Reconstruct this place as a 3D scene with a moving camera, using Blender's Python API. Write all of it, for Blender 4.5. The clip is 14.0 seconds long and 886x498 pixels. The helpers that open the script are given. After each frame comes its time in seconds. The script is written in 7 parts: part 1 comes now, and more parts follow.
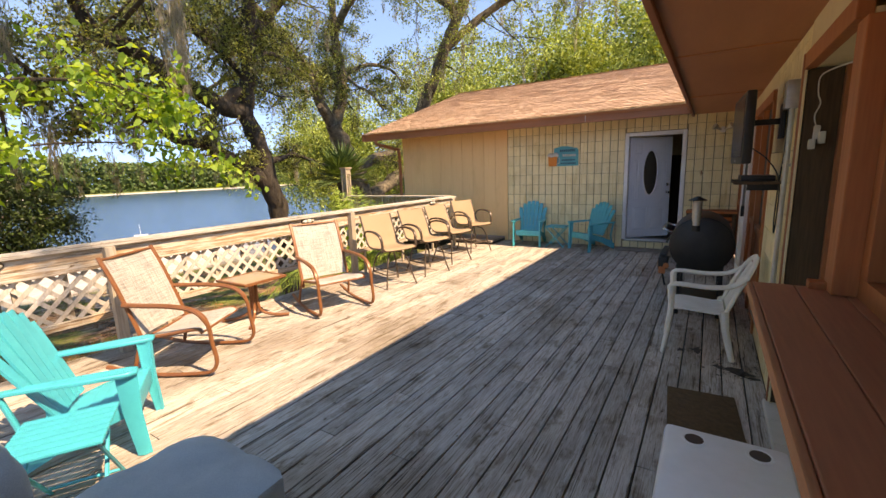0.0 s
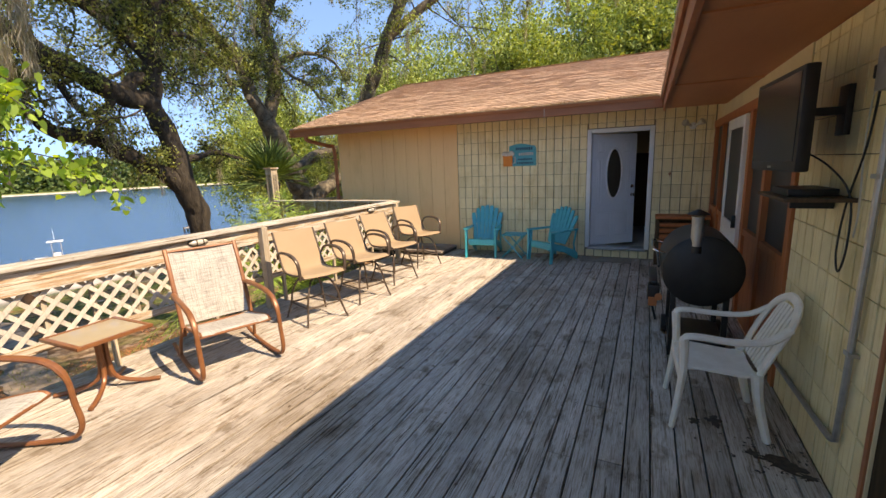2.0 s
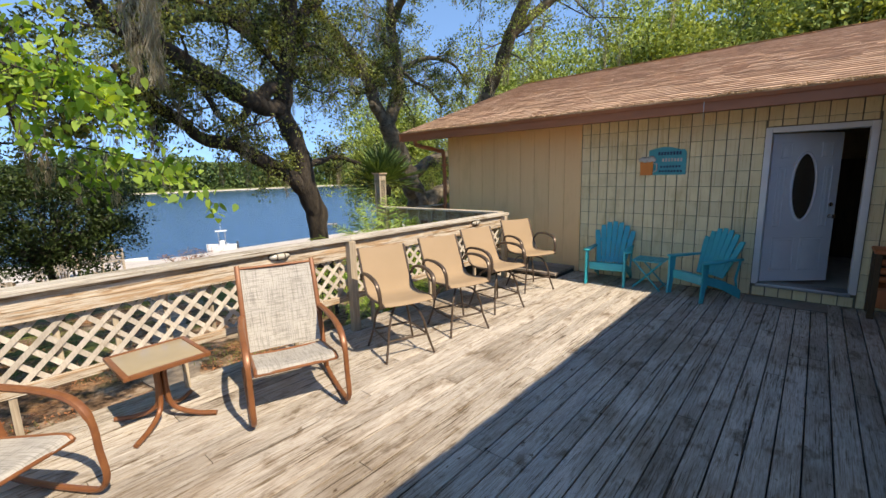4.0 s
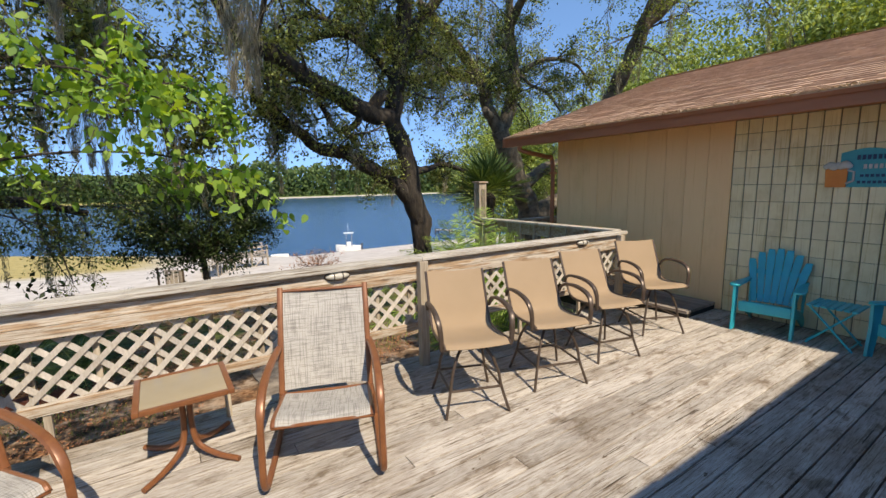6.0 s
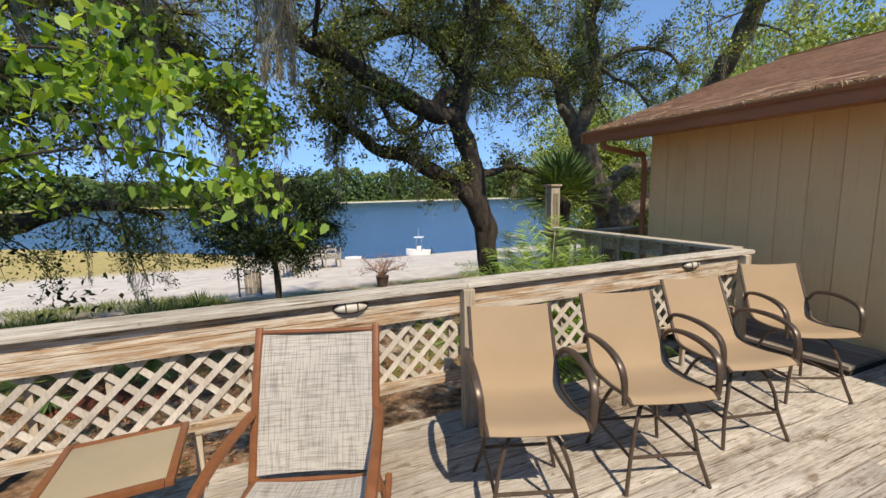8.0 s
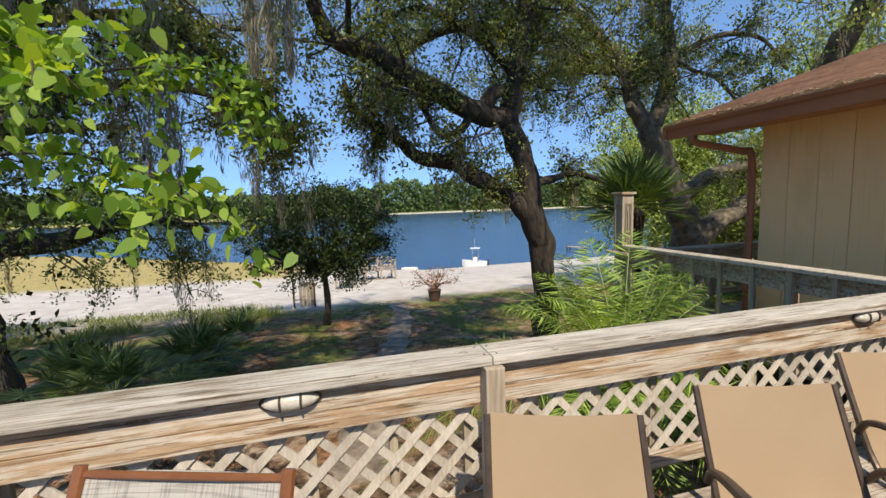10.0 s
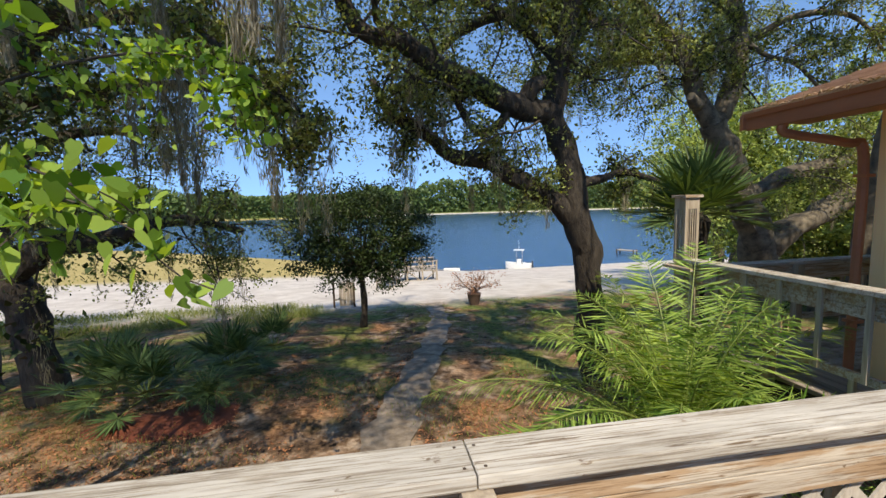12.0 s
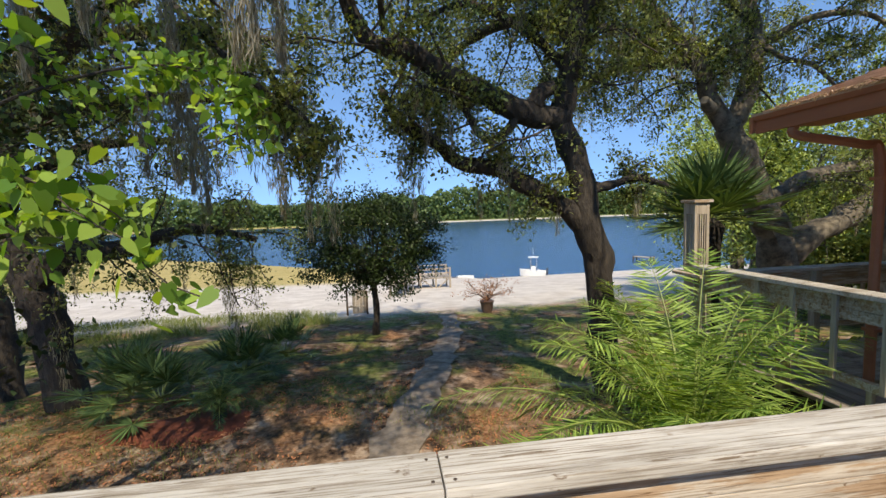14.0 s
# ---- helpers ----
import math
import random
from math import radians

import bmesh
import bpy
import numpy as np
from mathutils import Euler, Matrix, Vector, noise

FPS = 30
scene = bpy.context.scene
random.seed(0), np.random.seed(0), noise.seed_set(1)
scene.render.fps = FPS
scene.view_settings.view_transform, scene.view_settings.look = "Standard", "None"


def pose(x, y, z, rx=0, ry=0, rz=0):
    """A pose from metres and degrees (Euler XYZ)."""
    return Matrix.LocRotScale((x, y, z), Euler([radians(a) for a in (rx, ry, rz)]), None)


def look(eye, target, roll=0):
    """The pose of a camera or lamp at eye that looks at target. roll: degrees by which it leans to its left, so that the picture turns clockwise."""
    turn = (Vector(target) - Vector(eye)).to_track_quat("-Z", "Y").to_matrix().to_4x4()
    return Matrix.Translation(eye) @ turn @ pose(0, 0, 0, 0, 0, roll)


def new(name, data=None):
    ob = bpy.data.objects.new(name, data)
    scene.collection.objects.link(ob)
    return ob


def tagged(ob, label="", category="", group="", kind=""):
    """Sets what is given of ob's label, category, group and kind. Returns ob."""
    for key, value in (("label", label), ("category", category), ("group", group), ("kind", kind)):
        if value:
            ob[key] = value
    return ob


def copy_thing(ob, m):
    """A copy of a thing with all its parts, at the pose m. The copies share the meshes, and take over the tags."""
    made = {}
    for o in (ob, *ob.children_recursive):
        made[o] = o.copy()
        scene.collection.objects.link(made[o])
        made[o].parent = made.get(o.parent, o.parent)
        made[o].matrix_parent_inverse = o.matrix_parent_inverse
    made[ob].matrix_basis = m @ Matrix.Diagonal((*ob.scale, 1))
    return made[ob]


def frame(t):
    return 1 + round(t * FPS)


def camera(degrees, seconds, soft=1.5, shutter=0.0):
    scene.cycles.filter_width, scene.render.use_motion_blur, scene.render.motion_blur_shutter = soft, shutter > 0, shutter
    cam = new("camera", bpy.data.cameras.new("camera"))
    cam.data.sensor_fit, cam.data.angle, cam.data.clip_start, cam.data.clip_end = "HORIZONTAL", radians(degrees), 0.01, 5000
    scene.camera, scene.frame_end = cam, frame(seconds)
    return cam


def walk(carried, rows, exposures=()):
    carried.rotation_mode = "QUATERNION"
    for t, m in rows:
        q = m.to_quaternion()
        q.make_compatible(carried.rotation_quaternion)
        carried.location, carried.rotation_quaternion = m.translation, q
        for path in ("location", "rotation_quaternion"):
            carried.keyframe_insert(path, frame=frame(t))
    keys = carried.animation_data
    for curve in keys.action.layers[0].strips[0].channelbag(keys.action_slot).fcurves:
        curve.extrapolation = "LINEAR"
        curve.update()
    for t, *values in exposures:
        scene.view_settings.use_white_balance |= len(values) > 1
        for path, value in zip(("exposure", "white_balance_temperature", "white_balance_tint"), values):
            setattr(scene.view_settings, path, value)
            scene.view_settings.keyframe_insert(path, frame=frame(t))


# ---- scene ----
cam = camera(92.6, 14.0, soft=1.5)
PATH = [
    (0, (0.141, -0.065, 1.701), (-0.91, 1.598, 1.339), -2.0),
    (0.5, (0.022, 0.251, 1.725), (-0.963, 1.95, 1.346), -2.0),
    (1, (-0.159, 0.557, 1.739), (-1.067, 2.295, 1.35), -2.04),
    (1.5, (-0.304, 0.819, 1.765), (-1.158, 2.584, 1.373), -2.16),
    (2, (-0.358, 1.126, 1.777), (-1.214, 2.892, 1.392), -2.16),
    (2.5, (-0.402, 1.392, 1.805), (-1.328, 3.123, 1.424), -2.04),
    (3, (-0.573, 1.611, 1.816), (-1.609, 3.281, 1.446), -1.9),
    (3.5, (-0.717, 1.793, 1.812), (-1.883, 3.377, 1.45), -1.65),
    (4, (-0.794, 2.057, 1.828), (-2.095, 3.535, 1.478), -1.54),
    (6.5, (-1.369, 3.083, 1.84), (-3.079, 4.077, 1.542), -0.9),
    (7, (-1.572, 3.254, 1.817), (-3.324, 4.173, 1.521), -0.7),
    (7.5, (-1.84, 3.423, 1.815), (-3.628, 4.274, 1.53), -0.8),
    (8, (-2.058, 3.617, 1.812), (-3.876, 4.403, 1.539), -1.1),
    (10.5, (-3.359, 4.422, 1.827), (-5.289, 4.901, 1.616), -1.7),
    (11, (-3.564, 4.503, 1.839), (-5.506, 4.935, 1.63), -1.5),
    (11.5, (-3.689, 4.607, 1.843), (-5.641, 4.989, 1.632), -1.4),
    (12, (-3.776, 4.75, 1.854), (-5.738, 5.078, 1.642), -1.5),
    (12.5, (-3.801, 4.826, 1.851), (-5.77, 5.107, 1.644), -1.5),
    (13, (-3.811, 4.85, 1.848), (-5.785, 5.101, 1.65), -1.6),
    (13.5, (-3.804, 4.854, 1.85), (-5.78, 5.098, 1.663), -1.8),
    (14, (-3.783, 4.879, 1.843), (-5.758, 5.141, 1.668), -1.9),
]
EXPOSURES = [(0.0, 2.2, 12000, 20), (2.2, 1.98, 10000, 14), (4.0, 1.68, 8600, 10), (8.0, 1.35, 8000, 9), (10.5, 1.38, 8000, 8), (14.0, 1.38, 8000, 8)]
walk(cam, [(t, look(eye, target, roll)) for t, eye, target, roll in PATH], EXPOSURES)

# ---- light: high sun from behind the long house, clear sky ----
SUN_TO = Vector((0.84, -0.03, 1.0)).normalized()
world = bpy.data.worlds.new("sky")
scene.world = world
world.use_nodes = True
wn = world.node_tree.nodes
sky = wn.new("ShaderNodeTexSky")
sky.sky_type = "NISHITA"
sky.sun_disc = False
sky.sun_elevation = math.asin(SUN_TO.z)
sky.sun_rotation = math.atan2(SUN_TO.x, SUN_TO.y)
sky.air_density, sky.dust_density, sky.ozone_density = 0.9, 0.0, 3.0
sky.altitude = 2500
wn["Background"].inputs["Strength"].default_value = 0.15
deep = wn.new("ShaderNodeHueSaturation")
deep.inputs["Saturation"].default_value = 1.12
way = wn.new("ShaderNodeTexCoord")
lift = wn.new("ShaderNodeVectorMath")
lift.operation = "MULTIPLY_ADD"
lift.inputs[1].default_value, lift.inputs[2].default_value = (1, 1, 0.76), (0, 0, 0.26)
world.node_tree.links.new(way.outputs["Generated"], lift.inputs[0])
world.node_tree.links.new(lift.outputs[0], sky.inputs["Vector"])
world.node_tree.links.new(sky.outputs["Color"], deep.inputs["Color"])
world.node_tree.links.new(deep.outputs["Color"], wn["Background"].inputs["Color"])
sun = new("sun", bpy.data.lights.new("sun", "SUN"))
sun.data.energy, sun.data.angle, sun.data.color = 2.15, radians(0.53), (1.0, 0.955, 0.89)
sun.matrix_world = look(SUN_TO * 60, (0, 0, 0))

# ---- materials ----
def material(name, c1, c2=None, scale=6.0, rough=0.6, bump=0.15, metal=0.0, stretch=(1, 1, 1), fine=60.0, c3=None, c3_at=0.62,
             rand=0.0, spec=0.5, transmit=0.0, island=False, coarse=0.9, bump_dist=0.01):
    """A surface of two or three colours mixed by coarse and fine noise, with fine relief; rand: brightness change per piece."""
    m = bpy.data.materials.new(name)
    m.use_nodes = True
    nt = m.node_tree
    n, l = nt.nodes, nt.links
    b = n["Principled BSDF"]
    tc = n.new("ShaderNodeTexCoord")
    mp = n.new("ShaderNodeMapping")
    mp.inputs["Scale"].default_value = stretch
    info = n.new("ShaderNodeObjectInfo")
    add = n.new("ShaderNodeVectorMath")
    add.operation = "MULTIPLY_ADD"
    add.inputs[1].default_value = (37.0, 53.0, 71.0)
    l.new(info.outputs["Random"], add.inputs[0])
    l.new(tc.outputs["Object"], add.inputs[2])
    l.new(add.outputs[0], mp.inputs["Vector"])
    big = n.new("ShaderNodeTexNoise")
    big.inputs["Scale"].default_value, big.inputs["Detail"].default_value, big.inputs["Roughness"].default_value = scale, 5, 0.62
    small = n.new("ShaderNodeTexNoise")
    small.inputs["Scale"].default_value, small.inputs["Detail"].default_value = fine, 3
    for t in (big, small):
        l.new(mp.outputs[0], t.inputs["Vector"])
    c2 = c2 or tuple(v * 0.8 for v in c1)
    ramp = n.new("ShaderNodeValToRGB")
    e = ramp.color_ramp.elements
    e[0].position, e[0].color = 0.36, (*c1, 1)
    e[1].position, e[1].color = 0.64, (*c2, 1)
    if c3:
        x = e.new(c3_at + 0.1)
        x.color = (*c3, 1)
        e[1].position = c3_at
    blend = n.new("ShaderNodeMath")
    blend.operation = "MULTIPLY_ADD"
    blend.inputs[1].default_value = 1 - coarse
    l.new(small.outputs["Fac"], blend.inputs[0])
    sc = n.new("ShaderNodeMath")
    sc.operation = "MULTIPLY"
    sc.inputs[1].default_value = coarse
    l.new(big.outputs["Fac"], sc.inputs[0])
    l.new(sc.outputs[0], blend.inputs[2])
    l.new(blend.outputs[0], ramp.inputs["Fac"])
    col = ramp.outputs["Color"]
    if rand:
        hsv = n.new("ShaderNodeHueSaturation")
        mr = n.new("ShaderNodeMapRange")
        mr.inputs["To Min"].default_value, mr.inputs["To Max"].default_value = 1 - rand, 1 + rand
        if island:
            g = n.new("ShaderNodeNewGeometry")
            l.new(g.outputs["Random Per Island"], mr.inputs["Value"])
        else:
            l.new(info.outputs["Random"], mr.inputs["Value"])
        l.new(mr.outputs[0], hsv.inputs["Value"])
        l.new(col, hsv.inputs["Color"])
        col = hsv.outputs["Color"]
    l.new(col, b.inputs["Base Color"])
    b.inputs["Roughness"].default_value, b.inputs["Metallic"].default_value = rough, metal
    b.inputs["Specular IOR Level"].default_value = spec
    if bump:
        bp = n.new("ShaderNodeBump")
        bp.inputs["Strength"].default_value, bp.inputs["Distance"].default_value = bump, bump_dist
        l.new(blend.outputs[0], bp.inputs["Height"])
        l.new(bp.outputs[0], b.inputs["Normal"])
    return m


def leaf_material(name, c1, c2, glow=0.35, rand=0.35):
    """Foliage: a diffuse and glossy face with light coming through, each leaf of its own shade."""
    m = bpy.data.materials.new(name)
    m.use_nodes = True
    nt = m.node_tree
    n, l = nt.nodes, nt.links
    b = n["Principled BSDF"]
    out = n["Material Output"]
    g = n.new("ShaderNodeNewGeometry")
    ramp = n.new("ShaderNodeValToRGB")
    ramp.color_ramp.elements[0].color, ramp.color_ramp.elements[1].color = (*c1, 1), (*c2, 1)
    l.new(g.outputs["Random Per Island"], ramp.inputs["Fac"])
    l.new(ramp.outputs["Color"], b.inputs["Base Color"])
    b.inputs["Roughness"].default_value = 0.5
    b.inputs["Specular IOR Level"].default_value = 0.25
    tr = n.new("ShaderNodeBsdfTranslucent")
    warm = n.new("ShaderNodeMix")
    warm.data_type, warm.blend_type = "RGBA", "MULTIPLY"
    warm.inputs["Factor"].default_value = 1.0
    l.new(ramp.outputs["Color"], warm.inputs[6])
    warm.inputs[7].default_value = (1.9, 1.7, 0.6, 1)
    l.new(warm.outputs[2], tr.inputs["Color"])
    mix = n.new("ShaderNodeMixShader")
    mix.inputs["Fac"].default_value = glow
    l.new(b.outputs[0], mix.inputs[1])
    l.new(tr.outputs[0], mix.inputs[2])
    l.new(mix.outputs[0], out.inputs["Surface"])
    return m


def wood(name, c1, c2, axis=1, rand=0.2, c3=None, rough=0.8, bump=0.5, scale=7.0, along=0.07):
    """Weathered timber, its grain along one axis."""
    s = [1.0, 1.0, 1.0]
    s[axis] = along
    return material(name, c1, c2, scale=scale, rough=rough, bump=bump, stretch=tuple(s), fine=75, c3=c3, rand=rand, coarse=0.6, bump_dist=0.006, spec=0.25)


M = {}


def worn(m, overlays):
    """Stains, knots and cracks laid over a wood, each by a stretched noise in place."""
    n, l = m.node_tree.nodes, m.node_tree.links
    b = n["Principled BSDF"]
    col = b.inputs["Base Color"].links[0].from_socket
    g = n.new("ShaderNodeNewGeometry")
    for scale, stretch, lo, hi, shade in overlays:
        mp = n.new("ShaderNodeMapping")
        mp.inputs["Scale"].default_value = stretch
        l.new(g.outputs["Position"], mp.inputs[0])
        t = n.new("ShaderNodeTexNoise")
        t.inputs["Scale"].default_value, t.inputs["Detail"].default_value, t.inputs["Roughness"].default_value = scale, 5, 0.65
        l.new(mp.outputs[0], t.inputs["Vector"])
        r = n.new("ShaderNodeValToRGB")
        r.color_ramp.elements[0].position, r.color_ramp.elements[1].position = lo, hi
        r.color_ramp.elements[0].color, r.color_ramp.elements[1].color = (1, 1, 1, 1), (*shade, 1)
        l.new(t.outputs["Fac"], r.inputs["Fac"])
        mx = n.new("ShaderNodeMix")
        mx.data_type, mx.blend_type = "RGBA", "MULTIPLY"
        mx.inputs["Factor"].default_value = 1.0
        l.new(col, mx.inputs[6])
        l.new(r.outputs["Color"], mx.inputs[7])
        col = mx.outputs[2]
    l.new(col, b.inputs["Base Color"])
    return m


def deck_wood():
    """Old deck planks: pale worn wood, brown stain patches, knots and dark grain cracks along y."""
    m = wood("weathered_deck_wood", (0.37, 0.335, 0.30), (0.56, 0.52, 0.475), 1, 0.16, rough=0.85, scale=15, along=0.13)
    return worn(m, ((0.9, (1, 0.6, 1), 0.47, 0.63, (0.66, 0.60, 0.54)), (6.5, (1, 0.5, 1), 0.55, 0.66, (0.56, 0.50, 0.44)), (19.0, (1, 0.55, 1), 0.64, 0.70, (0.34, 0.27, 0.21)),
                    (70.0, (1, 0.03, 1), 0.56, 0.61, (0.6, 0.54, 0.48)), (34.0, (1, 0.03, 1), 0.61, 0.63, (0.3, 0.26, 0.22)), (140.0, (1, 0.06, 1), 0.52, 0.64, (0.72, 0.67, 0.62)), (240.0, (1, 0.02, 1), 0.52, 0.58, (0.8, 0.76, 0.72)), (26.0, (1, 0.8, 1), 0.71, 0.74, (0.25, 0.2, 0.16))))


M["deck"] = deck_wood()
M["deck_x"] = wood("weathered_deck_wood_across", (0.13, 0.105, 0.09), (0.36, 0.31, 0.27), 0, 0.22)
M["under"] = material("underside_shade_black", (0.03, 0.027, 0.022), rough=0.95)
M["rail"] = wood("weathered_pine_rail", (0.41, 0.345, 0.275), (0.60, 0.54, 0.46), 1, 0.12, scale=13, along=0.09)
M["cap"] = wood("silvered_pine_cap", (0.40, 0.37, 0.325), (0.58, 0.55, 0.50), 1, 0.1, scale=16, along=0.10)
CRACKS = ((34.0, (1, 0.06, 1), 0.61, 0.64, (0.45, 0.38, 0.32)), (17.0, (1, 0.45, 1), 0.67, 0.72, (0.4, 0.31, 0.24)), (150.0, (1, 0.02, 1), 0.5, 0.62, (0.58, 0.52, 0.46)), (55.0, (1, 0.03, 1), 0.56, 0.66, (0.42, 0.36, 0.3)), (7.0, (1, 0.25, 1), 0.56, 0.7, (0.62, 0.55, 0.47)), (22.0, (1, 0.6, 1), 0.66, 0.74, (0.5, 0.4, 0.32)))
worn(M["rail"], CRACKS + ((26.0, (1, 0.09, 1), 0.49, 0.56, (0.8, 0.64, 0.5)),))
worn(M["cap"], CRACKS + ((9.0, (1, 0.55, 1), 0.70, 0.75, (0.5, 0.42, 0.34)), (3.0, (1, 0.3, 1), 0.52, 0.7, (0.78, 0.76, 0.73))))
M["rail_x"] = wood("weathered_pine_across", (0.22, 0.18, 0.14), (0.46, 0.41, 0.34), 0, 0.12)
M["rail_z"] = wood("weathered_pine_upright", (0.24, 0.19, 0.14), (0.48, 0.41, 0.32), 2, 0.15)
M["lattice"] = wood("weathered_lattice", (0.36, 0.315, 0.265), (0.56, 0.515, 0.455), 2, 0.16, along=0.3)
M["block"] = material("cream_painted_block", (0.78, 0.655, 0.38), (0.85, 0.735, 0.46), scale=5, rough=0.75, bump=0.3, fine=45, rand=0.07, c3=(0.6, 0.49, 0.28), c3_at=0.66)
M["soot"] = material("damp_soot", (0.035, 0.027, 0.022), (0.075, 0.06, 0.05), scale=30, rough=0.7, bump=0.4)
worn(M["block"], ((60.0, (1, 1, 0.02), 0.55, 0.63, (0.84, 0.79, 0.68)), (2.2, (1, 1, 0.5), 0.56, 0.72, (0.8, 0.75, 0.64))))
M["joint"] = material("dirty_grey_mortar", (0.15, 0.13, 0.09), (0.22, 0.19, 0.13), rough=0.95)
M["siding"] = material("cream_painted_siding", (0.93, 0.625, 0.32), (0.87, 0.565, 0.28), scale=1.5, rough=0.65, bump=0.12, stretch=(1, 1, 0.15), c3=(0.63, 0.50, 0.31), c3_at=0.7)
worn(M["siding"], ((30.0, (1, 1, 0.03), 0.57, 0.68, (0.9, 0.86, 0.76)), (1.6, (1, 1, 0.4), 0.55, 0.72, (0.88, 0.85, 0.78))))
M["cream"] = material("cream_painted_board", (0.76, 0.635, 0.40), (0.67, 0.55, 0.34), scale=2, rough=0.7, bump=0.15)
M["soffit"] = material("red_brown_painted_soffit", (0.56, 0.235, 0.105), (0.46, 0.18, 0.08), scale=2.0, rough=0.6, bump=0.12, stretch=(1, 0.2, 1))
M["fascia"] = material("red_brown_fascia", (0.42, 0.155, 0.07), (0.32, 0.11, 0.05), scale=3, rough=0.6, bump=0.15, stretch=(0.2, 1, 1))
M["redwood"] = wood("red_stained_wood", (0.50, 0.175, 0.07), (0.39, 0.125, 0.05), 2, 0.1, rough=0.55, bump=0.2)
M["edge"] = wood("worn_orange_edge", (0.55, 0.25, 0.13), (0.42, 0.17, 0.085), 1, 0.08, rough=0.6)
M["panel"] = material("olive_cream_panel", (0.50, 0.44, 0.24), (0.42, 0.37, 0.20), scale=2, rough=0.7, bump=0.15)
M["counter"] = wood("red_painted_counter", (0.54, 0.215, 0.115), (0.43, 0.16, 0.085), 1, 0.08, rough=0.55, bump=0.25, scale=4)
M["darkwood"] = wood("dark_worn_wood", (0.07, 0.045, 0.028), (0.13, 0.085, 0.05), 2, 0.1)
M["shingle"] = material("brown_asphalt_shingle", (0.46, 0.30, 0.20), (0.60, 0.42, 0.30), scale=9, rough=0.95, bump=0.4, fine=120, rand=0.15, island=True, c3=(0.27, 0.16, 0.105), c3_at=0.66)
M["shingle_piece"] = material("brown_asphalt_shingle_tab", (0.46, 0.30, 0.20), (0.60, 0.42, 0.30), scale=9, rough=0.95, bump=0.4, fine=120, rand=0.15, c3=(0.27, 0.16, 0.105), c3_at=0.66)
M["white"] = material("white_paint", (0.78, 0.78, 0.76), (0.70, 0.70, 0.69), scale=4, rough=0.4, bump=0.04)
M["door"] = material("pale_blue_white_door_paint", (0.70, 0.72, 0.75), (0.64, 0.67, 0.71), scale=3, rough=0.4, bump=0.05)
M["plastic_white"] = material("white_moulded_plastic", (0.86, 0.84, 0.78), (0.76, 0.73, 0.66), scale=9, rough=0.42, bump=0.05)
M["cooler"] = material("bright_white_plastic", (0.88, 0.88, 0.86), (0.82, 0.82, 0.79), scale=7, rough=0.35, bump=0.04)
M["teal"] = material("turquoise_moulded_plastic", (0.0, 0.43, 0.52), (0.0, 0.37, 0.46), scale=5, rough=0.42, bump=0.05)
M["bronze"] = material("dark_bronze_metal", (0.075, 0.052, 0.04), (0.11, 0.08, 0.062), scale=20, rough=0.38, bump=0.05, metal=0.35)
M["copper"] = material("brown_painted_metal", (0.24, 0.095, 0.04), (0.19, 0.07, 0.03), scale=15, rough=0.38, bump=0.04, metal=0.15)
M["tan"] = material("tan_sling_fabric", (0.33, 0.235, 0.15), (0.295, 0.21, 0.13), scale=3, rough=0.85, bump=0.25, fine=260, coarse=0.6, bump_dist=0.002)
M["tabletop"] = material("sand_coloured_glass_top", (0.34, 0.28, 0.19), (0.30, 0.25, 0.17), scale=3, rough=0.3, bump=0.02)
M["black"] = material("black_painted_steel", (0.012, 0.012, 0.013), (0.022, 0.021, 0.02), scale=8, rough=0.45, bump=0.08, metal=0.2)
M["screen"] = material("black_glass_screen", (0.008, 0.008, 0.01), (0.01, 0.01, 0.012), rough=0.25, bump=0, spec=0.2)
M["steel"] = material("galvanised_steel", (0.42, 0.43, 0.43), (0.34, 0.35, 0.35), scale=20, rough=0.4, metal=0.7, bump=0.05)
M["chrome"] = material("bright_metal", (0.7, 0.7, 0.7), (0.62, 0.62, 0.62), rough=0.22, metal=1.0, bump=0)
M["mesh"] = material("dark_insect_screen", (0.035, 0.03, 0.026), (0.05, 0.042, 0.036), scale=3, rough=0.5, bump=0.1, fine=300)
M["dark"] = material("interior_dimness_black", (0.02, 0.018, 0.016), (0.03, 0.027, 0.024), rough=0.9)
M["mat_brown"] = material("brown_coir_mat", (0.09, 0.05, 0.022), (0.13, 0.075, 0.035), scale=25, rough=1.0, bump=0.8, fine=200)
M["mat_grey"] = material("grey_woven_mat", (0.28, 0.25, 0.22), (0.20, 0.18, 0.16), scale=30, rough=1.0, bump=0.6, fine=150)
M["tile_white"] = material("white_floor_tile", (0.72, 0.69, 0.62), (0.62, 0.59, 0.52), scale=6, rough=0.35, bump=0.05)
M["blue"] = material("blue_grey_cushion_fabric", (0.38, 0.45, 0.46), (0.26, 0.325, 0.35), scale=4, rough=0.9, bump=0.3, fine=220, coarse=0.6)
M["orange"] = material("orange_paint", (0.78, 0.25, 0.04), (0.7, 0.2, 0.03), rough=0.5, bump=0)
M["signblue"] = material("turquoise_painted_wood", (0.05, 0.42, 0.46), (0.04, 0.34, 0.38), scale=8, rough=0.6, bump=0.1)
M["navy"] = material("dark_blue_lettering", (0.02, 0.06, 0.13), rough=0.6, bump=0)
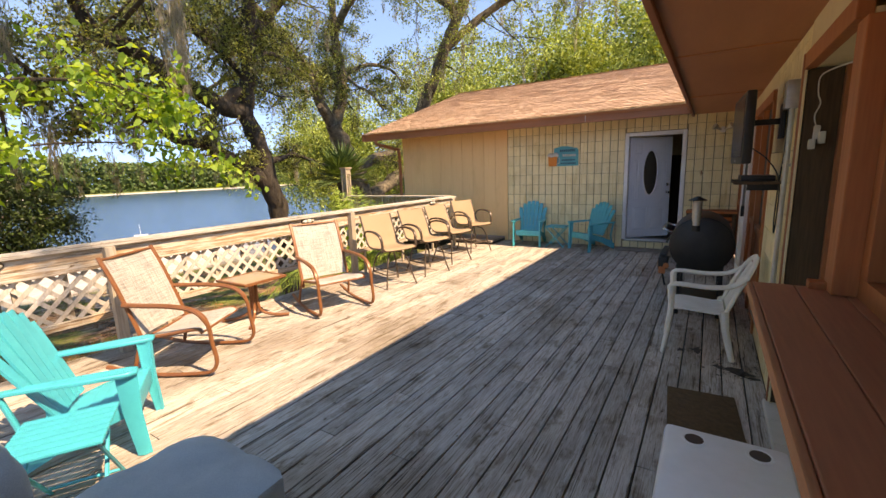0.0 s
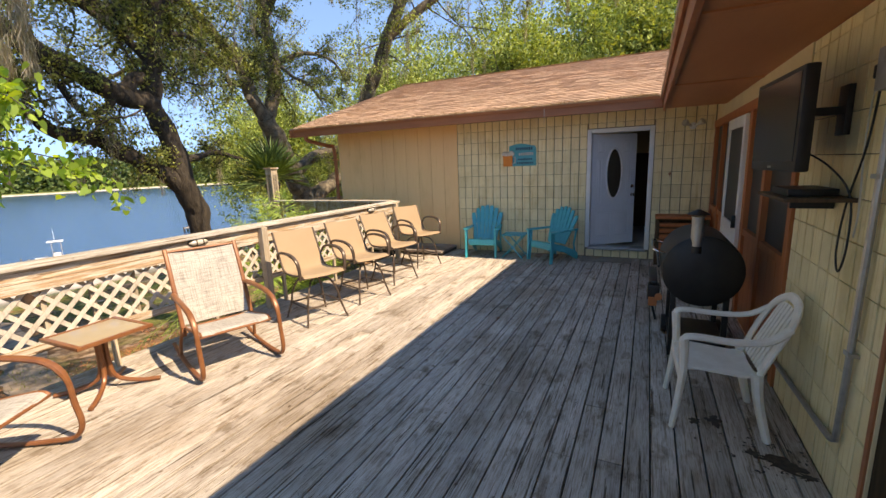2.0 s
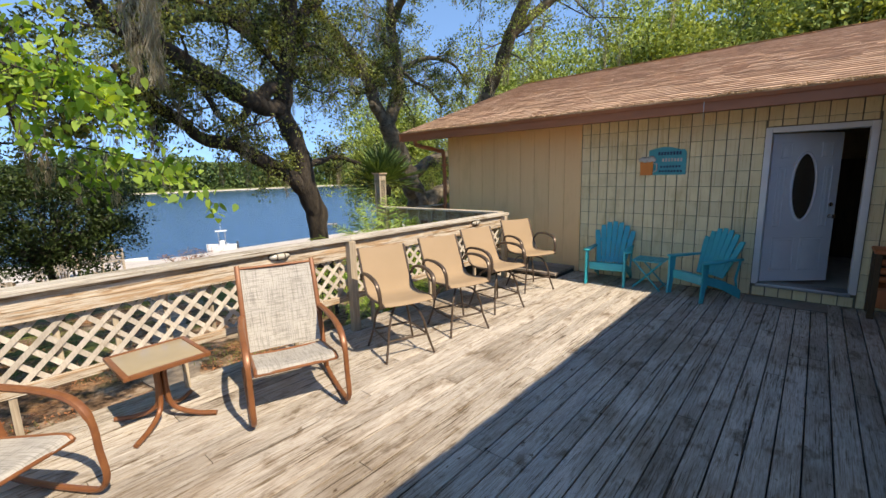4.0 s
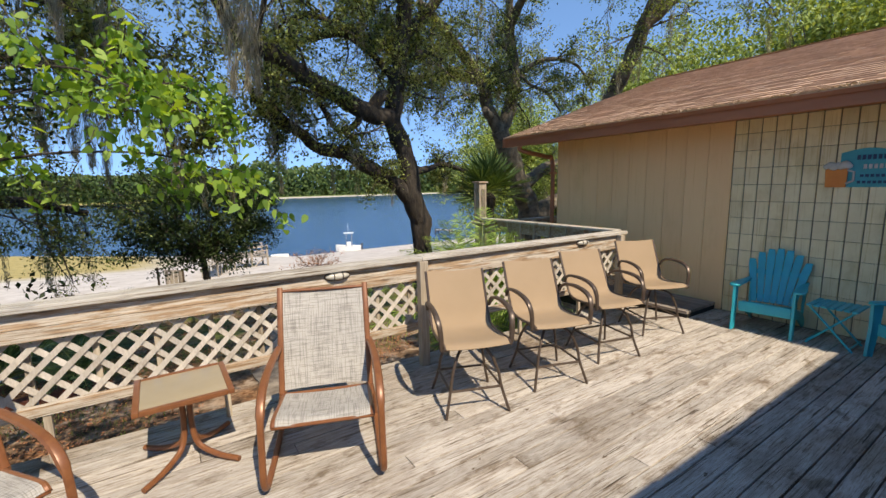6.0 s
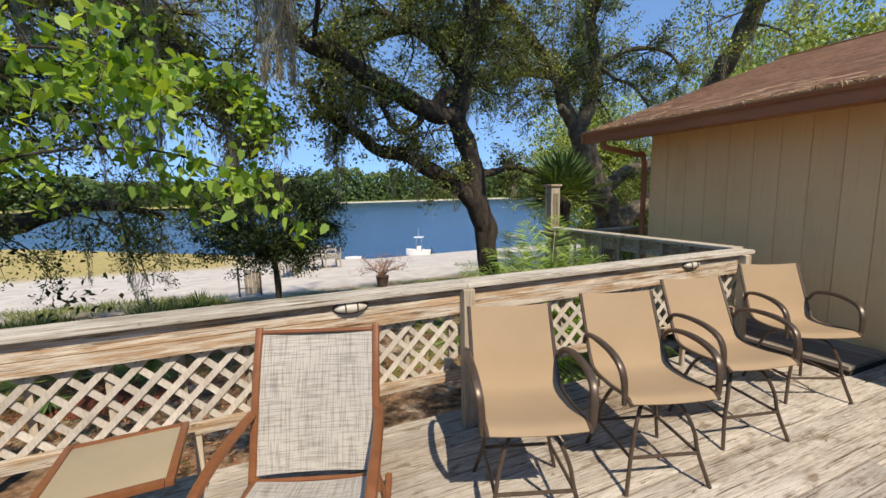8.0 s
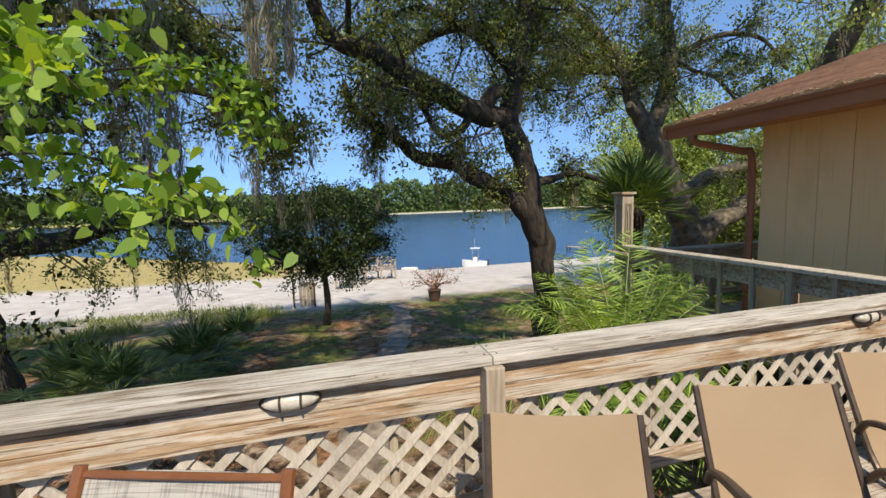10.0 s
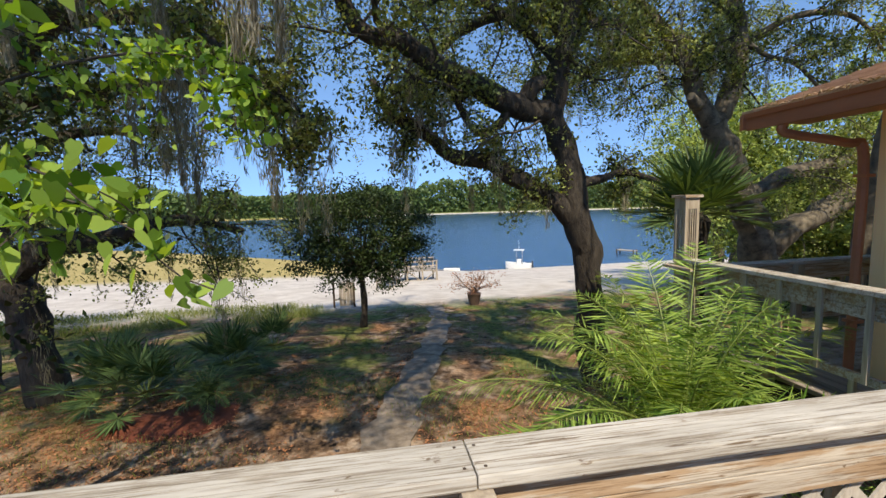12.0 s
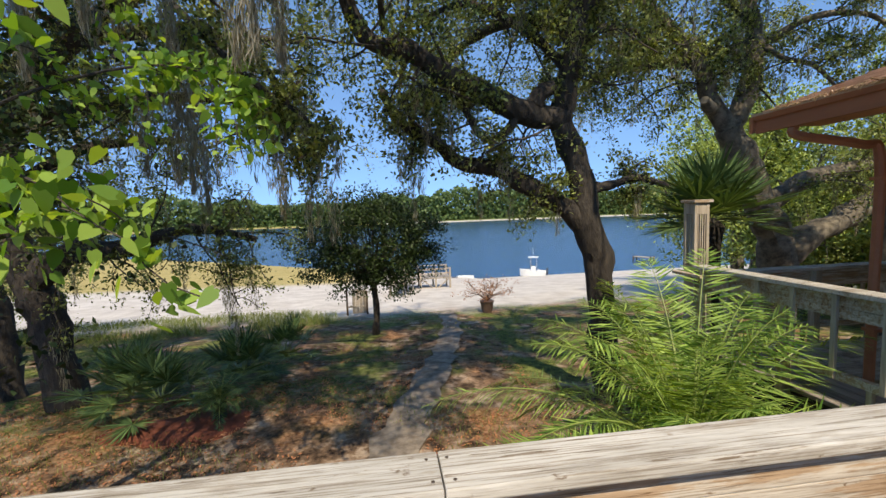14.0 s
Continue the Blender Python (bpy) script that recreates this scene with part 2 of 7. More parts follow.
M["bark"] = material("ridged_oak_bark", (0.018, 0.014, 0.011), (0.07, 0.056, 0.042), scale=9, rough=0.95, bump=1.0, stretch=(1, 1, 0.4), fine=40, bump_dist=0.07, c3=(0.21, 0.19, 0.13), c3_at=0.68, coarse=0.7)
M["palebark"] = material("grey_oak_bark", (0.055, 0.044, 0.033), (0.19, 0.16, 0.115), scale=5, rough=0.95, bump=0.9, fine=40, bump_dist=0.03)
M["twig"] = material("dark_twig", (0.045, 0.036, 0.028), (0.08, 0.064, 0.05), rough=0.95, bump=0)
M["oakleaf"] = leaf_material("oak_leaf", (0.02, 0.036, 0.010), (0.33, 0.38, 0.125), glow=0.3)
# brighter copy of the oak leaf, with the sunlight put into its colour
M["oakleaf_sun"] = leaf_material("oak_leaf_painted_sunlit", (0.07, 0.12, 0.028), (0.42, 0.50, 0.15), glow=0.25)
M["broadleaf"] = leaf_material("broad_green_leaf", (0.08, 0.19, 0.03), (0.36, 0.51, 0.11), glow=0.45)
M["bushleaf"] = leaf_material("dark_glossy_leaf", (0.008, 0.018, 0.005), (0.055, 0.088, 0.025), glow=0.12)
M["palm"] = leaf_material("palm_leaflet", (0.05, 0.125, 0.018), (0.40, 0.53, 0.14), glow=0.3)
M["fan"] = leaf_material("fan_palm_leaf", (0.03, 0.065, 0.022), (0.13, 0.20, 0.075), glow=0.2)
M["moss"] = leaf_material("grey_spanish_moss", (0.15, 0.135, 0.10), (0.33, 0.30, 0.235), glow=0.3)
M["farleaf"] = leaf_material("far_woods", (0.055, 0.10, 0.03), (0.115, 0.165, 0.05), glow=0.15)
M["grass"] = leaf_material("grass_blade", (0.07, 0.115, 0.022), (0.25, 0.27, 0.08), glow=0.2)
M["rachis"] = material("green_palm_stem", (0.17, 0.24, 0.05), (0.25, 0.29, 0.08), rough=0.5, bump=0.05)
M["mulch"] = material("red_wood_mulch", (0.20, 0.05, 0.022), (0.10, 0.03, 0.016), scale=30, rough=1.0, bump=0.8)
M["terracotta"] = material("dark_pot", (0.10, 0.06, 0.045), rough=0.8)
M["straw"] = leaf_material("dry_straw_litter", (0.20, 0.12, 0.07), (0.48, 0.36, 0.24), glow=0.1)
M["twig_red"] = leaf_material("rusty_dry_twigs", (0.30, 0.12, 0.06), (0.42, 0.2, 0.1), glow=0.1)
M["boat_white"] = material("white_gelcoat", (0.80, 0.80, 0.78), rough=0.25, bump=0)
M["boat_dark"] = material("dark_boat_trim", (0.05, 0.06, 0.08), rough=0.3, bump=0)
M["path"] = material("pale_packed_sand_path", (0.12, 0.09, 0.065), (0.33, 0.27, 0.21), scale=2.5, rough=0.95, bump=0.3)
M["lamp_lens"] = material("cloudy_lamp_lens", (0.55, 0.52, 0.45), (0.45, 0.42, 0.36), scale=30, rough=0.25, bump=0.05)
M["cord_white"] = material("white_cable", (0.6, 0.58, 0.52), rough=0.5, bump=0)


def sling_weave():
    """Grey and cream crosshatched outdoor weave."""
    m = material("grey_crosshatch_sling", (0.42, 0.40, 0.37), (0.37, 0.352, 0.325), scale=4, rough=0.85, bump=0.2, fine=200)
    n, l = m.node_tree.nodes, m.node_tree.links
    b = n["Principled BSDF"]
    src = b.inputs["Base Color"].links[0].from_socket
    tc = n.new("ShaderNodeTexCoord")
    col = src
    for s in ((60, 2.5, 2.5), (2.5, 52, 2.5)):
        mp = n.new("ShaderNodeMapping")
        mp.inputs["Scale"].default_value = s
        t = n.new("ShaderNodeTexNoise")
        t.inputs["Scale"].default_value, t.inputs["Detail"].default_value = 2.2, 2
        l.new(tc.outputs["UV"], mp.inputs[0])
        l.new(mp.outputs[0], t.inputs["Vector"])
        r = n.new("ShaderNodeValToRGB")
        r.color_ramp.elements[0].position, r.color_ramp.elements[1].position = 0.40, 0.50
        r.color_ramp.elements[0].color = (0.42, 0.41, 0.40, 1)
        l.new(t.outputs["Fac"], r.inputs["Fac"])
        mx = n.new("ShaderNodeMix")
        mx.data_type, mx.blend_type = "RGBA", "MULTIPLY"
        mx.inputs["Factor"].default_value = 0.5
        l.new(col, mx.inputs[6])
        l.new(r.outputs["Color"], mx.inputs[7])
        col = mx.outputs[2]
    l.new(col, b.inputs["Base Color"])
    return m


M["weave"] = sling_weave()


def pane_glass(name, tint=(0.02, 0.02, 0.02)):
    m = bpy.data.materials.new(name)
    m.use_nodes = True
    b = m.node_tree.nodes["Principled BSDF"]
    b.inputs["Base Color"].default_value = (*tint, 1)
    b.inputs["Roughness"].default_value = 0.06
    b.inputs["Specular IOR Level"].default_value = 0.5
    return m


M["glass_dark"] = pane_glass("dark_obscure_glass", (0.05, 0.04, 0.03))


def water_material():
    m = bpy.data.materials.new("lake_water")
    m.use_nodes = True
    n, l = m.node_tree.nodes, m.node_tree.links
    b = n["Principled BSDF"]
    b.inputs["Base Color"].default_value = (0.016, 0.06, 0.125, 1)
    b.inputs["Roughness"].default_value = 0.18
    b.inputs["IOR"].default_value = 1.33
    tc = n.new("ShaderNodeTexCoord")
    mp = n.new("ShaderNodeMapping")
    mp.inputs["Scale"].default_value = (1.0, 0.35, 1.0)
    t = n.new("ShaderNodeTexNoise")
    t.inputs["Scale"].default_value, t.inputs["Detail"].default_value = 1.3, 4
    bp = n.new("ShaderNodeBump")
    bp.inputs["Strength"].default_value, bp.inputs["Distance"].default_value = 0.5, 0.25
    l.new(tc.outputs["Object"], mp.inputs[0])
    l.new(mp.outputs[0], t.inputs["Vector"])
    l.new(t.outputs["Fac"], bp.inputs["Height"])
    l.new(bp.outputs[0], b.inputs["Normal"])
    return m


M["water"] = water_material()


def ground_material():
    """Leaf litter and thin grass near the house, white sand by the lake, green on the far side."""
    m = bpy.data.materials.new("sandy_ground")
    m.use_nodes = True
    n, l = m.node_tree.nodes, m.node_tree.links
    b = n["Principled BSDF"]
    b.inputs["Roughness"].default_value = 0.95
    b.inputs["Specular IOR Level"].default_value = 0.1
    tc = n.new("ShaderNodeTexCoord")
    sep = n.new("ShaderNodeSeparateXYZ")
    l.new(tc.outputs["Object"], sep.inputs[0])

    def noise_tex(scale, detail=6, rough=0.65):
        t = n.new("ShaderNodeTexNoise")
        t.inputs["Scale"].default_value, t.inputs["Detail"].default_value, t.inputs["Roughness"].default_value = scale, detail, rough
        l.new(tc.outputs["Object"], t.inputs["Vector"])
        return t.outputs["Fac"]

    def ramp(fac, *stops):
        r = n.new("ShaderNodeValToRGB")
        e = r.color_ramp.elements
        while len(e) < len(stops):
            e.new(0.5)
        for x, (p, c) in zip(e, stops):
            x.position, x.color = p, (*c, 1)
        l.new(fac, r.inputs["Fac"])
        return r.outputs["Color"]

    def mix(fac, a, c):
        x = n.new("ShaderNodeMix")
        x.data_type = "RGBA"
        l.new(fac, x.inputs["Factor"])
        l.new(a, x.inputs[6])
        l.new(c, x.inputs[7])
        return x.outputs[2]

    def edge(value, at, width, wobble, flip=False):
        a = n.new("ShaderNodeMath")
        a.operation = "MULTIPLY_ADD"
        a.inputs[1].default_value = wobble
        l.new(noise_tex(0.25, 5), a.inputs[0])
        l.new(value, a.inputs[2])
        r = n.new("ShaderNodeMapRange")
        r.inputs["From Min"].default_value, r.inputs["From Max"].default_value = at - width, at + width
        r.inputs["To Min"].default_value, r.inputs["To Max"].default_value = (0, 1) if flip else (1, 0)
        l.new(a.outputs[0], r.inputs["Value"])
        return r.outputs[0]

    litter = ramp(noise_tex(2.2), (0.37, (0.045, 0.028, 0.018)), (0.5, (0.19, 0.12, 0.075)), (0.63, (0.46, 0.35, 0.255)))
    rust = ramp(noise_tex(9, 4), (0.4, (0.15, 0.065, 0.03)), (0.62, (0.40, 0.225, 0.12)))
    grass = ramp(noise_tex(3.5), (0.35, (0.03, 0.044, 0.012)), (0.6, (0.19, 0.21, 0.06)))
    sand = ramp(noise_tex(0.6), (0.3, (0.42, 0.37, 0.32)), (0.65, (0.60, 0.55, 0.49)))
    dry = ramp(noise_tex(1.2), (0.35, (0.32, 0.26, 0.10)), (0.65, (0.46, 0.36, 0.15)))
    far = ramp(noise_tex(0.3), (0.35, (0.08, 0.13, 0.03)), (0.65, (0.2, 0.22, 0.07)))
    patch = ramp(noise_tex(0.55, 4), (0.50, (0, 0, 0)), (0.60, (1, 1, 1)))
    patch2 = ramp(noise_tex(0.42, 3), (0.42, (0, 0, 0)), (0.55, (1, 1, 1)))
    col = mix(patch, litter, rust)
    x = sep.outputs["X"]
    y = sep.outputs["Y"]
    gr = n.new("ShaderNodeMath")
    gr.operation = "MULTIPLY"
    l.new(patch2, gr.inputs[0])
    l.new(edge(x, -12.5, 2.0, 4.0), gr.inputs[1])
    col = mix(gr.outputs[0], col, grass)
    col = mix(edge(x, -28.0, 2.2, 7.0), col, sand)
    strip = n.new("ShaderNodeMath")
    strip.operation = "MULTIPLY"
    l.new(edge(x, -56, 3.0, 8.0), strip.inputs[0])
    l.new(edge(y, 6.0, 4.0, 8.0), strip.inputs[1])
    col = mix(strip.outputs[0], col, dry)
    col = mix(edge(x, -452, 3.0, 12.0), col, far)
    l.new(col, b.inputs["Base Color"])
    bp = n.new("ShaderNodeBump")
    bp.inputs["Strength"].default_value, bp.inputs["Distance"].default_value = 0.7, 0.05
    l.new(noise_tex(14, 6), bp.inputs["Height"])
    l.new(bp.outputs[0], b.inputs["Normal"])
    return m


M["ground"] = ground_material()

# ---- building helpers ----
def mesh_of(bm, name, mats, smooth=False):
    me = bpy.data.meshes.new(name)
    bm.normal_update()
    bm.to_mesh(me)
    bm.free()
    for m in (mats if isinstance(mats, (list, tuple)) else [mats]):
        me.materials.append(m)
    if smooth:
        me.shade_smooth()
        me.set_sharp_from_angle(angle=radians(40))
    return me


def part(name, bm, mat, parent=None, label="", smooth=True):
    ob = new(name, mesh_of(bm, name, mat, smooth))
    if parent is not None:
        ob.parent = parent
    if label:
        ob["label"] = label
    return ob


def thing(name, label, category, at=(0, 0, 0), turn=0.0, group="", kind=""):
    ob = new(name)
    ob.empty_display_size = 0.1
    ob.matrix_world = pose(*at, 0, 0, turn)
    return tagged(ob, label, category, group, kind)


def box(bm, x0, x1, y0, y1, z0, z1, bevel=0.0, m=None):
    r = bmesh.ops.create_cube(bm, size=1.0)
    vs = r["verts"]
    bmesh.ops.transform(bm, verts=vs, matrix=Matrix.Translation(((x0 + x1) / 2, (y0 + y1) / 2, (z0 + z1) / 2)) @ Matrix.Diagonal((x1 - x0, y1 - y0, z1 - z0, 1)))
    if bevel:
        es = list({e for v in vs for e in v.link_edges})
        bv = bmesh.ops.bevel(bm, geom=es, offset=bevel, segments=2, affect="EDGES", profile=0.6)
        vs = list({v for f in bv["faces"] for v in f.verts} | {v for v in vs if v.is_valid})
    if m is not None:
        bmesh.ops.transform(bm, verts=vs, matrix=m)
    return vs


def bbox(x0, x1, y0, y1, z0, z1, bevel=0.0, m=None):
    bm = bmesh.new()
    box(bm, x0, x1, y0, y1, z0, z1, bevel, m)
    return bm


def smooth_line(pts, steps=6):
    """A Catmull-Rom line through the points."""
    p = [Vector(q) for q in pts]
    if len(p) < 3:
        return [p[0].lerp(p[-1], i / steps) for i in range(steps + 1)]
    p = [2 * p[0] - p[1]] + p + [2 * p[-1] - p[-2]]
    out = []
    for i in range(1, len(p) - 2):
        a, b, c, d = p[i - 1:i + 3]
        for s in range(steps):
            t = s / steps
            out.append(0.5 * (2 * b + (c - a) * t + (2 * a - 5 * b + 4 * c - d) * t * t + (3 * b - a - 3 * c + d) * t ** 3))
    out.append(p[-2])
    return out


def tube(bm, pts, r, n=8, flat=1.0, cap=True):
    """A round tube along a line; r is one radius or one for each point; flat squeezes it across."""
    pts = [Vector(q) for q in pts]
    rs = list(r) if isinstance(r, (list, tuple)) else [r] * len(pts)
    rings = []
    side = None
    for i, q in enumerate(pts):
        d = (pts[min(i + 1, len(pts) - 1)] - pts[max(i - 1, 0)])
        if d.length < 1e-9:
            d = Vector((0, 0, 1))
        d.normalize()
        if side is None:
            side = d.cross(Vector((0, 0, 1)) if abs(d.z) < 0.9 else Vector((1, 0, 0)))
        side = (side - d * side.dot(d))
        side.normalize()
        up = side.cross(d)
        rings.append([bm.verts.new(q + (side * math.cos(a) + up * math.sin(a) * flat) * rs[i]) for a in (2 * math.pi * k / n for k in range(n))])
    for a, b in zip(rings, rings[1:]):
        for k in range(n):
            bm.faces.new((a[k], a[(k + 1) % n], b[(k + 1) % n], b[k]))
    if cap:
        bm.faces.new(rings[0][::-1])
        bm.faces.new(rings[-1])
    return rings


def tubes(lines, r, n=8, flat=1.0):
    bm = bmesh.new()
    for q in lines:
        tube(bm, q, r, n, flat)
    return bm


def sheet(rows, thick=0.004, uv=False):
    """A thin curved sheet from rows of points, with real thickness."""
    bm = bmesh.new()
    vs = [[bm.verts.new(q) for q in row] for row in rows]
    lay = bm.loops.layers.uv.new("UVMap") if uv else None
    n, k = len(vs), len(vs[0])
    ln = [0.0]
    for i in range(1, n):
        ln.append(ln[-1] + (Vector(rows[i][0]) - Vector(rows[i - 1][0])).length)
    w = (Vector(rows[0][-1]) - Vector(rows[0][0])).length
    for i in range(n - 1):
        for j in range(k - 1):
            f = bm.faces.new((vs[i][j], vs[i][j + 1], vs[i + 1][j + 1], vs[i + 1][j]))
            if uv:
                for lp, (a, b) in zip(f.loops, ((i, j), (i, j + 1), (i + 1, j + 1), (i + 1, j))):
                    lp[lay].uv = (w * b / (k - 1), ln[a])
    bm.normal_update()
    bmesh.ops.solidify(bm, geom=bm.faces[:], thickness=thick)
    return bm


def prism(outline, z0, z1):
    """An upright block on a plan outline."""
    bm = bmesh.new()
    a = [bm.verts.new((x, y, z0)) for x, y in outline]
    b = [bm.verts.new((x, y, z1)) for x, y in outline]
    n = len(a)
    bm.faces.new(a[::-1])
    bm.faces.new(b)
    for i in range(n):
        bm.faces.new((a[i], a[(i + 1) % n], b[(i + 1) % n], b[i]))
    bmesh.ops.recalc_face_normals(bm, faces=bm.faces)
    return bm


def lathe(profile, n=24, m=None):
    bm = bmesh.new()
    rings = [[bm.verts.new((r * math.cos(2 * math.pi * k / n), r * math.sin(2 * math.pi * k / n), z)) for k in range(n)] for r, z in profile]
    for a, b in zip(rings, rings[1:]):
        for k in range(n):
            bm.faces.new((a[k], a[(k + 1) % n], b[(k + 1) % n], b[k]))
    bm.faces.new(rings[0][::-1])
    bm.faces.new(rings[-1])
    if m is not None:
        bm.transform(m)
    return bm


def raw_mesh(name, verts, loops, size, mat):
    """A mesh of many polygons of the same size, from arrays."""
    me = bpy.data.meshes.new(name)
    nf = len(loops) // size
    me.vertices.add(len(verts))
    me.vertices.foreach_set("co", np.ascontiguousarray(verts, dtype=np.float32).ravel())
    me.loops.add(len(loops))
    me.loops.foreach_set("vertex_index", np.ascontiguousarray(loops, dtype=np.int32))
    me.polygons.add(nf)
    me.polygons.foreach_set("loop_start", np.arange(0, nf * size, size, dtype=np.int32))
    me.materials.append(mat)
    me.update(calc_edges=True)
    me.validate()
    return me


def unit(a):
    return a / np.maximum(np.linalg.norm(a, axis=1, keepdims=True), 1e-9)


def leaf_cloud(name, centres, normals, axes, length, width, mat):
    """Pointed leaves: four-cornered, folded a little along the midrib."""
    n = len(centres)
    axes = unit(axes)
    side = unit(np.cross(normals, axes))
    up = np.cross(axes, side)
    ln = (length * np.ones(n))[:, None]
    wd = (width * np.ones(n))[:, None]
    v = np.empty((n, 4, 3))
    v[:, 0] = centres - axes * ln * 0.5
    v[:, 1] = centres + side * wd * 0.5 + up * wd * 0.18 - axes * ln * 0.05
    v[:, 2] = centres + axes * ln * 0.5
    v[:, 3] = centres - side * wd * 0.5 + up * wd * 0.18 - axes * ln * 0.05
    return raw_mesh(name, v.reshape(-1, 3), np.arange(n * 4), 4, mat)

# ---- ground, lake and far shore ----
WATER = -9.4


def shore_x(y):
    return -72.0 if y > 20 else -72.0 - (20 - y) * 0.83


def ground_z(x, y):
    if x > -40:
        z = -2.2 - 0.1 * (-6 - x) if x < -6 else -2.2
        return z + 0.12 * noise.noise(Vector((x * 0.22, y * 0.22, 3.0)))
    s = shore_x(y)
    if x > s:
        return -5.6 + (WATER + 5.6) * (-40 - x) / (-40 - s)
    if x > -430:
        return max(WATER - 6, WATER - 0.09 * (s - x))
    return WATER - 6 + min(1, (-430 - x) / 30) * 7.6


def build_ground():
    xs = [60, 25, 10, 4, 0, -4] + [-5 - i * 0.8 for i in range(45)] + [-42 - i * 3 for i in range(34)] + [-150, -200, -300, -400, -430, -440, -446, -452, -458, -465, -480, -520, -700, -1200, -2500]
    ys = [-1500, -700, -400, -250, -160, -110, -80, -60] + [-45 + i * 2.5 for i in range(9)] + [-22 + i for i in range(52)] + [32 + i * 4 for i in range(8)] + [70, 85, 100, 130, 180, 260, 400, 700, 1500]
    v = np.array([(x, y, ground_z(x, y)) for x in xs for y in ys])
    k = len(ys)
    f = []
    for i in range(len(xs) - 1):
        for j in range(k - 1):
            f += [i * k + j, (i + 1) * k + j, (i + 1) * k + j + 1, i * k + j + 1]
    me = raw_mesh("ground", v, np.array(f), 4, M["ground"])
    me.shade_smooth()
    tagged(new("ground", me), "sandy ground sloping down to the lake, leaf litter and thin grass", "ground", kind="structure")


build_ground()
bm = bmesh.new()
bm.faces.new([bm.verts.new(q) for q in ((-60, -900, WATER), (-60, 900, WATER), (-470, 900, WATER), (-470, -900, WATER))])
bmesh.ops.recalc_face_normals(bm, faces=bm.faces)
tagged(part("water", bm, M["water"]), "blue lake water with a light ripple", "lake", kind="structure")


def strip_path():
    """The pale foot path that goes down from the deck to the beach."""
    line = smooth_line([(-9.5, 4.6, 0), (-12.5, 5.0, 0), (-16, 6.0, 0), (-20, 7.0, 0), (-25, 8.0, 0), (-31, 8.5, 0)], 8)
    bm = bmesh.new()
    prev = None
    for i, q in enumerate(line):
        w = 0.5 + 0.3 * noise.noise(Vector((i * 0.6, 2.0, 0.0))) + 0.2 * noise.noise(Vector((i * 2.3, 5.0, 0.0)))
        a, b = [bm.verts.new((q.x, q.y + s * w, ground_z(q.x, q.y + s * w) + 0.012)) for s in (-1, 1)]
        if prev:
            bm.faces.new((prev[0], a, b, prev[1]))
        prev = (a, b)
    bmesh.ops.recalc_face_normals(bm, faces=bm.faces)
    bm.normal_update()
    bmesh.ops.solidify(bm, geom=bm.faces[:], thickness=0.04)
    tagged(part("path", bm, M["path"]), "pale packed sand foot path down the slope", "path", kind="structure")


strip_path()

# ---- deck ----
# DY0 runs the deck on, unseen behind the camera, to bounce more sunlight
DX0, DX1, DY0, DY1 = -5.06, 0.6, -6.8, 9.4
deck = thing("floor", "weathered grey-brown wooden deck of long planks", "deck floor", kind="structure")
# near-black sheet and joists: shade below the planks painted as colour
bm = bmesh.new()
box(bm, DX0 + 0.05, DX1, DY0, DY1 - 0.02, -0.10, -0.042)
for x in np.arange(DX0 + 0.1, DX1, 0.9):
    box(bm, x - 0.04, x + 0.04, DY0, DY1 - 0.05, -0.30, -0.10)
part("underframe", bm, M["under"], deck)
rim = part("rim_board", bbox(DX0 - 0.04, DX0, DY0, 8.4, -0.28, -0.045), M["rail"], deck)
bm = bmesh.new()
for x in (-4.9, -2.4, 0.3):
    for y in (-6.5, -2.9, -0.5, 2.0, 4.9, 8.2):
        box(bm, x - 0.07, x + 0.07, y - 0.07, y + 0.07, ground_z(x, y) - 0.2, -0.30)
part("deck_posts", bm, M["rail_z"], deck)

# ---- the two houses ----
WX, WY = 0.6, 9.4
CW, CH = 0.152, 0.220


def wall_box(name, label, x0, x1, y0, y1, z0, z1, mat):
    return tagged(part(name, bbox(x0, x1, y0, y1, z0, z1), mat), label, "wall", kind="structure")


# end house: tiled part with the door, sided part beyond
DOOR_X0, DOOR_X1, DOOR_Z0, DOOR_Z1 = -1.30, -0.36, 0.19, 2.25
wall_end = thing("wall_end", "cream painted block wall with dirty joints", "wall", kind="structure")
bm = bmesh.new()
box(bm, -3.96, DOOR_X0 - 0.01, WY + 0.012, WY + 0.2, -0.3, 2.95)
box(bm, DOOR_X1 + 0.01, 0.6, WY + 0.012, WY + 0.2, -0.3, 2.95)
box(bm, DOOR_X0 - 0.01, DOOR_X1 + 0.01, WY + 0.012, WY + 0.2, DOOR_Z1 + 0.01, 2.95)
box(bm, DOOR_X0 - 0.01, DOOR_X1 + 0.01, WY + 0.012, WY + 0.2, -0.3, DOOR_Z0 - 0.01)
part("joint_bed", bm, M["joint"], wall_end, "grimy mortar", smooth=False)
wall_side = thing("wall_siding", "cream painted grooved plywood siding", "wall", kind="structure")
bm = bmesh.new()
box(bm, -7.03, -3.96, WY + 0.012, WY + 0.2, -0.4, 2.95)
part("backing", bm, M["siding"], wall_side)
for i in range(10):
    x0 = -7.03 + i * 0.307
    part("siding_panel", bbox(x0 + 0.003, x0 + 0.304, WY + 0.001, WY + 0.010, -0.35, 2.75, 0.002), M["siding"], wall_side, smooth=False)
part("corner_board", bbox(-3.99, -3.945, WY - 0.02, WY - 0.004, 0.02, 2.75, 0.003), M["siding"], wall_side, smooth=False)
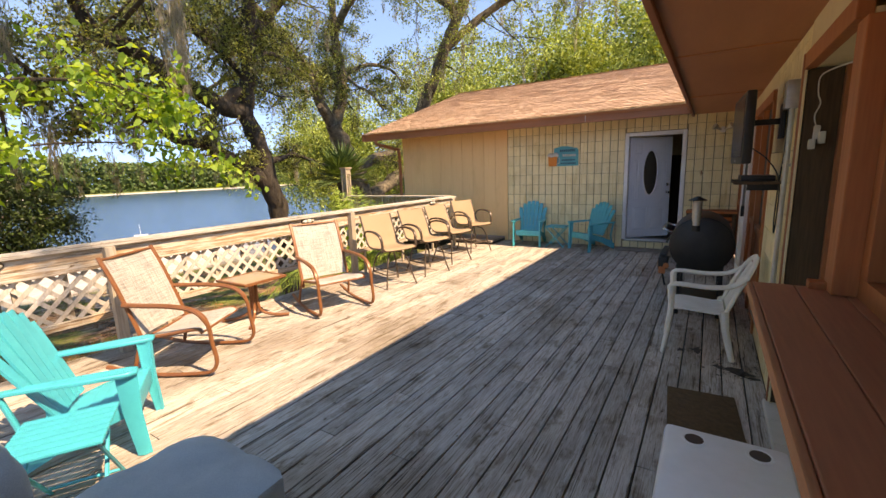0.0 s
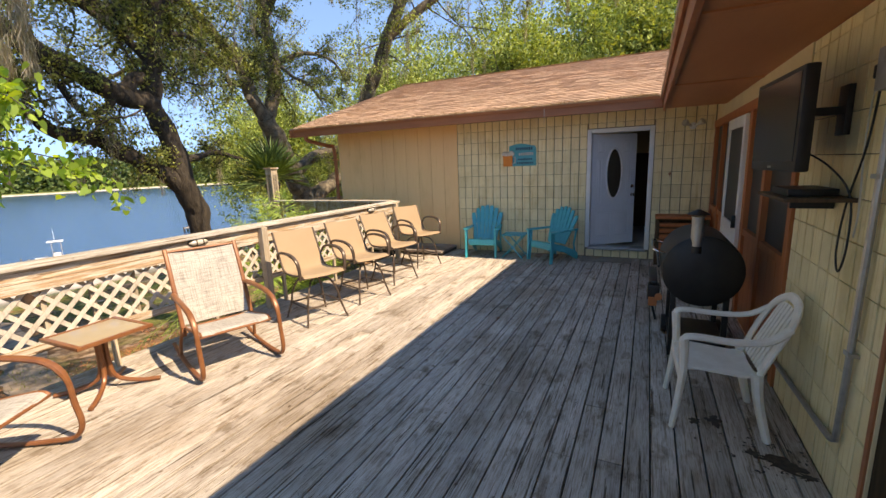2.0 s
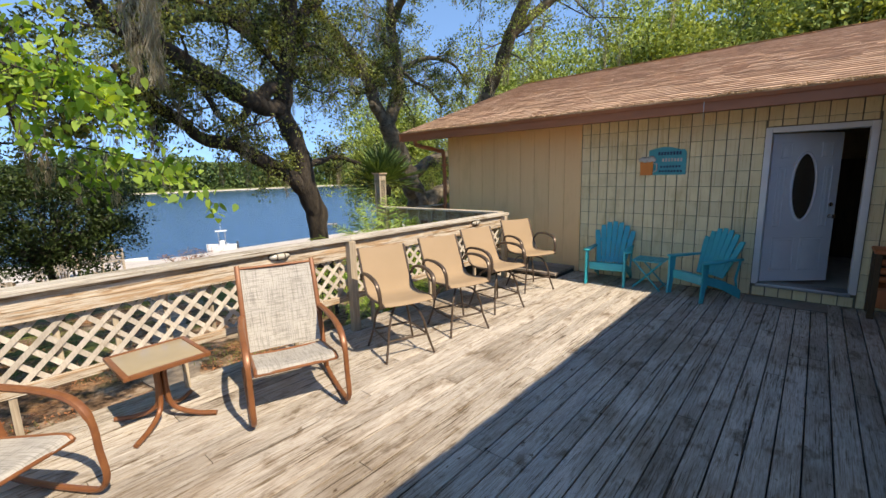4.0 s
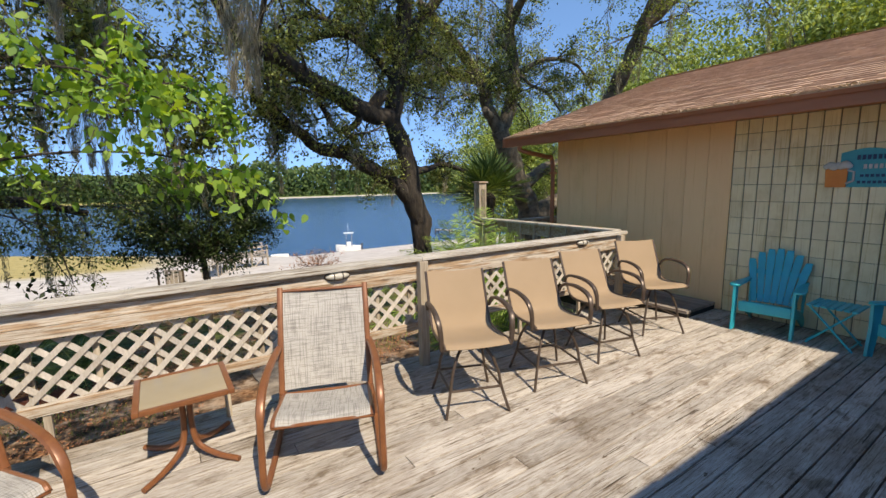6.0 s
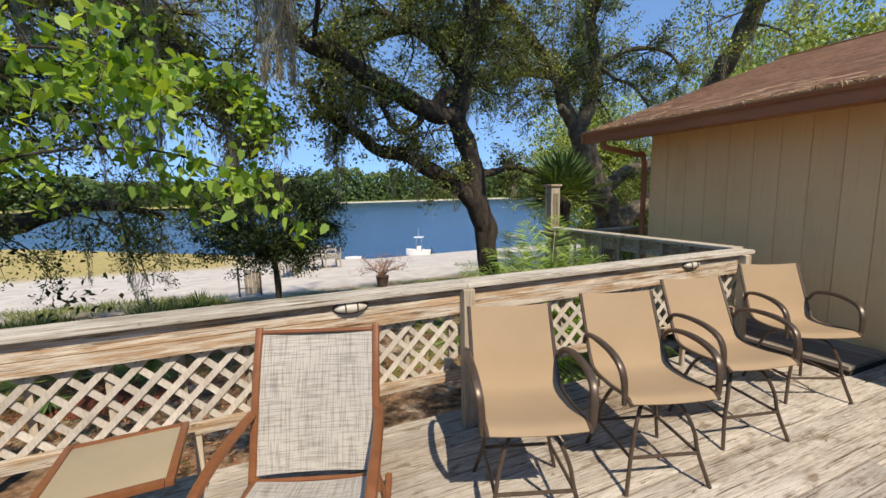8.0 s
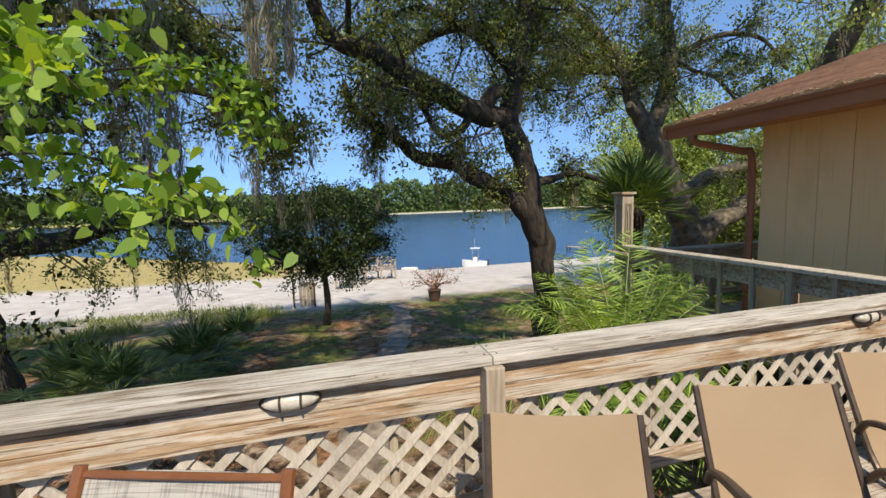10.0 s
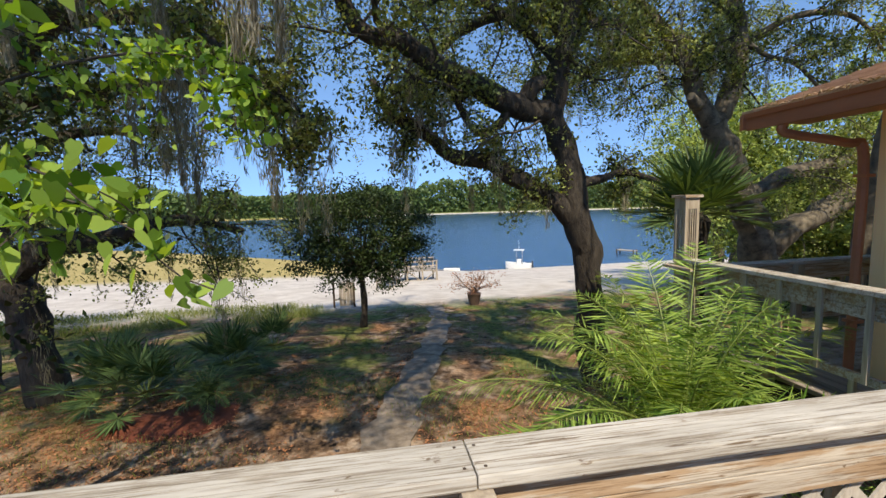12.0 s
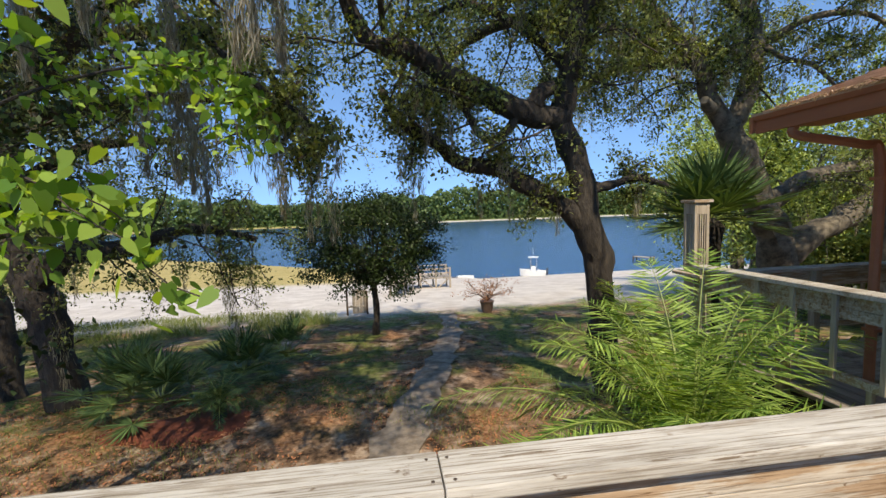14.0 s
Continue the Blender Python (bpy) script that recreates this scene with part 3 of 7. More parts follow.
wall_box("wall_west", "cream painted side wall of the house", -7.03, -6.85, WY + 0.2, 18.0, -0.4, 2.9, M["siding"])
wall_box("wall_back", "rear wall of the house", -7.03, 8.0, 18.0, 18.2, -0.4, 2.9, M["siding"])

# the dim room behind the open door
room = thing("room_interior", "dim room seen through the open door", "room", kind="structure")
bm = bmesh.new()
box(bm, -3.9, 0.6, 13.5, 13.6, 0, 2.7)
box(bm, -3.96, -3.9, 9.65, 13.5, 0, 2.7)
box(bm, 0.6, 0.66, 9.65, 13.5, 0, 2.7)
part("inner_wall", bm, M["cream"], room)
part("inner_ceiling", bbox(-3.9, 0.6, 9.61, 13.5, 2.7, 2.75), M["white"], room)
part("inner_floor", bbox(-3.9, 0.6, 9.42, 13.5, 0.06, 0.12), M["tile_white"], room)
part("dark_cabinet", bbox(-1.2, 0.3, 12.6, 13.3, 0.12, 1.9, 0.02), M["darkwood"], room)

# long house, right of the deck: plan along y
wall_long = thing("wall_long", "cream block wall beside the deck", "wall", kind="structure")
bm = bmesh.new()
box(bm, WX + 0.012, WX + 0.2, 3.42, 4.95, -0.3, 2.75)
part("joint_bed", bm, M["joint"], wall_long, smooth=False)
bm = bmesh.new()
box(bm, WX, WX + 0.2, -4.0, 3.42, 2.32, 2.75)
box(bm, WX, WX + 0.2, 4.952, WY - 0.002, 2.32, 2.75)
part("frieze_board", bm, M["cream"], wall_long)
bm = bmesh.new()
box(bm, WX, WX + 0.2, -4.0, 1.98, -0.3, 1.08)
box(bm, 0.835, 0.95, 1.98, 3.42, -0.3, 2.3)
box(bm, 0.76, 0.83, 1.98, 3.39, -0.3, 0.04)
part("lower_wall", bm, M["cream"], wall_long)
wall_box("wall_rear", "plain cream end wall of the long house", 0.8, 8.4, -4.2, -4.0, -0.3, 2.7, M["cream"])
# porch room surfaces are near black: the room's dimness is painted on
wall_box("wall_inside_back", "rear wall of the porch room, its dimness painted near black", 4.0, 4.1, -4.0, 9.4, -0.3, 2.9, M["dark"])
wall_box("wall_inside_floor", "floor of the porch room, its dimness painted near black", 0.8, 4.0, -4.0, 9.4, -0.1, -0.02, M["dark"])

# red framed screen front of the porch, y 4.95 to 9.4
porch = thing("porch_front", "red stained porch front with dark insect screens", "wall", kind="structure")
posts = (4.97, 5.85, 6.62, 7.78, 8.55, 9.33)
for y in posts:
    part("post", bbox(WX - 0.02, WX + 0.08, y - 0.05, y + 0.05, 0.0, 2.22, 0.004), M["redwood"], porch, smooth=False)
part("header", bbox(WX - 0.03, WX + 0.1, 4.92, 9.38, 2.22, 2.319, 0.004), M["redwood"], porch, smooth=False)
for a, b in zip(posts, posts[1:]):
    if a == 6.62:
        continue
    for k in range(3):
        y0 = a + 0.05 + k * (b - a - 0.1) / 3
        part("lower_panel", bbox(WX + 0.01, WX + 0.05, y0 + 0.003, y0 + (b - a - 0.1) / 3 - 0.003, 0.0, 0.93, 0.003), M["redwood"], porch, smooth=False)
    part("mid_rail", bbox(WX - 0.01, WX + 0.07, a + 0.05, b - 0.05, 0.93, 1.0, 0.004), M["redwood"], porch, smooth=False)
    part("insect_screen", bbox(WX + 0.03, WX + 0.035, a + 0.05, b - 0.05, 1.0, 2.22), M["mesh"], porch, smooth=False)

storm = thing("door_1", "white metal storm door with a dark screen", "door", (WX, 7.2, 0), kind="structure")
bm = bmesh.new()
for y0, y1, z0, z1 in ((-0.53, -0.43, 0.04, 2.2), (0.43, 0.53, 0.04, 2.2), (-0.43, 0.43, 2.08, 2.2), (-0.43, 0.43, 0.88, 1.0), (-0.43, 0.43, 0.04, 0.16)):
    box(bm, -0.06, -0.022, y0, y1, z0, z1, 0.004)
part("door_frame", bm, M["white"], storm)
part("kick_panel", bbox(-0.045, -0.03, -0.43, 0.43, 0.16, 0.88), M["white"], storm)
part("door_screen", bbox(-0.04, -0.035, -0.43, 0.43, 1.0, 2.08), M["mesh"], storm)
part("door_handle", bbox(-0.10, -0.06, -0.50, -0.47, 0.98, 1.12, 0.008), M["black"], storm)

# recess with closed shutters and the bar counter
CT = 1.13
recess = thing("recess", "dark wooden recess with a cream back panel beside the bar counter", "wall", kind="structure")
part("jamb", bbox(WX - 0.004, 0.795, 3.395, 3.424, 0.0, 2.225, 0.004), M["darkwood"], recess, "dark grimy wooden jamb", smooth=False)
part("edge_trim", bbox(WX - 0.03, WX - 0.006, 3.395, 3.428, 0.0, 2.319, 0.003), M["fascia"], recess, smooth=False)
part("edge_bead", bbox(WX - 0.022, WX - 0.008, 3.383, 3.394, 0.0, 2.224, 0.003), M["cream"], recess, smooth=False)
part("inner_strip", bbox(0.762, 0.795, 3.345, 3.393, 0.06, 2.224, 0.003), M["fascia"], recess, smooth=False)
for k in range(4):
    part("back_panel", bbox(0.80, 0.83, 2.34 + k * 0.265, 2.602 + k * 0.265, 0.10, 2.224, 0.004), M["panel"], recess, smooth=False)
part("recess_header", bbox(WX - 0.025, WX + 0.03, 2.30, 3.394, 2.226, 2.319, 0.004), M["redwood"], recess, smooth=False)
part("recess_top", bbox(WX + 0.032, 0.83, 2.30, 3.394, 2.23, 2.26), M["cream"], recess, smooth=False)
part("corner_post", bbox(0.60, 0.79, 2.24, 2.385, CT + 0.002, 2.225, 0.006), M["redwood"], recess, smooth=False)
part("lower_post", bbox(0.585, 0.66, 2.06, 2.14, 0.0, CT - 0.047, 0.006), M["redwood"], recess, smooth=False)
part("bottom_block", bbox(0.54, 0.655, 2.32, 2.386, CT + 0.002, CT + 0.036, 0.005), M["redwood"], recess, smooth=False)
pipe = thing("loose_pipe", "pale grey plastic pipe lying at the foot of the wall", "pipe")
bm = bmesh.new()
tube(bm, [(0.765, 3.16, 0.075), (0.775, 2.9, 0.075), (0.78, 2.3, 0.075)], 0.018, 8)
part("length", bm, M["white"], pipe)
win = thing("window_1", "red framed dark window over the bar counter", "window", (0.70, 1.2, 0), kind="structure")
bm = bmesh.new()
for y0, y1, z0, z1 in ((-1.2, 1.035, CT + 0.002, 1.22), (-1.2, 1.035, 2.14, 2.319), (0.95, 1.035, 1.22, 2.14), (-1.2, -1.1, 1.22, 2.14)):
    box(bm, -0.02, 0.1, y0, y1, z0, z1, 0.005)
part("window_frame", bm, M["redwood"], win)
part("pane", bbox(0.04, 0.05, -1.1, 0.95, 1.22, 2.14), M["glass_dark"], win)
wall_box("wall_bar", "cream wall beyond the window", 0.68, WX + 0.2, -4.0, -0.002, CT + 0.002, 2.32, M["cream"])
counter = thing("bar_counter", "red-brown painted plank bar counter along the wall", "counter")
for k in range(3):
    part("plank", bbox(0.345 + k * 0.153, 0.495 + k * 0.153, -2.2, 2.385, CT - 0.045, CT, 0.005), M["counter"], counter, smooth=False)
part("edge_board", bbox(0.322, 0.343, -2.2, 2.39, CT - 0.05, CT - 0.002, 0.005), M["edge"], counter, "worn orange-brown edge", smooth=False)
for y in (-1.8, -0.2, 1.2, 2.1):
    part("bracket", bbox(0.36, 0.584, y - 0.02, y + 0.02, 0.95, CT - 0.046, 0.004), M["counter"], counter, smooth=False)
step = thing("threshold", "white tiled threshold at the foot of the wall", "threshold", kind="structure")
for k in range(5):
    part("tile", bbox(0.555, 0.752, 2.0 + k * 0.287, 2.281 + k * 0.287, 0.0, 0.05, 0.006), M["tile_white"], step, smooth=False)

# soffit and roofs
ceil_long = tagged(part("ceiling_soffit", bbox(-0.16, WX + 0.02, -4.2, 8.58, 2.50, 2.53), M["soffit"]), "red-brown painted soffit of the long house", "soffit", kind="structure")
bm = bmesh.new()
for y in np.arange(-3.4, 8.5, 2.42):
    box(bm, -0.15, 0.59, y - 0.03, y + 0.03, 2.488, 2.499)
tagged(part("trim_soffit", bm, M["soffit"]), "thin battens over the soffit joints", "trim", kind="structure")
tagged(part("trim_fascia_long", bbox(-0.20, -0.162, -4.2, 8.64, 2.47, 2.66, 0.004), M["fascia"], smooth=False), "red-brown painted fascia board", "fascia", kind="structure")
tagged(part("trim_fascia_end", bbox(-7.72, -0.165, 8.66, 8.70, 2.53, 2.70, 0.004), M["fascia"], smooth=False), "red-brown fascia board under the shingles", "fascia", kind="structure")
tagged(part("ceiling_soffit_end", bbox(-7.70, 0.6, 8.701, WY - 0.005, 2.60, 2.63), M["soffit"]), "red-brown painted soffit of the end house", "soffit", kind="structure")


def shingle_roof(name, label, origin, along, up, length, depth, pitch, cut=None, loose=None):
    """Courses of overlapping shingles; along and up are plan directions."""
    root = thing(name, label, "roof", kind="structure")
    rng = random.Random(5)
    bm = bmesh.new()
    along, up = Vector(along), Vector(up)
    o = Vector(origin)
    rise = Vector((up.x, up.y, pitch)).normalized()
    nrm = along.cross(rise)
    if nrm.z < 0:
        nrm = -nrm
    slope = depth * math.sqrt(1 + pitch * pitch)
    course = 0.142
    tabs = {}
    for i in range(int(slope / course) + 1):
        x = -rng.random() * 0.3
        while x < length:
            w = rng.choice((0.2, 0.27, 0.33, 0.4))
            x0, x1 = max(x, 0), min(x + w - 0.004, length)
            x += w
            if cut:
                lim = cut(i * course / slope * depth)
                x1 = min(x1, lim)
            if x1 - x0 < 0.02:
                continue
            lift = 0.014 + rng.random() * 0.008
            drop = rng.uniform(-0.006, 0.004)
            if loose and loose(x0, x1, i):
                key = (round(x1 - x0, 2), round(lift, 3))
                if key not in tabs:
                    tb = bmesh.new()
                    w, h = key
                    vs = [tb.verts.new(q) for q in ((0, 0, h), (w, 0, h), (w, course + 0.01, 0), (0, course + 0.01, 0), (0, 0, -0.004), (w, 0, -0.004))]
                    tb.faces.new(vs[:4])
                    tb.faces.new((vs[4], vs[5], vs[1], vs[0]))
                    tabs[key] = mesh_of(tb, "shingle", M["shingle_piece"])
                at = o + along * x0 + rise * (i * course + drop)
                ob = new("shingle", tabs[key])
                ob.parent = root
                ob.matrix_local = Matrix((along, rise, nrm)).transposed().to_4x4()
                ob.location = at
                continue
            a = o + along * x0 + rise * (i * course + drop) + nrm * lift
            b = o + along * x1 + rise * (i * course + drop) + nrm * lift
            c = o + along * x1 + rise * (i * course + course + 0.01)
            d = o + along * x0 + rise * (i * course + course + 0.01)
            ab, bb = a - nrm * (lift + 0.004), b - nrm * (lift + 0.004)
            va, vb, vc, vd, ve, vf = [bm.verts.new(q) for q in (a, b, c, d, ab, bb)]
            bm.faces.new((va, vb, vc, vd))
            bm.faces.new((ve, vf, vb, va))
    bmesh.ops.recalc_face_normals(bm, faces=bm.faces)
    tagged(part("shingles", bm, M["shingle"], root, "brown asphalt shingles", smooth=False), kind="stuff")
    bm = bmesh.new()
    q = [o, o + along * length, o + along * length + rise * slope, o + rise * slope]
    if cut:
        q[2] = o + along * min(length, cut(depth)) + rise * slope
    top = [bm.verts.new(p - nrm * 0.004) for p in q]
    low = [bm.verts.new(p - nrm * 0.05) for p in q]
    bm.faces.new(top)
    bm.faces.new(low[::-1])
    for i in range(4):
        bm.faces.new((top[i], low[i], low[(i + 1) % 4], top[(i + 1) % 4]))
    bmesh.ops.recalc_face_normals(bm, faces=bm.faces)
    part("sheathing", bm, M["fascia"], root, smooth=False)
    return root


P = 0.325
shingle_roof("roof_end", "low brown shingle roof of the end house", (-7.74, 8.62, 2.70), (1, 0, 0), (0, 1, 0), 15.5, 5.2, P, loose=lambda a, b, i: i < 12 and a > 0.02 and b < 7.4)
shingle_roof("roof_end_back", "rear slope of the end house roof", (-7.74, 19.02, 2.70), (1, 0, 0), (0, -1, 0), 15.5, 5.2, P)
shingle_roof("roof_long", "brown shingle roof of the long house", (-0.24, -4.2, 2.665), (0, 1, 0), (1, 0, 0), 12.9, 4.4, P, cut=lambda d: 12.86 + d * 1.0)
shingle_roof("roof_long_back", "rear slope of the long house roof", (8.56, -4.2, 2.665), (0, 1, 0), (-1, 0, 0), 17.0, 4.4, P)
gable = bmesh.new()
gv = [gable.verts.new(q) for q in ((-7.03, 9.4, 2.9), (-7.03, 18.2, 2.9), (-7.03, 13.82, 4.3), (-6.9, 9.4, 2.9), (-6.9, 18.2, 2.9), (-6.9, 13.82, 4.3))]
for f in ((0, 1, 2), (5, 4, 3), (0, 2, 5, 3), (2, 1, 4, 5), (1, 0, 3, 4)):
    gable.faces.new([gv[i] for i in f])
bmesh.ops.recalc_face_normals(gable, faces=gable.faces)
tagged(part("wall_gable", gable, M["siding"], smooth=False), "cream painted gable end", "wall", kind="structure")
bm = bmesh.new()
for s, y0 in ((1, 8.62), (-1, 19.02)):
    q = [(-7.76, y0, 2.53), (-7.72, y0, 2.53), (-7.72, y0 + s * 5.2, 2.53 + 5.2 * P), (-7.76, y0 + s * 5.2, 2.53 + 5.2 * P)]
    lo = [bm.verts.new(p) for p in q]
    hi = [bm.verts.new((a, b, c + 0.16)) for a, b, c in q]
    bm.faces.new(lo)
    bm.faces.new(hi)
    for i in range(4):
        bm.faces.new((lo[i], lo[(i + 1) % 4], hi[(i + 1) % 4], hi[i]))
bmesh.ops.recalc_face_normals(bm, faces=bm.faces)
tagged(part("trim_rake", bm, M["fascia"], smooth=False), "red-brown rake boards on the gable", "trim", kind="structure")
spout = thing("downspout", "red-brown downspout at the house corner", "downspout")
line = smooth_line([(-7.35, 8.72, 2.56), (-7.35, 8.74, 2.45), (-7.16, 9.2, 2.33), (-7.10, 9.33, 2.2), (-7.10, 9.34, 1.0), (-7.10, 9.34, -0.3)], 5)
bm = bmesh.new()
tube(bm, line, 0.042, 8)
part("pipe", bm, M["fascia"], spout)
for z in (2.0, 0.6):
    part("strap", bbox(-7.15, -7.04, 9.29, 9.405, z, z + 0.03), M["fascia"], spout)

# ---- front door, open inwards ----
door = thing("door_2", "pale blue-white panelled front door standing open inwards", "door", (DOOR_X0, WY, DOOR_Z0), kind="structure")
W = DOOR_X1 - DOOR_X0
H = DOOR_Z1 - DOOR_Z0
bm = bmesh.new()
box(bm, -0.075, 0.0, -0.03, 0.2, -0.02, H + 0.07, 0.006)
box(bm, W, W + 0.075, -0.03, 0.2, -0.02, H + 0.07, 0.006)
box(bm, 0.0, W, -0.03, 0.2, H, H + 0.07, 0.006)
part("door_frame", bm, M["white"], door, "white painted frame")
part("sill", bbox(-0.02, W + 0.02, -0.06, 0.22, -0.05, -0.005, 0.006), M["steel"], door, "worn metal sill")
leaf = new("leaf")
leaf.parent = door
leaf.matrix_local = pose(0.012, 0.06, 0, 0, 0, 39)
LW, LH, T = W - 0.02, H - 0.01, 0.045


def door_leaf():
    """A panelled slab with an oval cut through it."""
    bm = bmesh.new()
    cx, cz, ra, rb, n = LW / 2, 1.33, 0.155, 0.45, 40
    oval = [(cx + ra * math.cos(2 * math.pi * i / n), cz + rb * math.sin(2 * math.pi * i / n)) for i in range(n)]
    rect = []
    for i in range(n):
        a = 2 * math.pi * i / n
        c, s = math.cos(a), math.sin(a)
        k = min((LW / 2) / max(abs(c), 1e-6), ((LH - cz) if s > 0 else cz) / max(abs(s), 1e-6))
        rect.append((cx + c * k, cz + s * k))
    for y, flip in ((0.0, False), (T, True)):
        o = [bm.verts.new((a, y, b)) for a, b in oval]
        r = [bm.verts.new((a, y, b)) for a, b in rect]
        corner = [(LW, LH), (0, LH), (0, 0), (LW, 0)]
        for i in range(n):
            j = (i + 1) % n
            q = [o[i], r[i], r[j], o[j]]
            extra = [c for c in corner if min(rect[i][0], rect[j][0]) - 1e-6 <= c[0] <= max(rect[i][0], rect[j][0]) + 1e-6 and min(rect[i][1], rect[j][1]) - 1e-6 <= c[1] <= max(rect[i][1], rect[j][1]) + 1e-6]
            if extra and abs(rect[i][0] - rect[j][0]) > 1e-4 and abs(rect[i][1] - rect[j][1]) > 1e-4:
                q.insert(2, bm.verts.new((extra[0][0], y, extra[0][1])))
            bm.faces.new(q)
    box(bm, 0.0, LW, 0.004, T - 0.004, 0.0, 0.004)
    box(bm, 0.0, 0.004, 0.004, T - 0.004, 0.0, LH)
    box(bm, LW - 0.004, LW, 0.004, T - 0.004, 0.0, LH)
    bmesh.ops.recalc_face_normals(bm, faces=bm.faces)
    return bm


part("slab", door_leaf(), M["door"], leaf, smooth=False)
bm = bmesh.new()
oval = [(LW / 2 + 0.165 * math.cos(a), -0.004, 1.33 + 0.46 * math.sin(a)) for a in np.linspace(0, 2 * math.pi, 41)]
tube(bm, oval, 0.018, 6, cap=False)
part("oval_moulding", bm, M["door"], leaf)
bm = bmesh.new()
bm.faces.new([bm.verts.new((LW / 2 + 0.16 * math.cos(a), 0.02, 1.33 + 0.455 * math.sin(a))) for a in np.linspace(0, 2 * math.pi, 41)[:-1]])
bm.normal_update()
bmesh.ops.solidify(bm, geom=bm.faces[:], thickness=0.008)
part("oval_pane", bm, M["glass_dark"], leaf, "dark obscure oval glass", smooth=False)
for x0, x1, z0, z1 in ((0.12, 0.42, 0.16, 0.62), (LW - 0.42, LW - 0.12, 0.16, 0.62), (0.12, 0.26, 1.72, 1.92), (LW - 0.26, LW - 0.12, 1.72, 1.92), (0.10, 0.2, 0.78, 1.6), (LW - 0.2, LW - 0.10, 0.78, 1.6)):
    bm = bmesh.new()
    tube(bm, [(x0, 0, z0), (x1, 0, z0), (x1, 0, z1), (x0, 0, z1), (x0, 0, z0)], 0.008, 6, cap=False)
    box(bm, x0 + 0.03, x1 - 0.03, -0.006, 0.002, z0 + 0.03, z1 - 0.03, 0.003)
    part("raised_panel", bm, M["door"], leaf)
part("handle", lathe([(0.028, 0), (0.028, 0.01), (0.012, 0.02), (0.012, 0.045), (0.03, 0.055), (0.03, 0.075), (0.012, 0.085)], 16, Matrix.Translation((LW - 0.07, 0, 0.92)) @ Matrix.Rotation(radians(90), 4, "X")), M["chrome"], leaf, "bright metal knob")
part("deadbolt", lathe([(0.03, 0), (0.03, 0.012), (0.02, 0.02)], 16, Matrix.Translation((LW - 0.07, 0, 1.08)) @ Matrix.Rotation(radians(90), 4, "X")), M["chrome"], leaf)

# ---- lattice railings ----
def railing(name, label, length, post_at, cap_joint=None, bal_step=1.07, lattice=True, back=True):
    """A lattice railing along local y, its inner face to local +x; the cap's top is 1.13 high."""
    root = thing(name, label, "railing")
    ends = [0.0] + ([cap_joint] if cap_joint else []) + [length]
    for a, b in zip(ends, ends[1:]):
        part("cap_board", bbox(-0.10, 0.085, a + 0.0015, b - 0.0015, 1.088, 1.13, 0.007), M["cap"], root, "silvered cap board", smooth=False)
        part("upper_board", bbox(0.0, 0.032, a + 0.0015, b - 0.0015, 0.975, 1.086, 0.004), M["rail"], root, smooth=False)
        part("middle_board", bbox(0.002, 0.03, a + 0.0015, b - 0.0015, 0.885, 0.972, 0.004), M["rail"], root, smooth=False)
        part("bottom_rail", bbox(-0.01, 0.04, a + 0.0015, b - 0.0015, 0.372, 0.44, 0.004), M["rail"], root, smooth=False)
    screw = mesh_of(lathe([(0.0055, 0.0), (0.0055, 0.002), (0.003, 0.003)], 8), "screw", M["bronze"])
    for y in post_at:
        for sx in (-0.06, 0.045):
            for sy in (-0.03, 0.03):
                ob = new("screw", screw)
                ob.parent = root
                ob.location = (sx, y + sy + 0.006 * math.sin(7 * y + 40 * sx), 1.1295)
        part("post", bbox(0.034, 0.115, y - 0.045, y + 0.045, 0.0, 1.086, 0.006), M["rail_z"], root, smooth=False)
    y = 0.35
    while y < length:
        part("support", bbox(-0.005, 0.03, y - 0.022, y + 0.022, 0.0, 0.371, 0.003), M["rail_z"], root, smooth=False)
        y += bal_step
    y = 0.2
    while back and y < length:
        part("back_stud", bbox(-0.085, -0.055, y - 0.02, y + 0.02, 0.40, 1.086, 0.003), M["rail_z"], root, smooth=False)
        y += 0.36
    if lattice:
        z0, z1 = 0.43, 0.90
        dy = z1 - z0
        meshes = []
        for s, x in ((1, -0.018), (-1, -0.03)):
            bm = bmesh.new()
            w, t = 0.027, 0.005
            vs = [bm.verts.new((dx, yy, zz)) for dx in (-t, t) for yy, zz in ((-w, 0), (w, 0), (w + s * dy, dy), (-w + s * dy, dy))]
            for f in ((0, 1, 2, 3), (7, 6, 5, 4), (0, 4, 5, 1), (1, 5, 6, 2), (2, 6, 7, 3), (3, 7, 4, 0)):
                bm.faces.new([vs[i] for i in f])
            bmesh.ops.recalc_face_normals(bm, faces=bm.faces)
            meshes.append((s, x, mesh_of(bm, "lattice_slat", M["lattice"])))
        step = 0.165
        for s, x, me in meshes:
            y = -dy + 0.04 if s > 0 else 0.04
            while y < length + (0 if s > 0 else dy):
                lo, hi = (y, y + dy) if s > 0 else (y - dy, y)
                if lo > -0.02 and hi < length + 0.02:
                    ob = new("lattice_slat", me)
                    ob.parent = root
                    ob.location = (x, y, z0)
                y += step
    return root


rail = railing("railing", "weathered wooden deck railing with diagonal lattice and a wide cap", 15.2, (1.6, 5.05, 8.45, 11.8, 15.05), 11.8)
rail.matrix_world = pose(-4.89, -6.8, 0)
rail2 = railing("side_railing", "weathered wooden railing of the side walkway", 3.2, (1.0, 2.2), None, lattice=False)
rail2.matrix_world = pose(-5.02, 8.47, 0, 0, 0, 90)
rail3 = railing("far_railing", "shaded wooden railing beside the house", 6.5, (1.5, 3.0, 4.5), None, lattice=False)
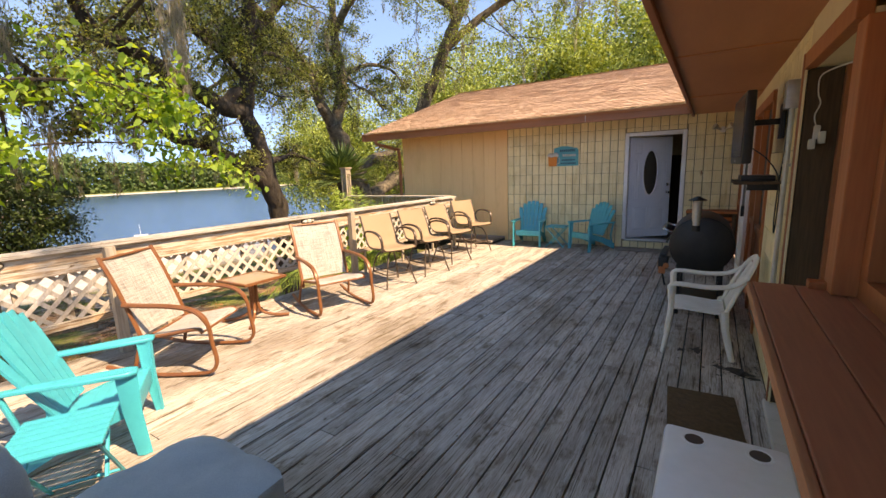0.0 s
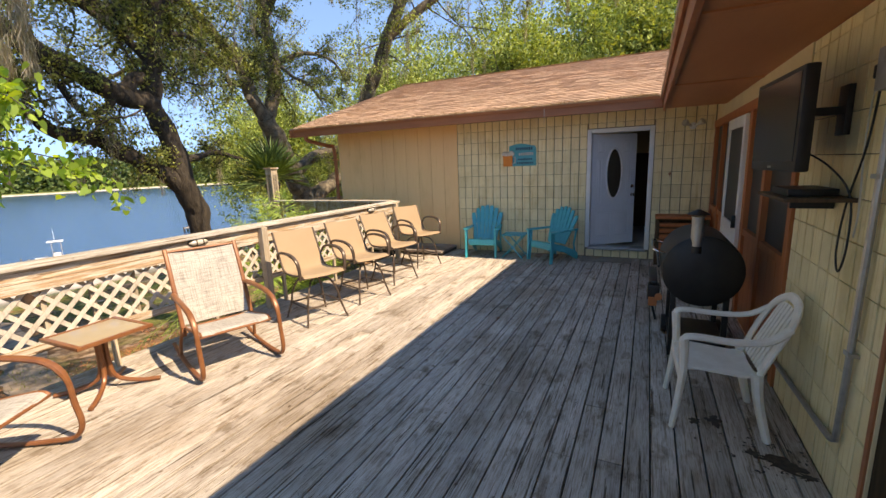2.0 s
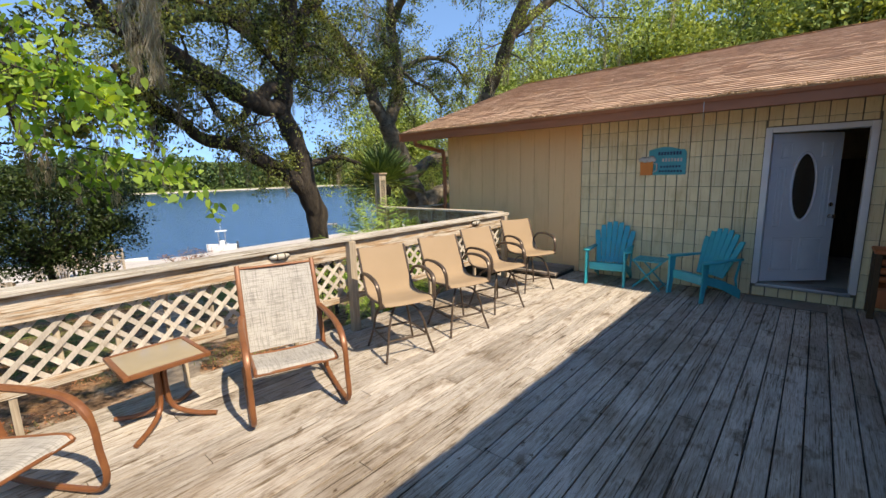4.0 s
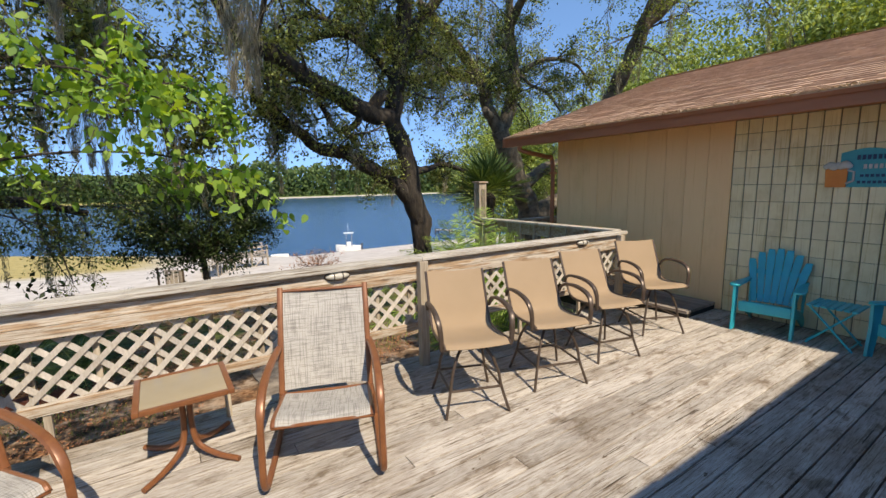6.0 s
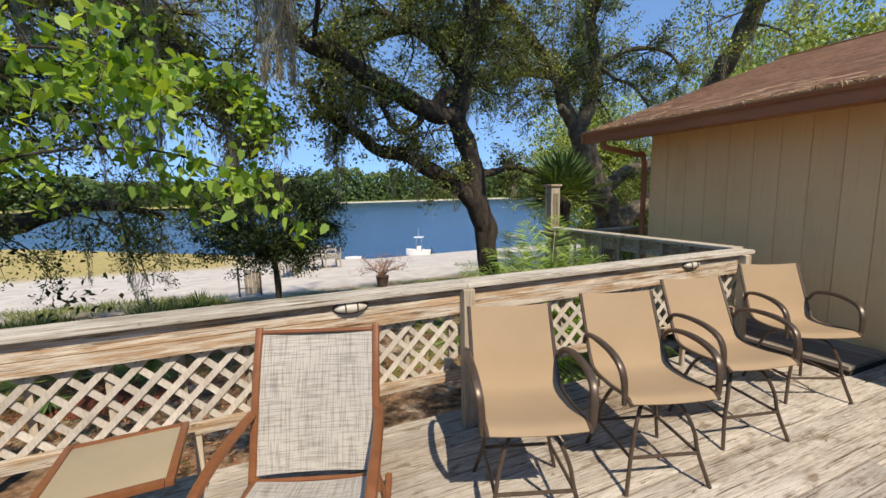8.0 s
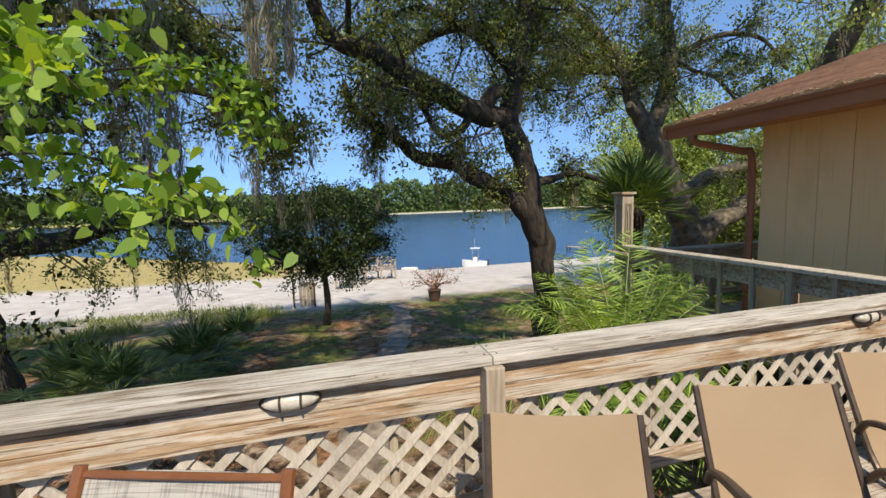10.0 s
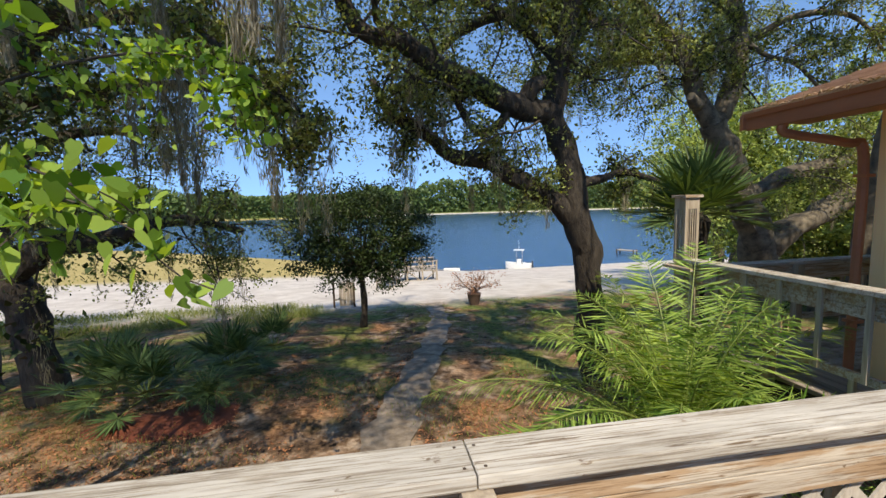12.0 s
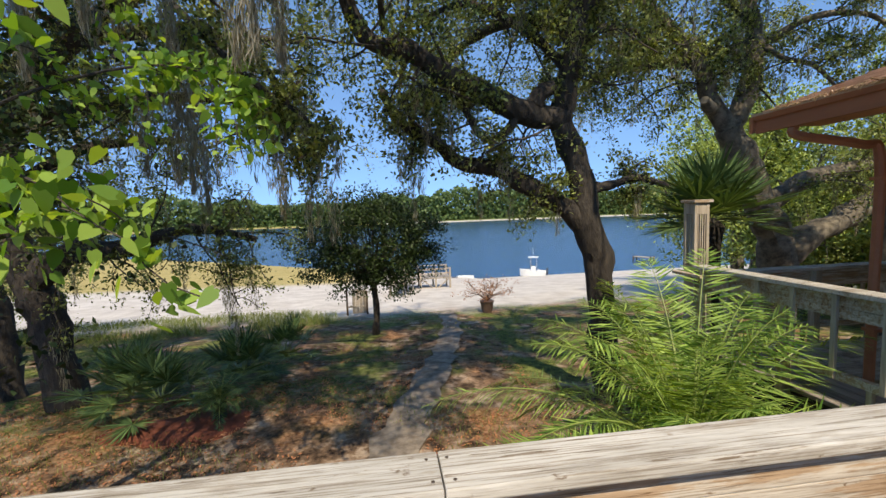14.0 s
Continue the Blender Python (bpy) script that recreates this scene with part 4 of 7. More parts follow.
rail3.matrix_world = pose(-8.28, 8.5, -0.1)
walkway = thing("walkway", "narrow plank walkway along the house wall", "walkway", kind="structure")
for k in range(6):
    part("plank", bbox(-8.25, -4.02, 8.60 + k * 0.13, 8.722 + k * 0.13, 0.055, 0.095, 0.004), M["deck_x"], walkway, smooth=False)
for k in range(8):
    part("plank", bbox(-8.25 + k * 0.14, -8.115 + k * 0.14, 9.42, 15.0, 0.055, 0.095, 0.004), M["deck"], walkway, smooth=False)
# same painted shade beneath the walkway
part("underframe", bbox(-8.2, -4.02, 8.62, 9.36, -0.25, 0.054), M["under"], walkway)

lantern = thing("lantern_post", "wooden lantern post with a flat cap", "post", (-8.33, 8.50, 0))
bm = bmesh.new()
box(bm, -0.085, 0.085, -0.085, 0.085, -2.5, 1.06, 0.005)
for sx in (-1, 1):
    for sy in (-1, 1):
        box(bm, sx * 0.075 - 0.018, sx * 0.075 + 0.018, sy * 0.075 - 0.018, sy * 0.075 + 0.018, 1.06, 1.85, 0.003)
box(bm, -0.09, 0.09, -0.09, 0.09, 1.06, 1.13)
box(bm, -0.09, 0.09, -0.09, 0.09, 1.72, 1.85)
part("post", bm, M["rail_z"], lantern, smooth=False)
part("post_cap", bbox(-0.12, 0.12, -0.12, 0.12, 1.85, 1.885, 0.006), M["rail"], lantern, smooth=False)
part("foot_plate", bbox(-0.2, 0.28, -0.16, 0.16, 1.0, 1.035, 0.006), M["rail"], lantern, smooth=False)
for k in range(4):
    part("lantern_slat", bbox(0.078, 0.088, -0.05 + k * 0.028, -0.038 + k * 0.028, 1.13, 1.72), M["rail_z"], lantern, smooth=False)
    part("lantern_slat", bbox(-0.05 + k * 0.028, -0.038 + k * 0.028, -0.088, -0.078, 1.13, 1.72), M["rail_z"], lantern, smooth=False)


def rail_light(y):
    root = thing("rail_light", "small oval bulkhead lamp fixed to the railing", "lamp", (-4.857, y, 1.045), group="lamps on the railing")
    bm = lathe([(0.02, -0.0), (0.05, 0.0), (0.052, 0.012), (0.044, 0.034), (0.025, 0.046), (0.004, 0.05)], 20, Matrix.Rotation(radians(90), 4, "Y"))
    bm.transform(Matrix.Diagonal((1, 2.15, 0.72, 1)))
    part("lens", bm, M["lamp_lens"], root, "cloudy lens")
    bm = bmesh.new()
    ring = [(0.004, 0.115 * math.cos(a), 0.04 * math.sin(a)) for a in np.linspace(0, 2 * math.pi, 33)]
    tube(bm, ring, 0.007, 6, cap=False)
    for yy in (-0.04, 0.04):
        tube(bm, [(0.0, yy, -0.036), (0.048, yy, -0.022), (0.052, yy, 0.0), (0.048, yy, 0.022), (0.0, yy, 0.036)], 0.005, 6)
    part("cage", bm, M["bronze"], root, "dark metal cage")


for y in (4.14, 7.48, 0.8):
    rail_light(y)

# ---- trees and plants ----
NP = np.random.RandomState(7)


def limb_radii(n, r0, r1):
    return [r0 + (r1 - r0) * (i / max(n - 1, 1)) ** 0.9 for i in range(n)]


def knotty(bm, pts, r0, r1, n=12, steps=6, wob=0.06):
    """A gnarled limb: a smooth line with a wandering path and lumpy girth."""
    line = smooth_line(pts, steps)
    rs = limb_radii(len(line), r0, r1)
    out = []
    for i, q in enumerate(line):
        s = 0.0 if i == 0 else 1.0
        v = Vector((noise.noise(q * 0.9), noise.noise(q * 0.9 + Vector((9, 2, 4))), noise.noise(q * 0.9 + Vector((3, 8, 1)))))
        out.append(q + v * rs[i] * wob * 6 * s)
    rs = [r * (1 + 0.22 * noise.noise(q * 1.7)) for r, q in zip(rs, out)]
    rings = tube(bm, out, rs, n)
    for ring, c, r in zip(rings, out, rs):
        for v in ring:
            v.co += (v.co - c) * 0.28 * noise.noise(v.co * 2.6)
    return out, rs


def grow(line, count, reach, up=0.15, droop=0.0, start=0.25, seed=0, keep=None):
    """Side branches of a limb: curved lines going out from it."""
    rng = np.random.RandomState(seed)
    res = []
    n = len(line)
    for k in range(count):
        f = start + (1 - start) * rng.rand()
        i = min(int(f * (n - 1)), n - 2)
        q = Vector(line[i])
        d = (Vector(line[i + 1]) - q).normalized()
        v = Vector(rng.normal(size=3)) * 0.9 + d * 0.55 + Vector((0, 0, up))
        v.normalize()
        ln = reach * (0.45 + 0.75 * rng.rand())
        pts = [q]
        for s in range(4):
            v = (v + Vector(rng.normal(size=3)) * 0.28 + Vector((0, 0, -droop))).normalized()
            pts.append(pts[-1] + v * ln / 4)
        if keep and not keep(pts[-1]):
            continue
        res.append(smooth_line(pts, 3))
    return res


def lit_deck(p):
    """Leaves that would shade the sunny half of the deck are left out."""
    return p[0] - 0.84 * p[2] < (-10.5 if p[1] > 8 else -8.5 if p[1] > 4.5 else -9.3) and (p[0] < -5.4 or p[2] > 8.0)


def foliage(tips, per, spread, seed, flat=0.75, keep=None):
    """Leaf centres, normals and axes round the tips."""
    rng = np.random.RandomState(seed)
    c = np.repeat(np.array([tuple(t) for t in tips]), per, axis=0)
    off = rng.normal(size=c.shape) * spread
    off[:, 2] *= flat
    c = c + off
    if keep:
        ok = (c[:, 0] - 0.84 * c[:, 2] < np.where(c[:, 1] > 8, -10.3, np.where(c[:, 1] > 4.5, -8.4, -9.1))) & ((c[:, 0] < -5.3) | (c[:, 2] > 7.8))
        c = c[ok]
    nrm = rng.normal(size=c.shape)
    nrm[:, 2] = np.abs(nrm[:, 2]) + 0.5
    ax = rng.normal(size=c.shape)
    ax[:, 2] -= 0.25
    return c, unit(nrm), unit(ax)


def moss_cloud(points, seed, length=(0.5, 1.5), per=70, spread=0.12):
    """Hanging tufts of moss: long thin strands in tapering columns."""
    rng = np.random.RandomState(seed)
    cs, axs = [], []
    for p in points:
        ln = rng.uniform(*length)
        k = max(12, int(per * ln))
        f = rng.rand(k) ** 0.8
        w = spread * (1.0 - 0.75 * f) * rng.uniform(0.6, 1.4)
        c = np.array(p) + np.stack([rng.normal(size=k) * w, rng.normal(size=k) * w, -f * ln], 1)
        cs.append(c)
        a = rng.normal(size=(k, 3)) * 0.22
        a[:, 2] = -1
        axs.append(a)
    c, a = np.concatenate(cs), np.concatenate(axs)
    return c, unit(rng.normal(size=c.shape) + np.array((0.6, 0, 0))), a


def oak(name, label, limbs, seed, twigs=26, reach=2.6, leaves=46, spread=0.17, mat="oakleaf", leaf=0.108, bark="bark", moss=40, extra=(), keep=lit_deck, up=0.15, droop=0.06, moss_len=(0.4, 1.4), second=6, wob=0.03):
    root = thing(name, label, "tree")
    rng = np.random.RandomState(seed)
    tips, mossy, twig_lines = list(extra), [], []
    for k, (pts, r0, r1, *own) in enumerate(limbs):
        bm = bmesh.new()
        line, rs = knotty(bm, pts, r0, r1, 14, 6, wob)
        count = own[0] if own else (twigs if r0 > 0.145 or k == 0 else int(twigs * 0.45))
        span = own[1] if len(own) > 1 else reach
        part("trunk" if k == 0 else "limb", bm, M[bark], root)
        far = line[int(len(line) * (0.55 if k == 0 else 0.2)):]
        for b in grow(far, count, span, up, droop, 0.0, seed + 31 * k, keep):
            twig_lines.append((b, 0.035))
            if rng.rand() < 0.8:
                mossy += [b[len(b) // 2], b[-3]]
            for c in grow(b, second, span * 0.42, 0.05, droop * 1.5, 0.3, rng.randint(1 << 30), keep):
                twig_lines.append((c, 0.013))
                tips += [c[len(c) // 2], c[-1]]
    bm = bmesh.new()
    for b, r in twig_lines:
        tube(bm, b[::2] + [b[-1]], limb_radii(len(b[::2]) + 1, r, r * 0.3), 4, cap=False)
    tagged(part("twig_growth", bm, M["twig"], root), kind="stuff")
    c, nrm, ax = foliage(tips, leaves, spread, seed + 1, keep=keep)
    size = leaf * (0.7 + 0.6 * rng.rand(len(c)))
    ob = new("crown", leaf_cloud("crown", c, nrm, ax, size, size * 0.55, M[mat]))
    ob.parent = root
    tagged(ob, kind="stuff")
    if moss and mossy:
        pick = [mossy[i] for i in rng.permutation(len(mossy))[:moss]]
        c, nrm, ax = moss_cloud(pick, seed + 2, moss_len)
        s = rng.uniform(0.14, 0.34, len(c))
        ob = new("hanging_moss", leaf_cloud("hanging_moss", c, nrm, ax, s, 0.016, M["moss"]))
        ob.parent = root
        tagged(ob, "grey hanging moss", kind="stuff")
    return root


G = ground_z
oak("live_oak", "dark mossy live oak with crooked heavy limbs on the slope", [
    ([(-13.2, 10.1, G(-13.2, 10.1) - 0.3), (-13.05, 9.8, 0.2), (-13.0, 9.5, 1.2), (-13.0, 9.3, 2.5), (-13.0, 9.0, 3.3), (-13.0, 8.88, 3.9), (-13.0, 9.1, 5.0), (-13.0, 9.3, 6.3), (-12.8, 9.5, 9.0), (-12.0, 9.6, 11.5)], 0.36, 0.18, 26),
    ([(-13.0, 8.95, 3.8), (-12.8, 8.2, 3.85), (-12.6, 7.6, 3.98), (-12.6, 7.0, 4.25), (-12.5, 6.1, 4.66), (-12.4, 5.5, 5.0), (-12.3, 4.95, 5.05), (-12.2, 4.57, 5.3), (-12.0, 4.3, 5.9), (-11.5, 3.9, 7.2), (-10.6, 2.8, 8.6)], 0.28, 0.12, 24, 2.3),
    ([(-13.05, 9.75, 0.8), (-13.0, 9.2, 1.6), (-13.0, 8.5, 2.1), (-13.0, 7.9, 2.45), (-13.0, 7.35, 2.75), (-13.0, 6.5, 2.92), (-13.0, 6.1, 3.27), (-13.0, 5.5, 3.62), (-13.1, 5.18, 3.9), (-13.2, 4.9, 4.5)], 0.27, 0.09, 10, 1.5),
    ([(-13.0, 9.0, 6.0), (-13.4, 10.2, 7.0), (-13.4, 11.6, 8.6), (-12.8, 12.6, 10.4)], 0.24, 0.1, 14),
    ([(-12.8, 9.4, 8.8), (-10.8, 7.2, 10.4), (-8.0, 5.0, 11.6), (-5.0, 2.6, 12.4), (-2.5, 1.0, 12.6)], 0.24, 0.08, 18),
    ([(-12.9, 9.3, 7.6), (-15.0, 8.2, 9.4), (-18.0, 6.4, 10.2), (-22.0, 5.0, 10.5)], 0.26, 0.08, 16),
    ([(-12.6, 7.75, 3.9), (-12.6, 7.5, 3.5), (-12.6, 7.0, 3.33), (-12.6, 6.6, 3.93), (-12.6, 6.35, 4.4)], 0.10, 0.05, 4, 0.9),
    ([(-13.1, 9.5, 2.2), (-13.2, 10.2, 2.35), (-13.2, 10.8, 2.5), (-13.2, 11.6, 2.3), (-13.4, 12.6, 2.1)], 0.12, 0.05, 7, 1.3),
    # limb above the view, reaching over the deck; added to shade the yard
    ([(-12.8, 9.4, 8.8), (-9.6, 8.2, 9.6), (-6.5, 6.4, 9.9), (-3.4, 4.6, 10.2), (-1.4, 3.2, 10.4)], 0.2, 0.06, 16),
    ([(-13.0, 9.2, 5.8), (-15.0, 8.2, 6.7), (-17.5, 7.2, 6.8), (-20.0, 6.4, 6.2)], 0.2, 0.06, 26, 2.4),
    ([(-13.0, 9.2, 6.0), (-14.6, 10.2, 6.9), (-16.5, 10.8, 7.0), (-18.4, 11.0, 6.2)], 0.18, 0.06, 20, 2.2),
    # two unseen limbs, added to shade the trunk and the yard
    ([(-12.8, 9.4, 8.8), (-10.5, 9.6, 9.8), (-7.5, 9.4, 10.8), (-4.5, 9.2, 11.4)], 0.2, 0.07, 14),
    ([(-11.5, 9.5, 9.4), (-9.5, 7.6, 8.8), (-8.0, 6.2, 8.6), (-6.4, 5.2, 8.9)], 0.14, 0.05, 16),
    ([(-12.75, 8.15, 4.0), (-12.65, 8.25, 4.3), (-12.6, 8.55, 4.4)], 0.2, 0.15, 1, 0.5),
    ([(-13.0, 9.0, 4.9), (-13.3, 8.2, 5.8), (-13.6, 7.0, 6.5), (-13.8, 6.0, 6.3)], 0.13, 0.05, 10, 1.8),
    ([(-13.0, 9.1, 5.3), (-13.2, 10.0, 5.9), (-13.4, 10.9, 5.9), (-13.6, 11.5, 5.4)], 0.11, 0.04, 8, 1.4),
], 101, twigs=18, reach=2.8, leaves=34, spread=0.15, leaf=0.092, moss=120, droop=0.1)

oak("live_oak", "broad live oak with a pale root flare behind the house", [
    ([(-16.4, 18.0, G(-16, 18) - 0.3), (-16.2, 17.7, 0.3), (-16.0, 17.0, 1.5), (-16.0, 16.2, 3.1), (-16.0, 15.6, 4.2)], 0.58, 0.4, 0),
    ([(-16.0, 15.75, 3.9), (-16.0, 15.0, 5.1), (-16.0, 14.6, 6.1), (-16.0, 13.75, 6.95), (-16.0, 12.9, 7.7), (-15.8, 11.5, 8.6)], 0.32, 0.15, 20, 2.4),
    ([(-16.0, 15.6, 4.0), (-16.0, 16.35, 5.4), (-16.0, 16.5, 6.9), (-16.0, 16.2, 8.2), (-15.8, 16.0, 10.0)], 0.31, 0.17, 18, 2.4),
    ([(-16.2, 17.9, 0.1), (-16.0, 18.5, 0.6), (-16.0, 19.7, 1.07), (-16.0, 21.1, 1.68), (-15.5, 23.5, 2.6)], 0.46, 0.3, 4),
    ([(-16.1, 17.1, 1.7), (-16.0, 18.7, 2.57), (-16.0, 20.7, 2.93), (-15.5, 23.0, 3.6)], 0.3, 0.18, 12, 2.2),
    ([(-16.0, 16.5, 6.8), (-15.4, 16.9, 6.1), (-15.0, 17.5, 5.75), (-14.9, 18.3, 5.0)], 0.11, 0.04, 6, 1.4),
    ([(-16.0, 16.5, 6.6), (-15.2, 17.6, 7.2), (-14.6, 18.9, 7.0), (-14.4, 19.8, 6.0)], 0.12, 0.04, 8, 1.6),
    ([(-16.0, 15.2, 4.7), (-15.7, 14.7, 4.75), (-15.5, 14.4, 4.9)], 0.22, 0.15, 0, 0.5),
    ([(-16.0, 16.2, 8.6), (-13.8, 15.8, 10.0), (-11.4, 15.4, 10.8), (-9.6, 15.0, 11.0)], 0.18, 0.06, 18),
    ([(-16.0, 16.4, 6.2), (-19.0, 18.0, 7.6), (-22.0, 20.0, 8.6)], 0.26, 0.1, 14),
    ([(-16.0, 14.6, 6.2), (-18.5, 13.0, 6.6), (-21.0, 12.0, 5.8)], 0.2, 0.07, 14),
], 202, twigs=20, reach=2.8, leaves=34, spread=0.16, leaf=0.10, mat="oakleaf", bark="palebark", moss=120, keep=None)

oak("live_oak", "leaning pale oak limb rising behind the roof", [
    ([(-12.6, 17.0, G(-12, 17) - 0.3), (-12.2, 17.0, 2.5), (-11.4, 17.0, 4.85), (-10.75, 17.0, 5.83), (-10.2, 17.0, 7.0), (-9.7, 17.3, 8.2), (-9.0, 18.0, 10.5)], 0.36, 0.2, 10),
    ([(-10.2, 17.0, 7.0), (-8.0, 18.0, 8.6), (-5.0, 19.0, 9.6), (-1.5, 19.5, 9.8)], 0.2, 0.08, 16),
    ([(-9.6, 17.4, 8.4), (-12.0, 17.0, 10.5), (-13.0, 15.0, 12.0)], 0.2, 0.08, 14),
    ([(-8.0, 18.0, 8.6), (-6.0, 16.8, 8.8), (-3.0, 16.4, 8.6), (-0.5, 16.6, 7.6)], 0.15, 0.05, 14),
], 303, twigs=20, reach=2.8, leaves=38, spread=0.16, leaf=0.10, mat="oakleaf_sun", bark="palebark", moss=90, keep=None, moss_len=(0.6, 1.8))

old_oak = oak("live_oak", "old live oak leaning out low over the yard", [
    ([(-16.5, -4.1, G(-16.5, -4.1) - 0.3), (-16.5, -4.35, -1.0), (-16.5, -4.7, 0.4), (-16.6, -5.4, 2.4), (-16.2, -6.4, 5.0), (-15.0, -7.0, 8.0)], 0.5, 0.32, 14),
    ([(-16.5, -4.6, 0.3), (-16.3, -3.6, 1.05), (-16.4, -2.3, 1.1), (-16.8, -0.6, 1.6), (-17.2, 1.0, 1.2)], 0.42, 0.08),
    ([(-16.5, -5.4, 2.6), (-15.0, -3.6, 4.2), (-13.4, -1.2, 5.4), (-12.2, 1.0, 6.0), (-11.2, 2.6, 5.6)], 0.36, 0.08),
    ([(-16.2, -6.4, 5.0), (-13.6, -4.5, 7.2), (-10.8, -2.0, 8.6), (-8.2, 0.4, 9.2)], 0.34, 0.09),
    ([(-15.0, -3.6, 4.2), (-16.0, -1.4, 5.0), (-17.0, 1.0, 5.2), (-17.6, 2.4, 4.4)], 0.22, 0.06),
    ([(-16.4, -6.0, 4.2), (-13.0, -7.5, 5.4), (-10.5, -7.5, 6.4), (-8.5, -6.0, 6.4)], 0.3, 0.08),
    ([(-13.6, -4.5, 7.2), (-12.5, -1.5, 8.8), (-12.0, 2.0, 9.6), (-11.5, 4.0, 9.4)], 0.22, 0.07),
    ([(-13.4, -1.2, 5.4), (-13.2, 1.0, 5.7), (-13.1, 2.5, 5.0), (-13.2, 3.0, 3.6), (-13.3, 3.1, 2.6)], 0.12, 0.02, 10, 1.3),
    ([(-12.2, 1.0, 6.0), (-11.0, 2.2, 4.7), (-11.0, 3.0, 3.9), (-11.0, 3.7, 3.4), (-11.0, 4.05, 2.8)], 0.07, 0.015, 12, 0.9),
    # this limb and the next run out of view, added to shade the ground
    ([(-10.8, -2.0, 8.6), (-7.0, -1.0, 10.4), (-3.0, 0.6, 11.8), (0.5, 2.0, 12.4)], 0.2, 0.06, 28),
    ([(-15.0, -7.0, 7.8), (-15.5, -4.0, 9.4), (-15.0, -1.0, 10.0), (-14.5, 2.5, 9.8)], 0.25, 0.08, 34),
    ([(-16.2, -6.4, 5.0), (-19.0, -4.0, 7.6), (-21.0, -1.0, 8.6), (-22.0, 2.0, 8.8)], 0.25, 0.08, 26),
    # three more unseen limbs, added for shade below the railing
    ([(-10.8, -2.0, 8.6), (-8.0, -4.0, 10.0), (-4.6, -5.2, 11.2), (-1.6, -5.6, 11.8)], 0.2, 0.06, 24),
    ([(-10.8, -2.0, 8.6), (-8.0, 0.6, 8.4), (-6.0, 3.0, 7.8), (-4.8, 5.6, 7.6)], 0.14, 0.05, 26),
    ([(-10.8, -2.0, 8.6), (-7.6, -2.6, 8.2), (-5.4, -1.6, 7.6)], 0.14, 0.05, 22),
], 404, twigs=18, reach=2.6, leaves=30, spread=0.15, leaf=0.095, moss=340, droop=0.14, moss_len=(0.6, 2.0))


def unseen_dapple_bough(root):
    """An unseen bough added above the long roof; its leaves dapple the near end of the railing."""
    rng = np.random.RandomState(31)
    bm = bmesh.new()
    line, rs = knotty(bm, [(-1.6, -5.6, 11.8), (1.5, -3.4, 11.8), (3.4, -1.2, 11.4), (4.2, 0.6, 10.8)], 0.09, 0.03, 10)
    part("limb", bm, M["bark"], root)
    tips = []
    for k in range(60):
        z = rng.uniform(9.8, 11.8)
        tips.append((rng.uniform(-6.6, -5.15) + 0.84 * z, rng.uniform(-2.2, 1.5), z))
    bm = bmesh.new()
    for q in tips:
        a = min(line, key=lambda p: (p - Vector(q)).length)
        tube(bm, smooth_line([a, tuple(a.lerp(Vector(q), 0.5) + Vector((0, 0, 0.1))), q], 3), 0.008, 4, cap=False)
    tagged(part("twig_growth", bm, M["twig"], root), kind="stuff")
    c, nrm, ax = foliage(tips, 26, 0.14, 32)
    ob = new("crown", leaf_cloud("crown", c, nrm, ax, 0.095, 0.05, M["oakleaf"]))
    ob.parent = root
    tagged(ob, kind="stuff")


unseen_dapple_bough(old_oak)

oak("live_oak", "small live oak with a dark trunk beside the old one", [
    ([(-18.0, -6.8, G(-18, -6.8) - 0.3), (-18.1, -7.1, 0.0), (-18.8, -8.2, 4.0), (-18.0, -8.0, 8.0)], 0.5, 0.2),
    ([(-18.5, -7.8, 2.0), (-21.0, -6.0, 4.5), (-22.0, -3.0, 5.0)], 0.3, 0.1),
    ([(-18.8, -8.2, 4.0), (-17.0, -11.5, 6.0), (-14.0, -13.0, 7.0)], 0.3, 0.1),
], 505, twigs=24, reach=3.2, leaves=46, moss=40, droop=0.1)


def round_tree(name, label, at, trunk_h, r, centre_z, radii, clumps, leaves, size, mat, seed, category="tree", bark="bark", hollow=0.55):
    """A smaller tree: a trunk that forks into limbs and a crown of leaf clumps with gaps."""
    root = thing(name, label, category)
    rng = np.random.RandomState(seed)
    x, y = at
    z0 = ground_z(x, y)
    bm = bmesh.new()
    knotty(bm, [(x, y, z0 - 0.2), (x + 0.05, y + 0.1, z0 + trunk_h * 0.5), (x, y, z0 + trunk_h)], r, r * 0.7, 10, 5)
    part("trunk", bm, M[bark], root)
    d = rng.normal(size=(clumps, 3))
    d = unit(d) * (hollow + (1 - hollow) * rng.rand(clumps, 1)) * (0.74 + 0.42 * rng.rand(clumps, 1))
    tips = d * np.array(radii) + np.array((x, y, centre_z))
    bm = bmesh.new()
    for q in tips[:: max(1, clumps // 60)]:
        a = Vector((x, y, z0 + trunk_h * 0.95))
        m = a.lerp(Vector(q), 0.5) + Vector((0, 0, 0.3))
        tube(bm, smooth_line([a, m, q], 4), limb_radii(9, r * 0.28, 0.012), 5, cap=False)
    tagged(part("branch_work", bm, M["twig"], root), kind="stuff")
    c, nrm, ax = foliage(tips, leaves, np.array(radii).mean() * 0.075, seed + 1)
    s = size * (0.7 + 0.6 * rng.rand(len(c)))
    ob = new("crown", leaf_cloud("crown", c, nrm, ax, s, s * 0.5, M[mat]))
    ob.parent = root
    tagged(ob, kind="stuff")
    return root


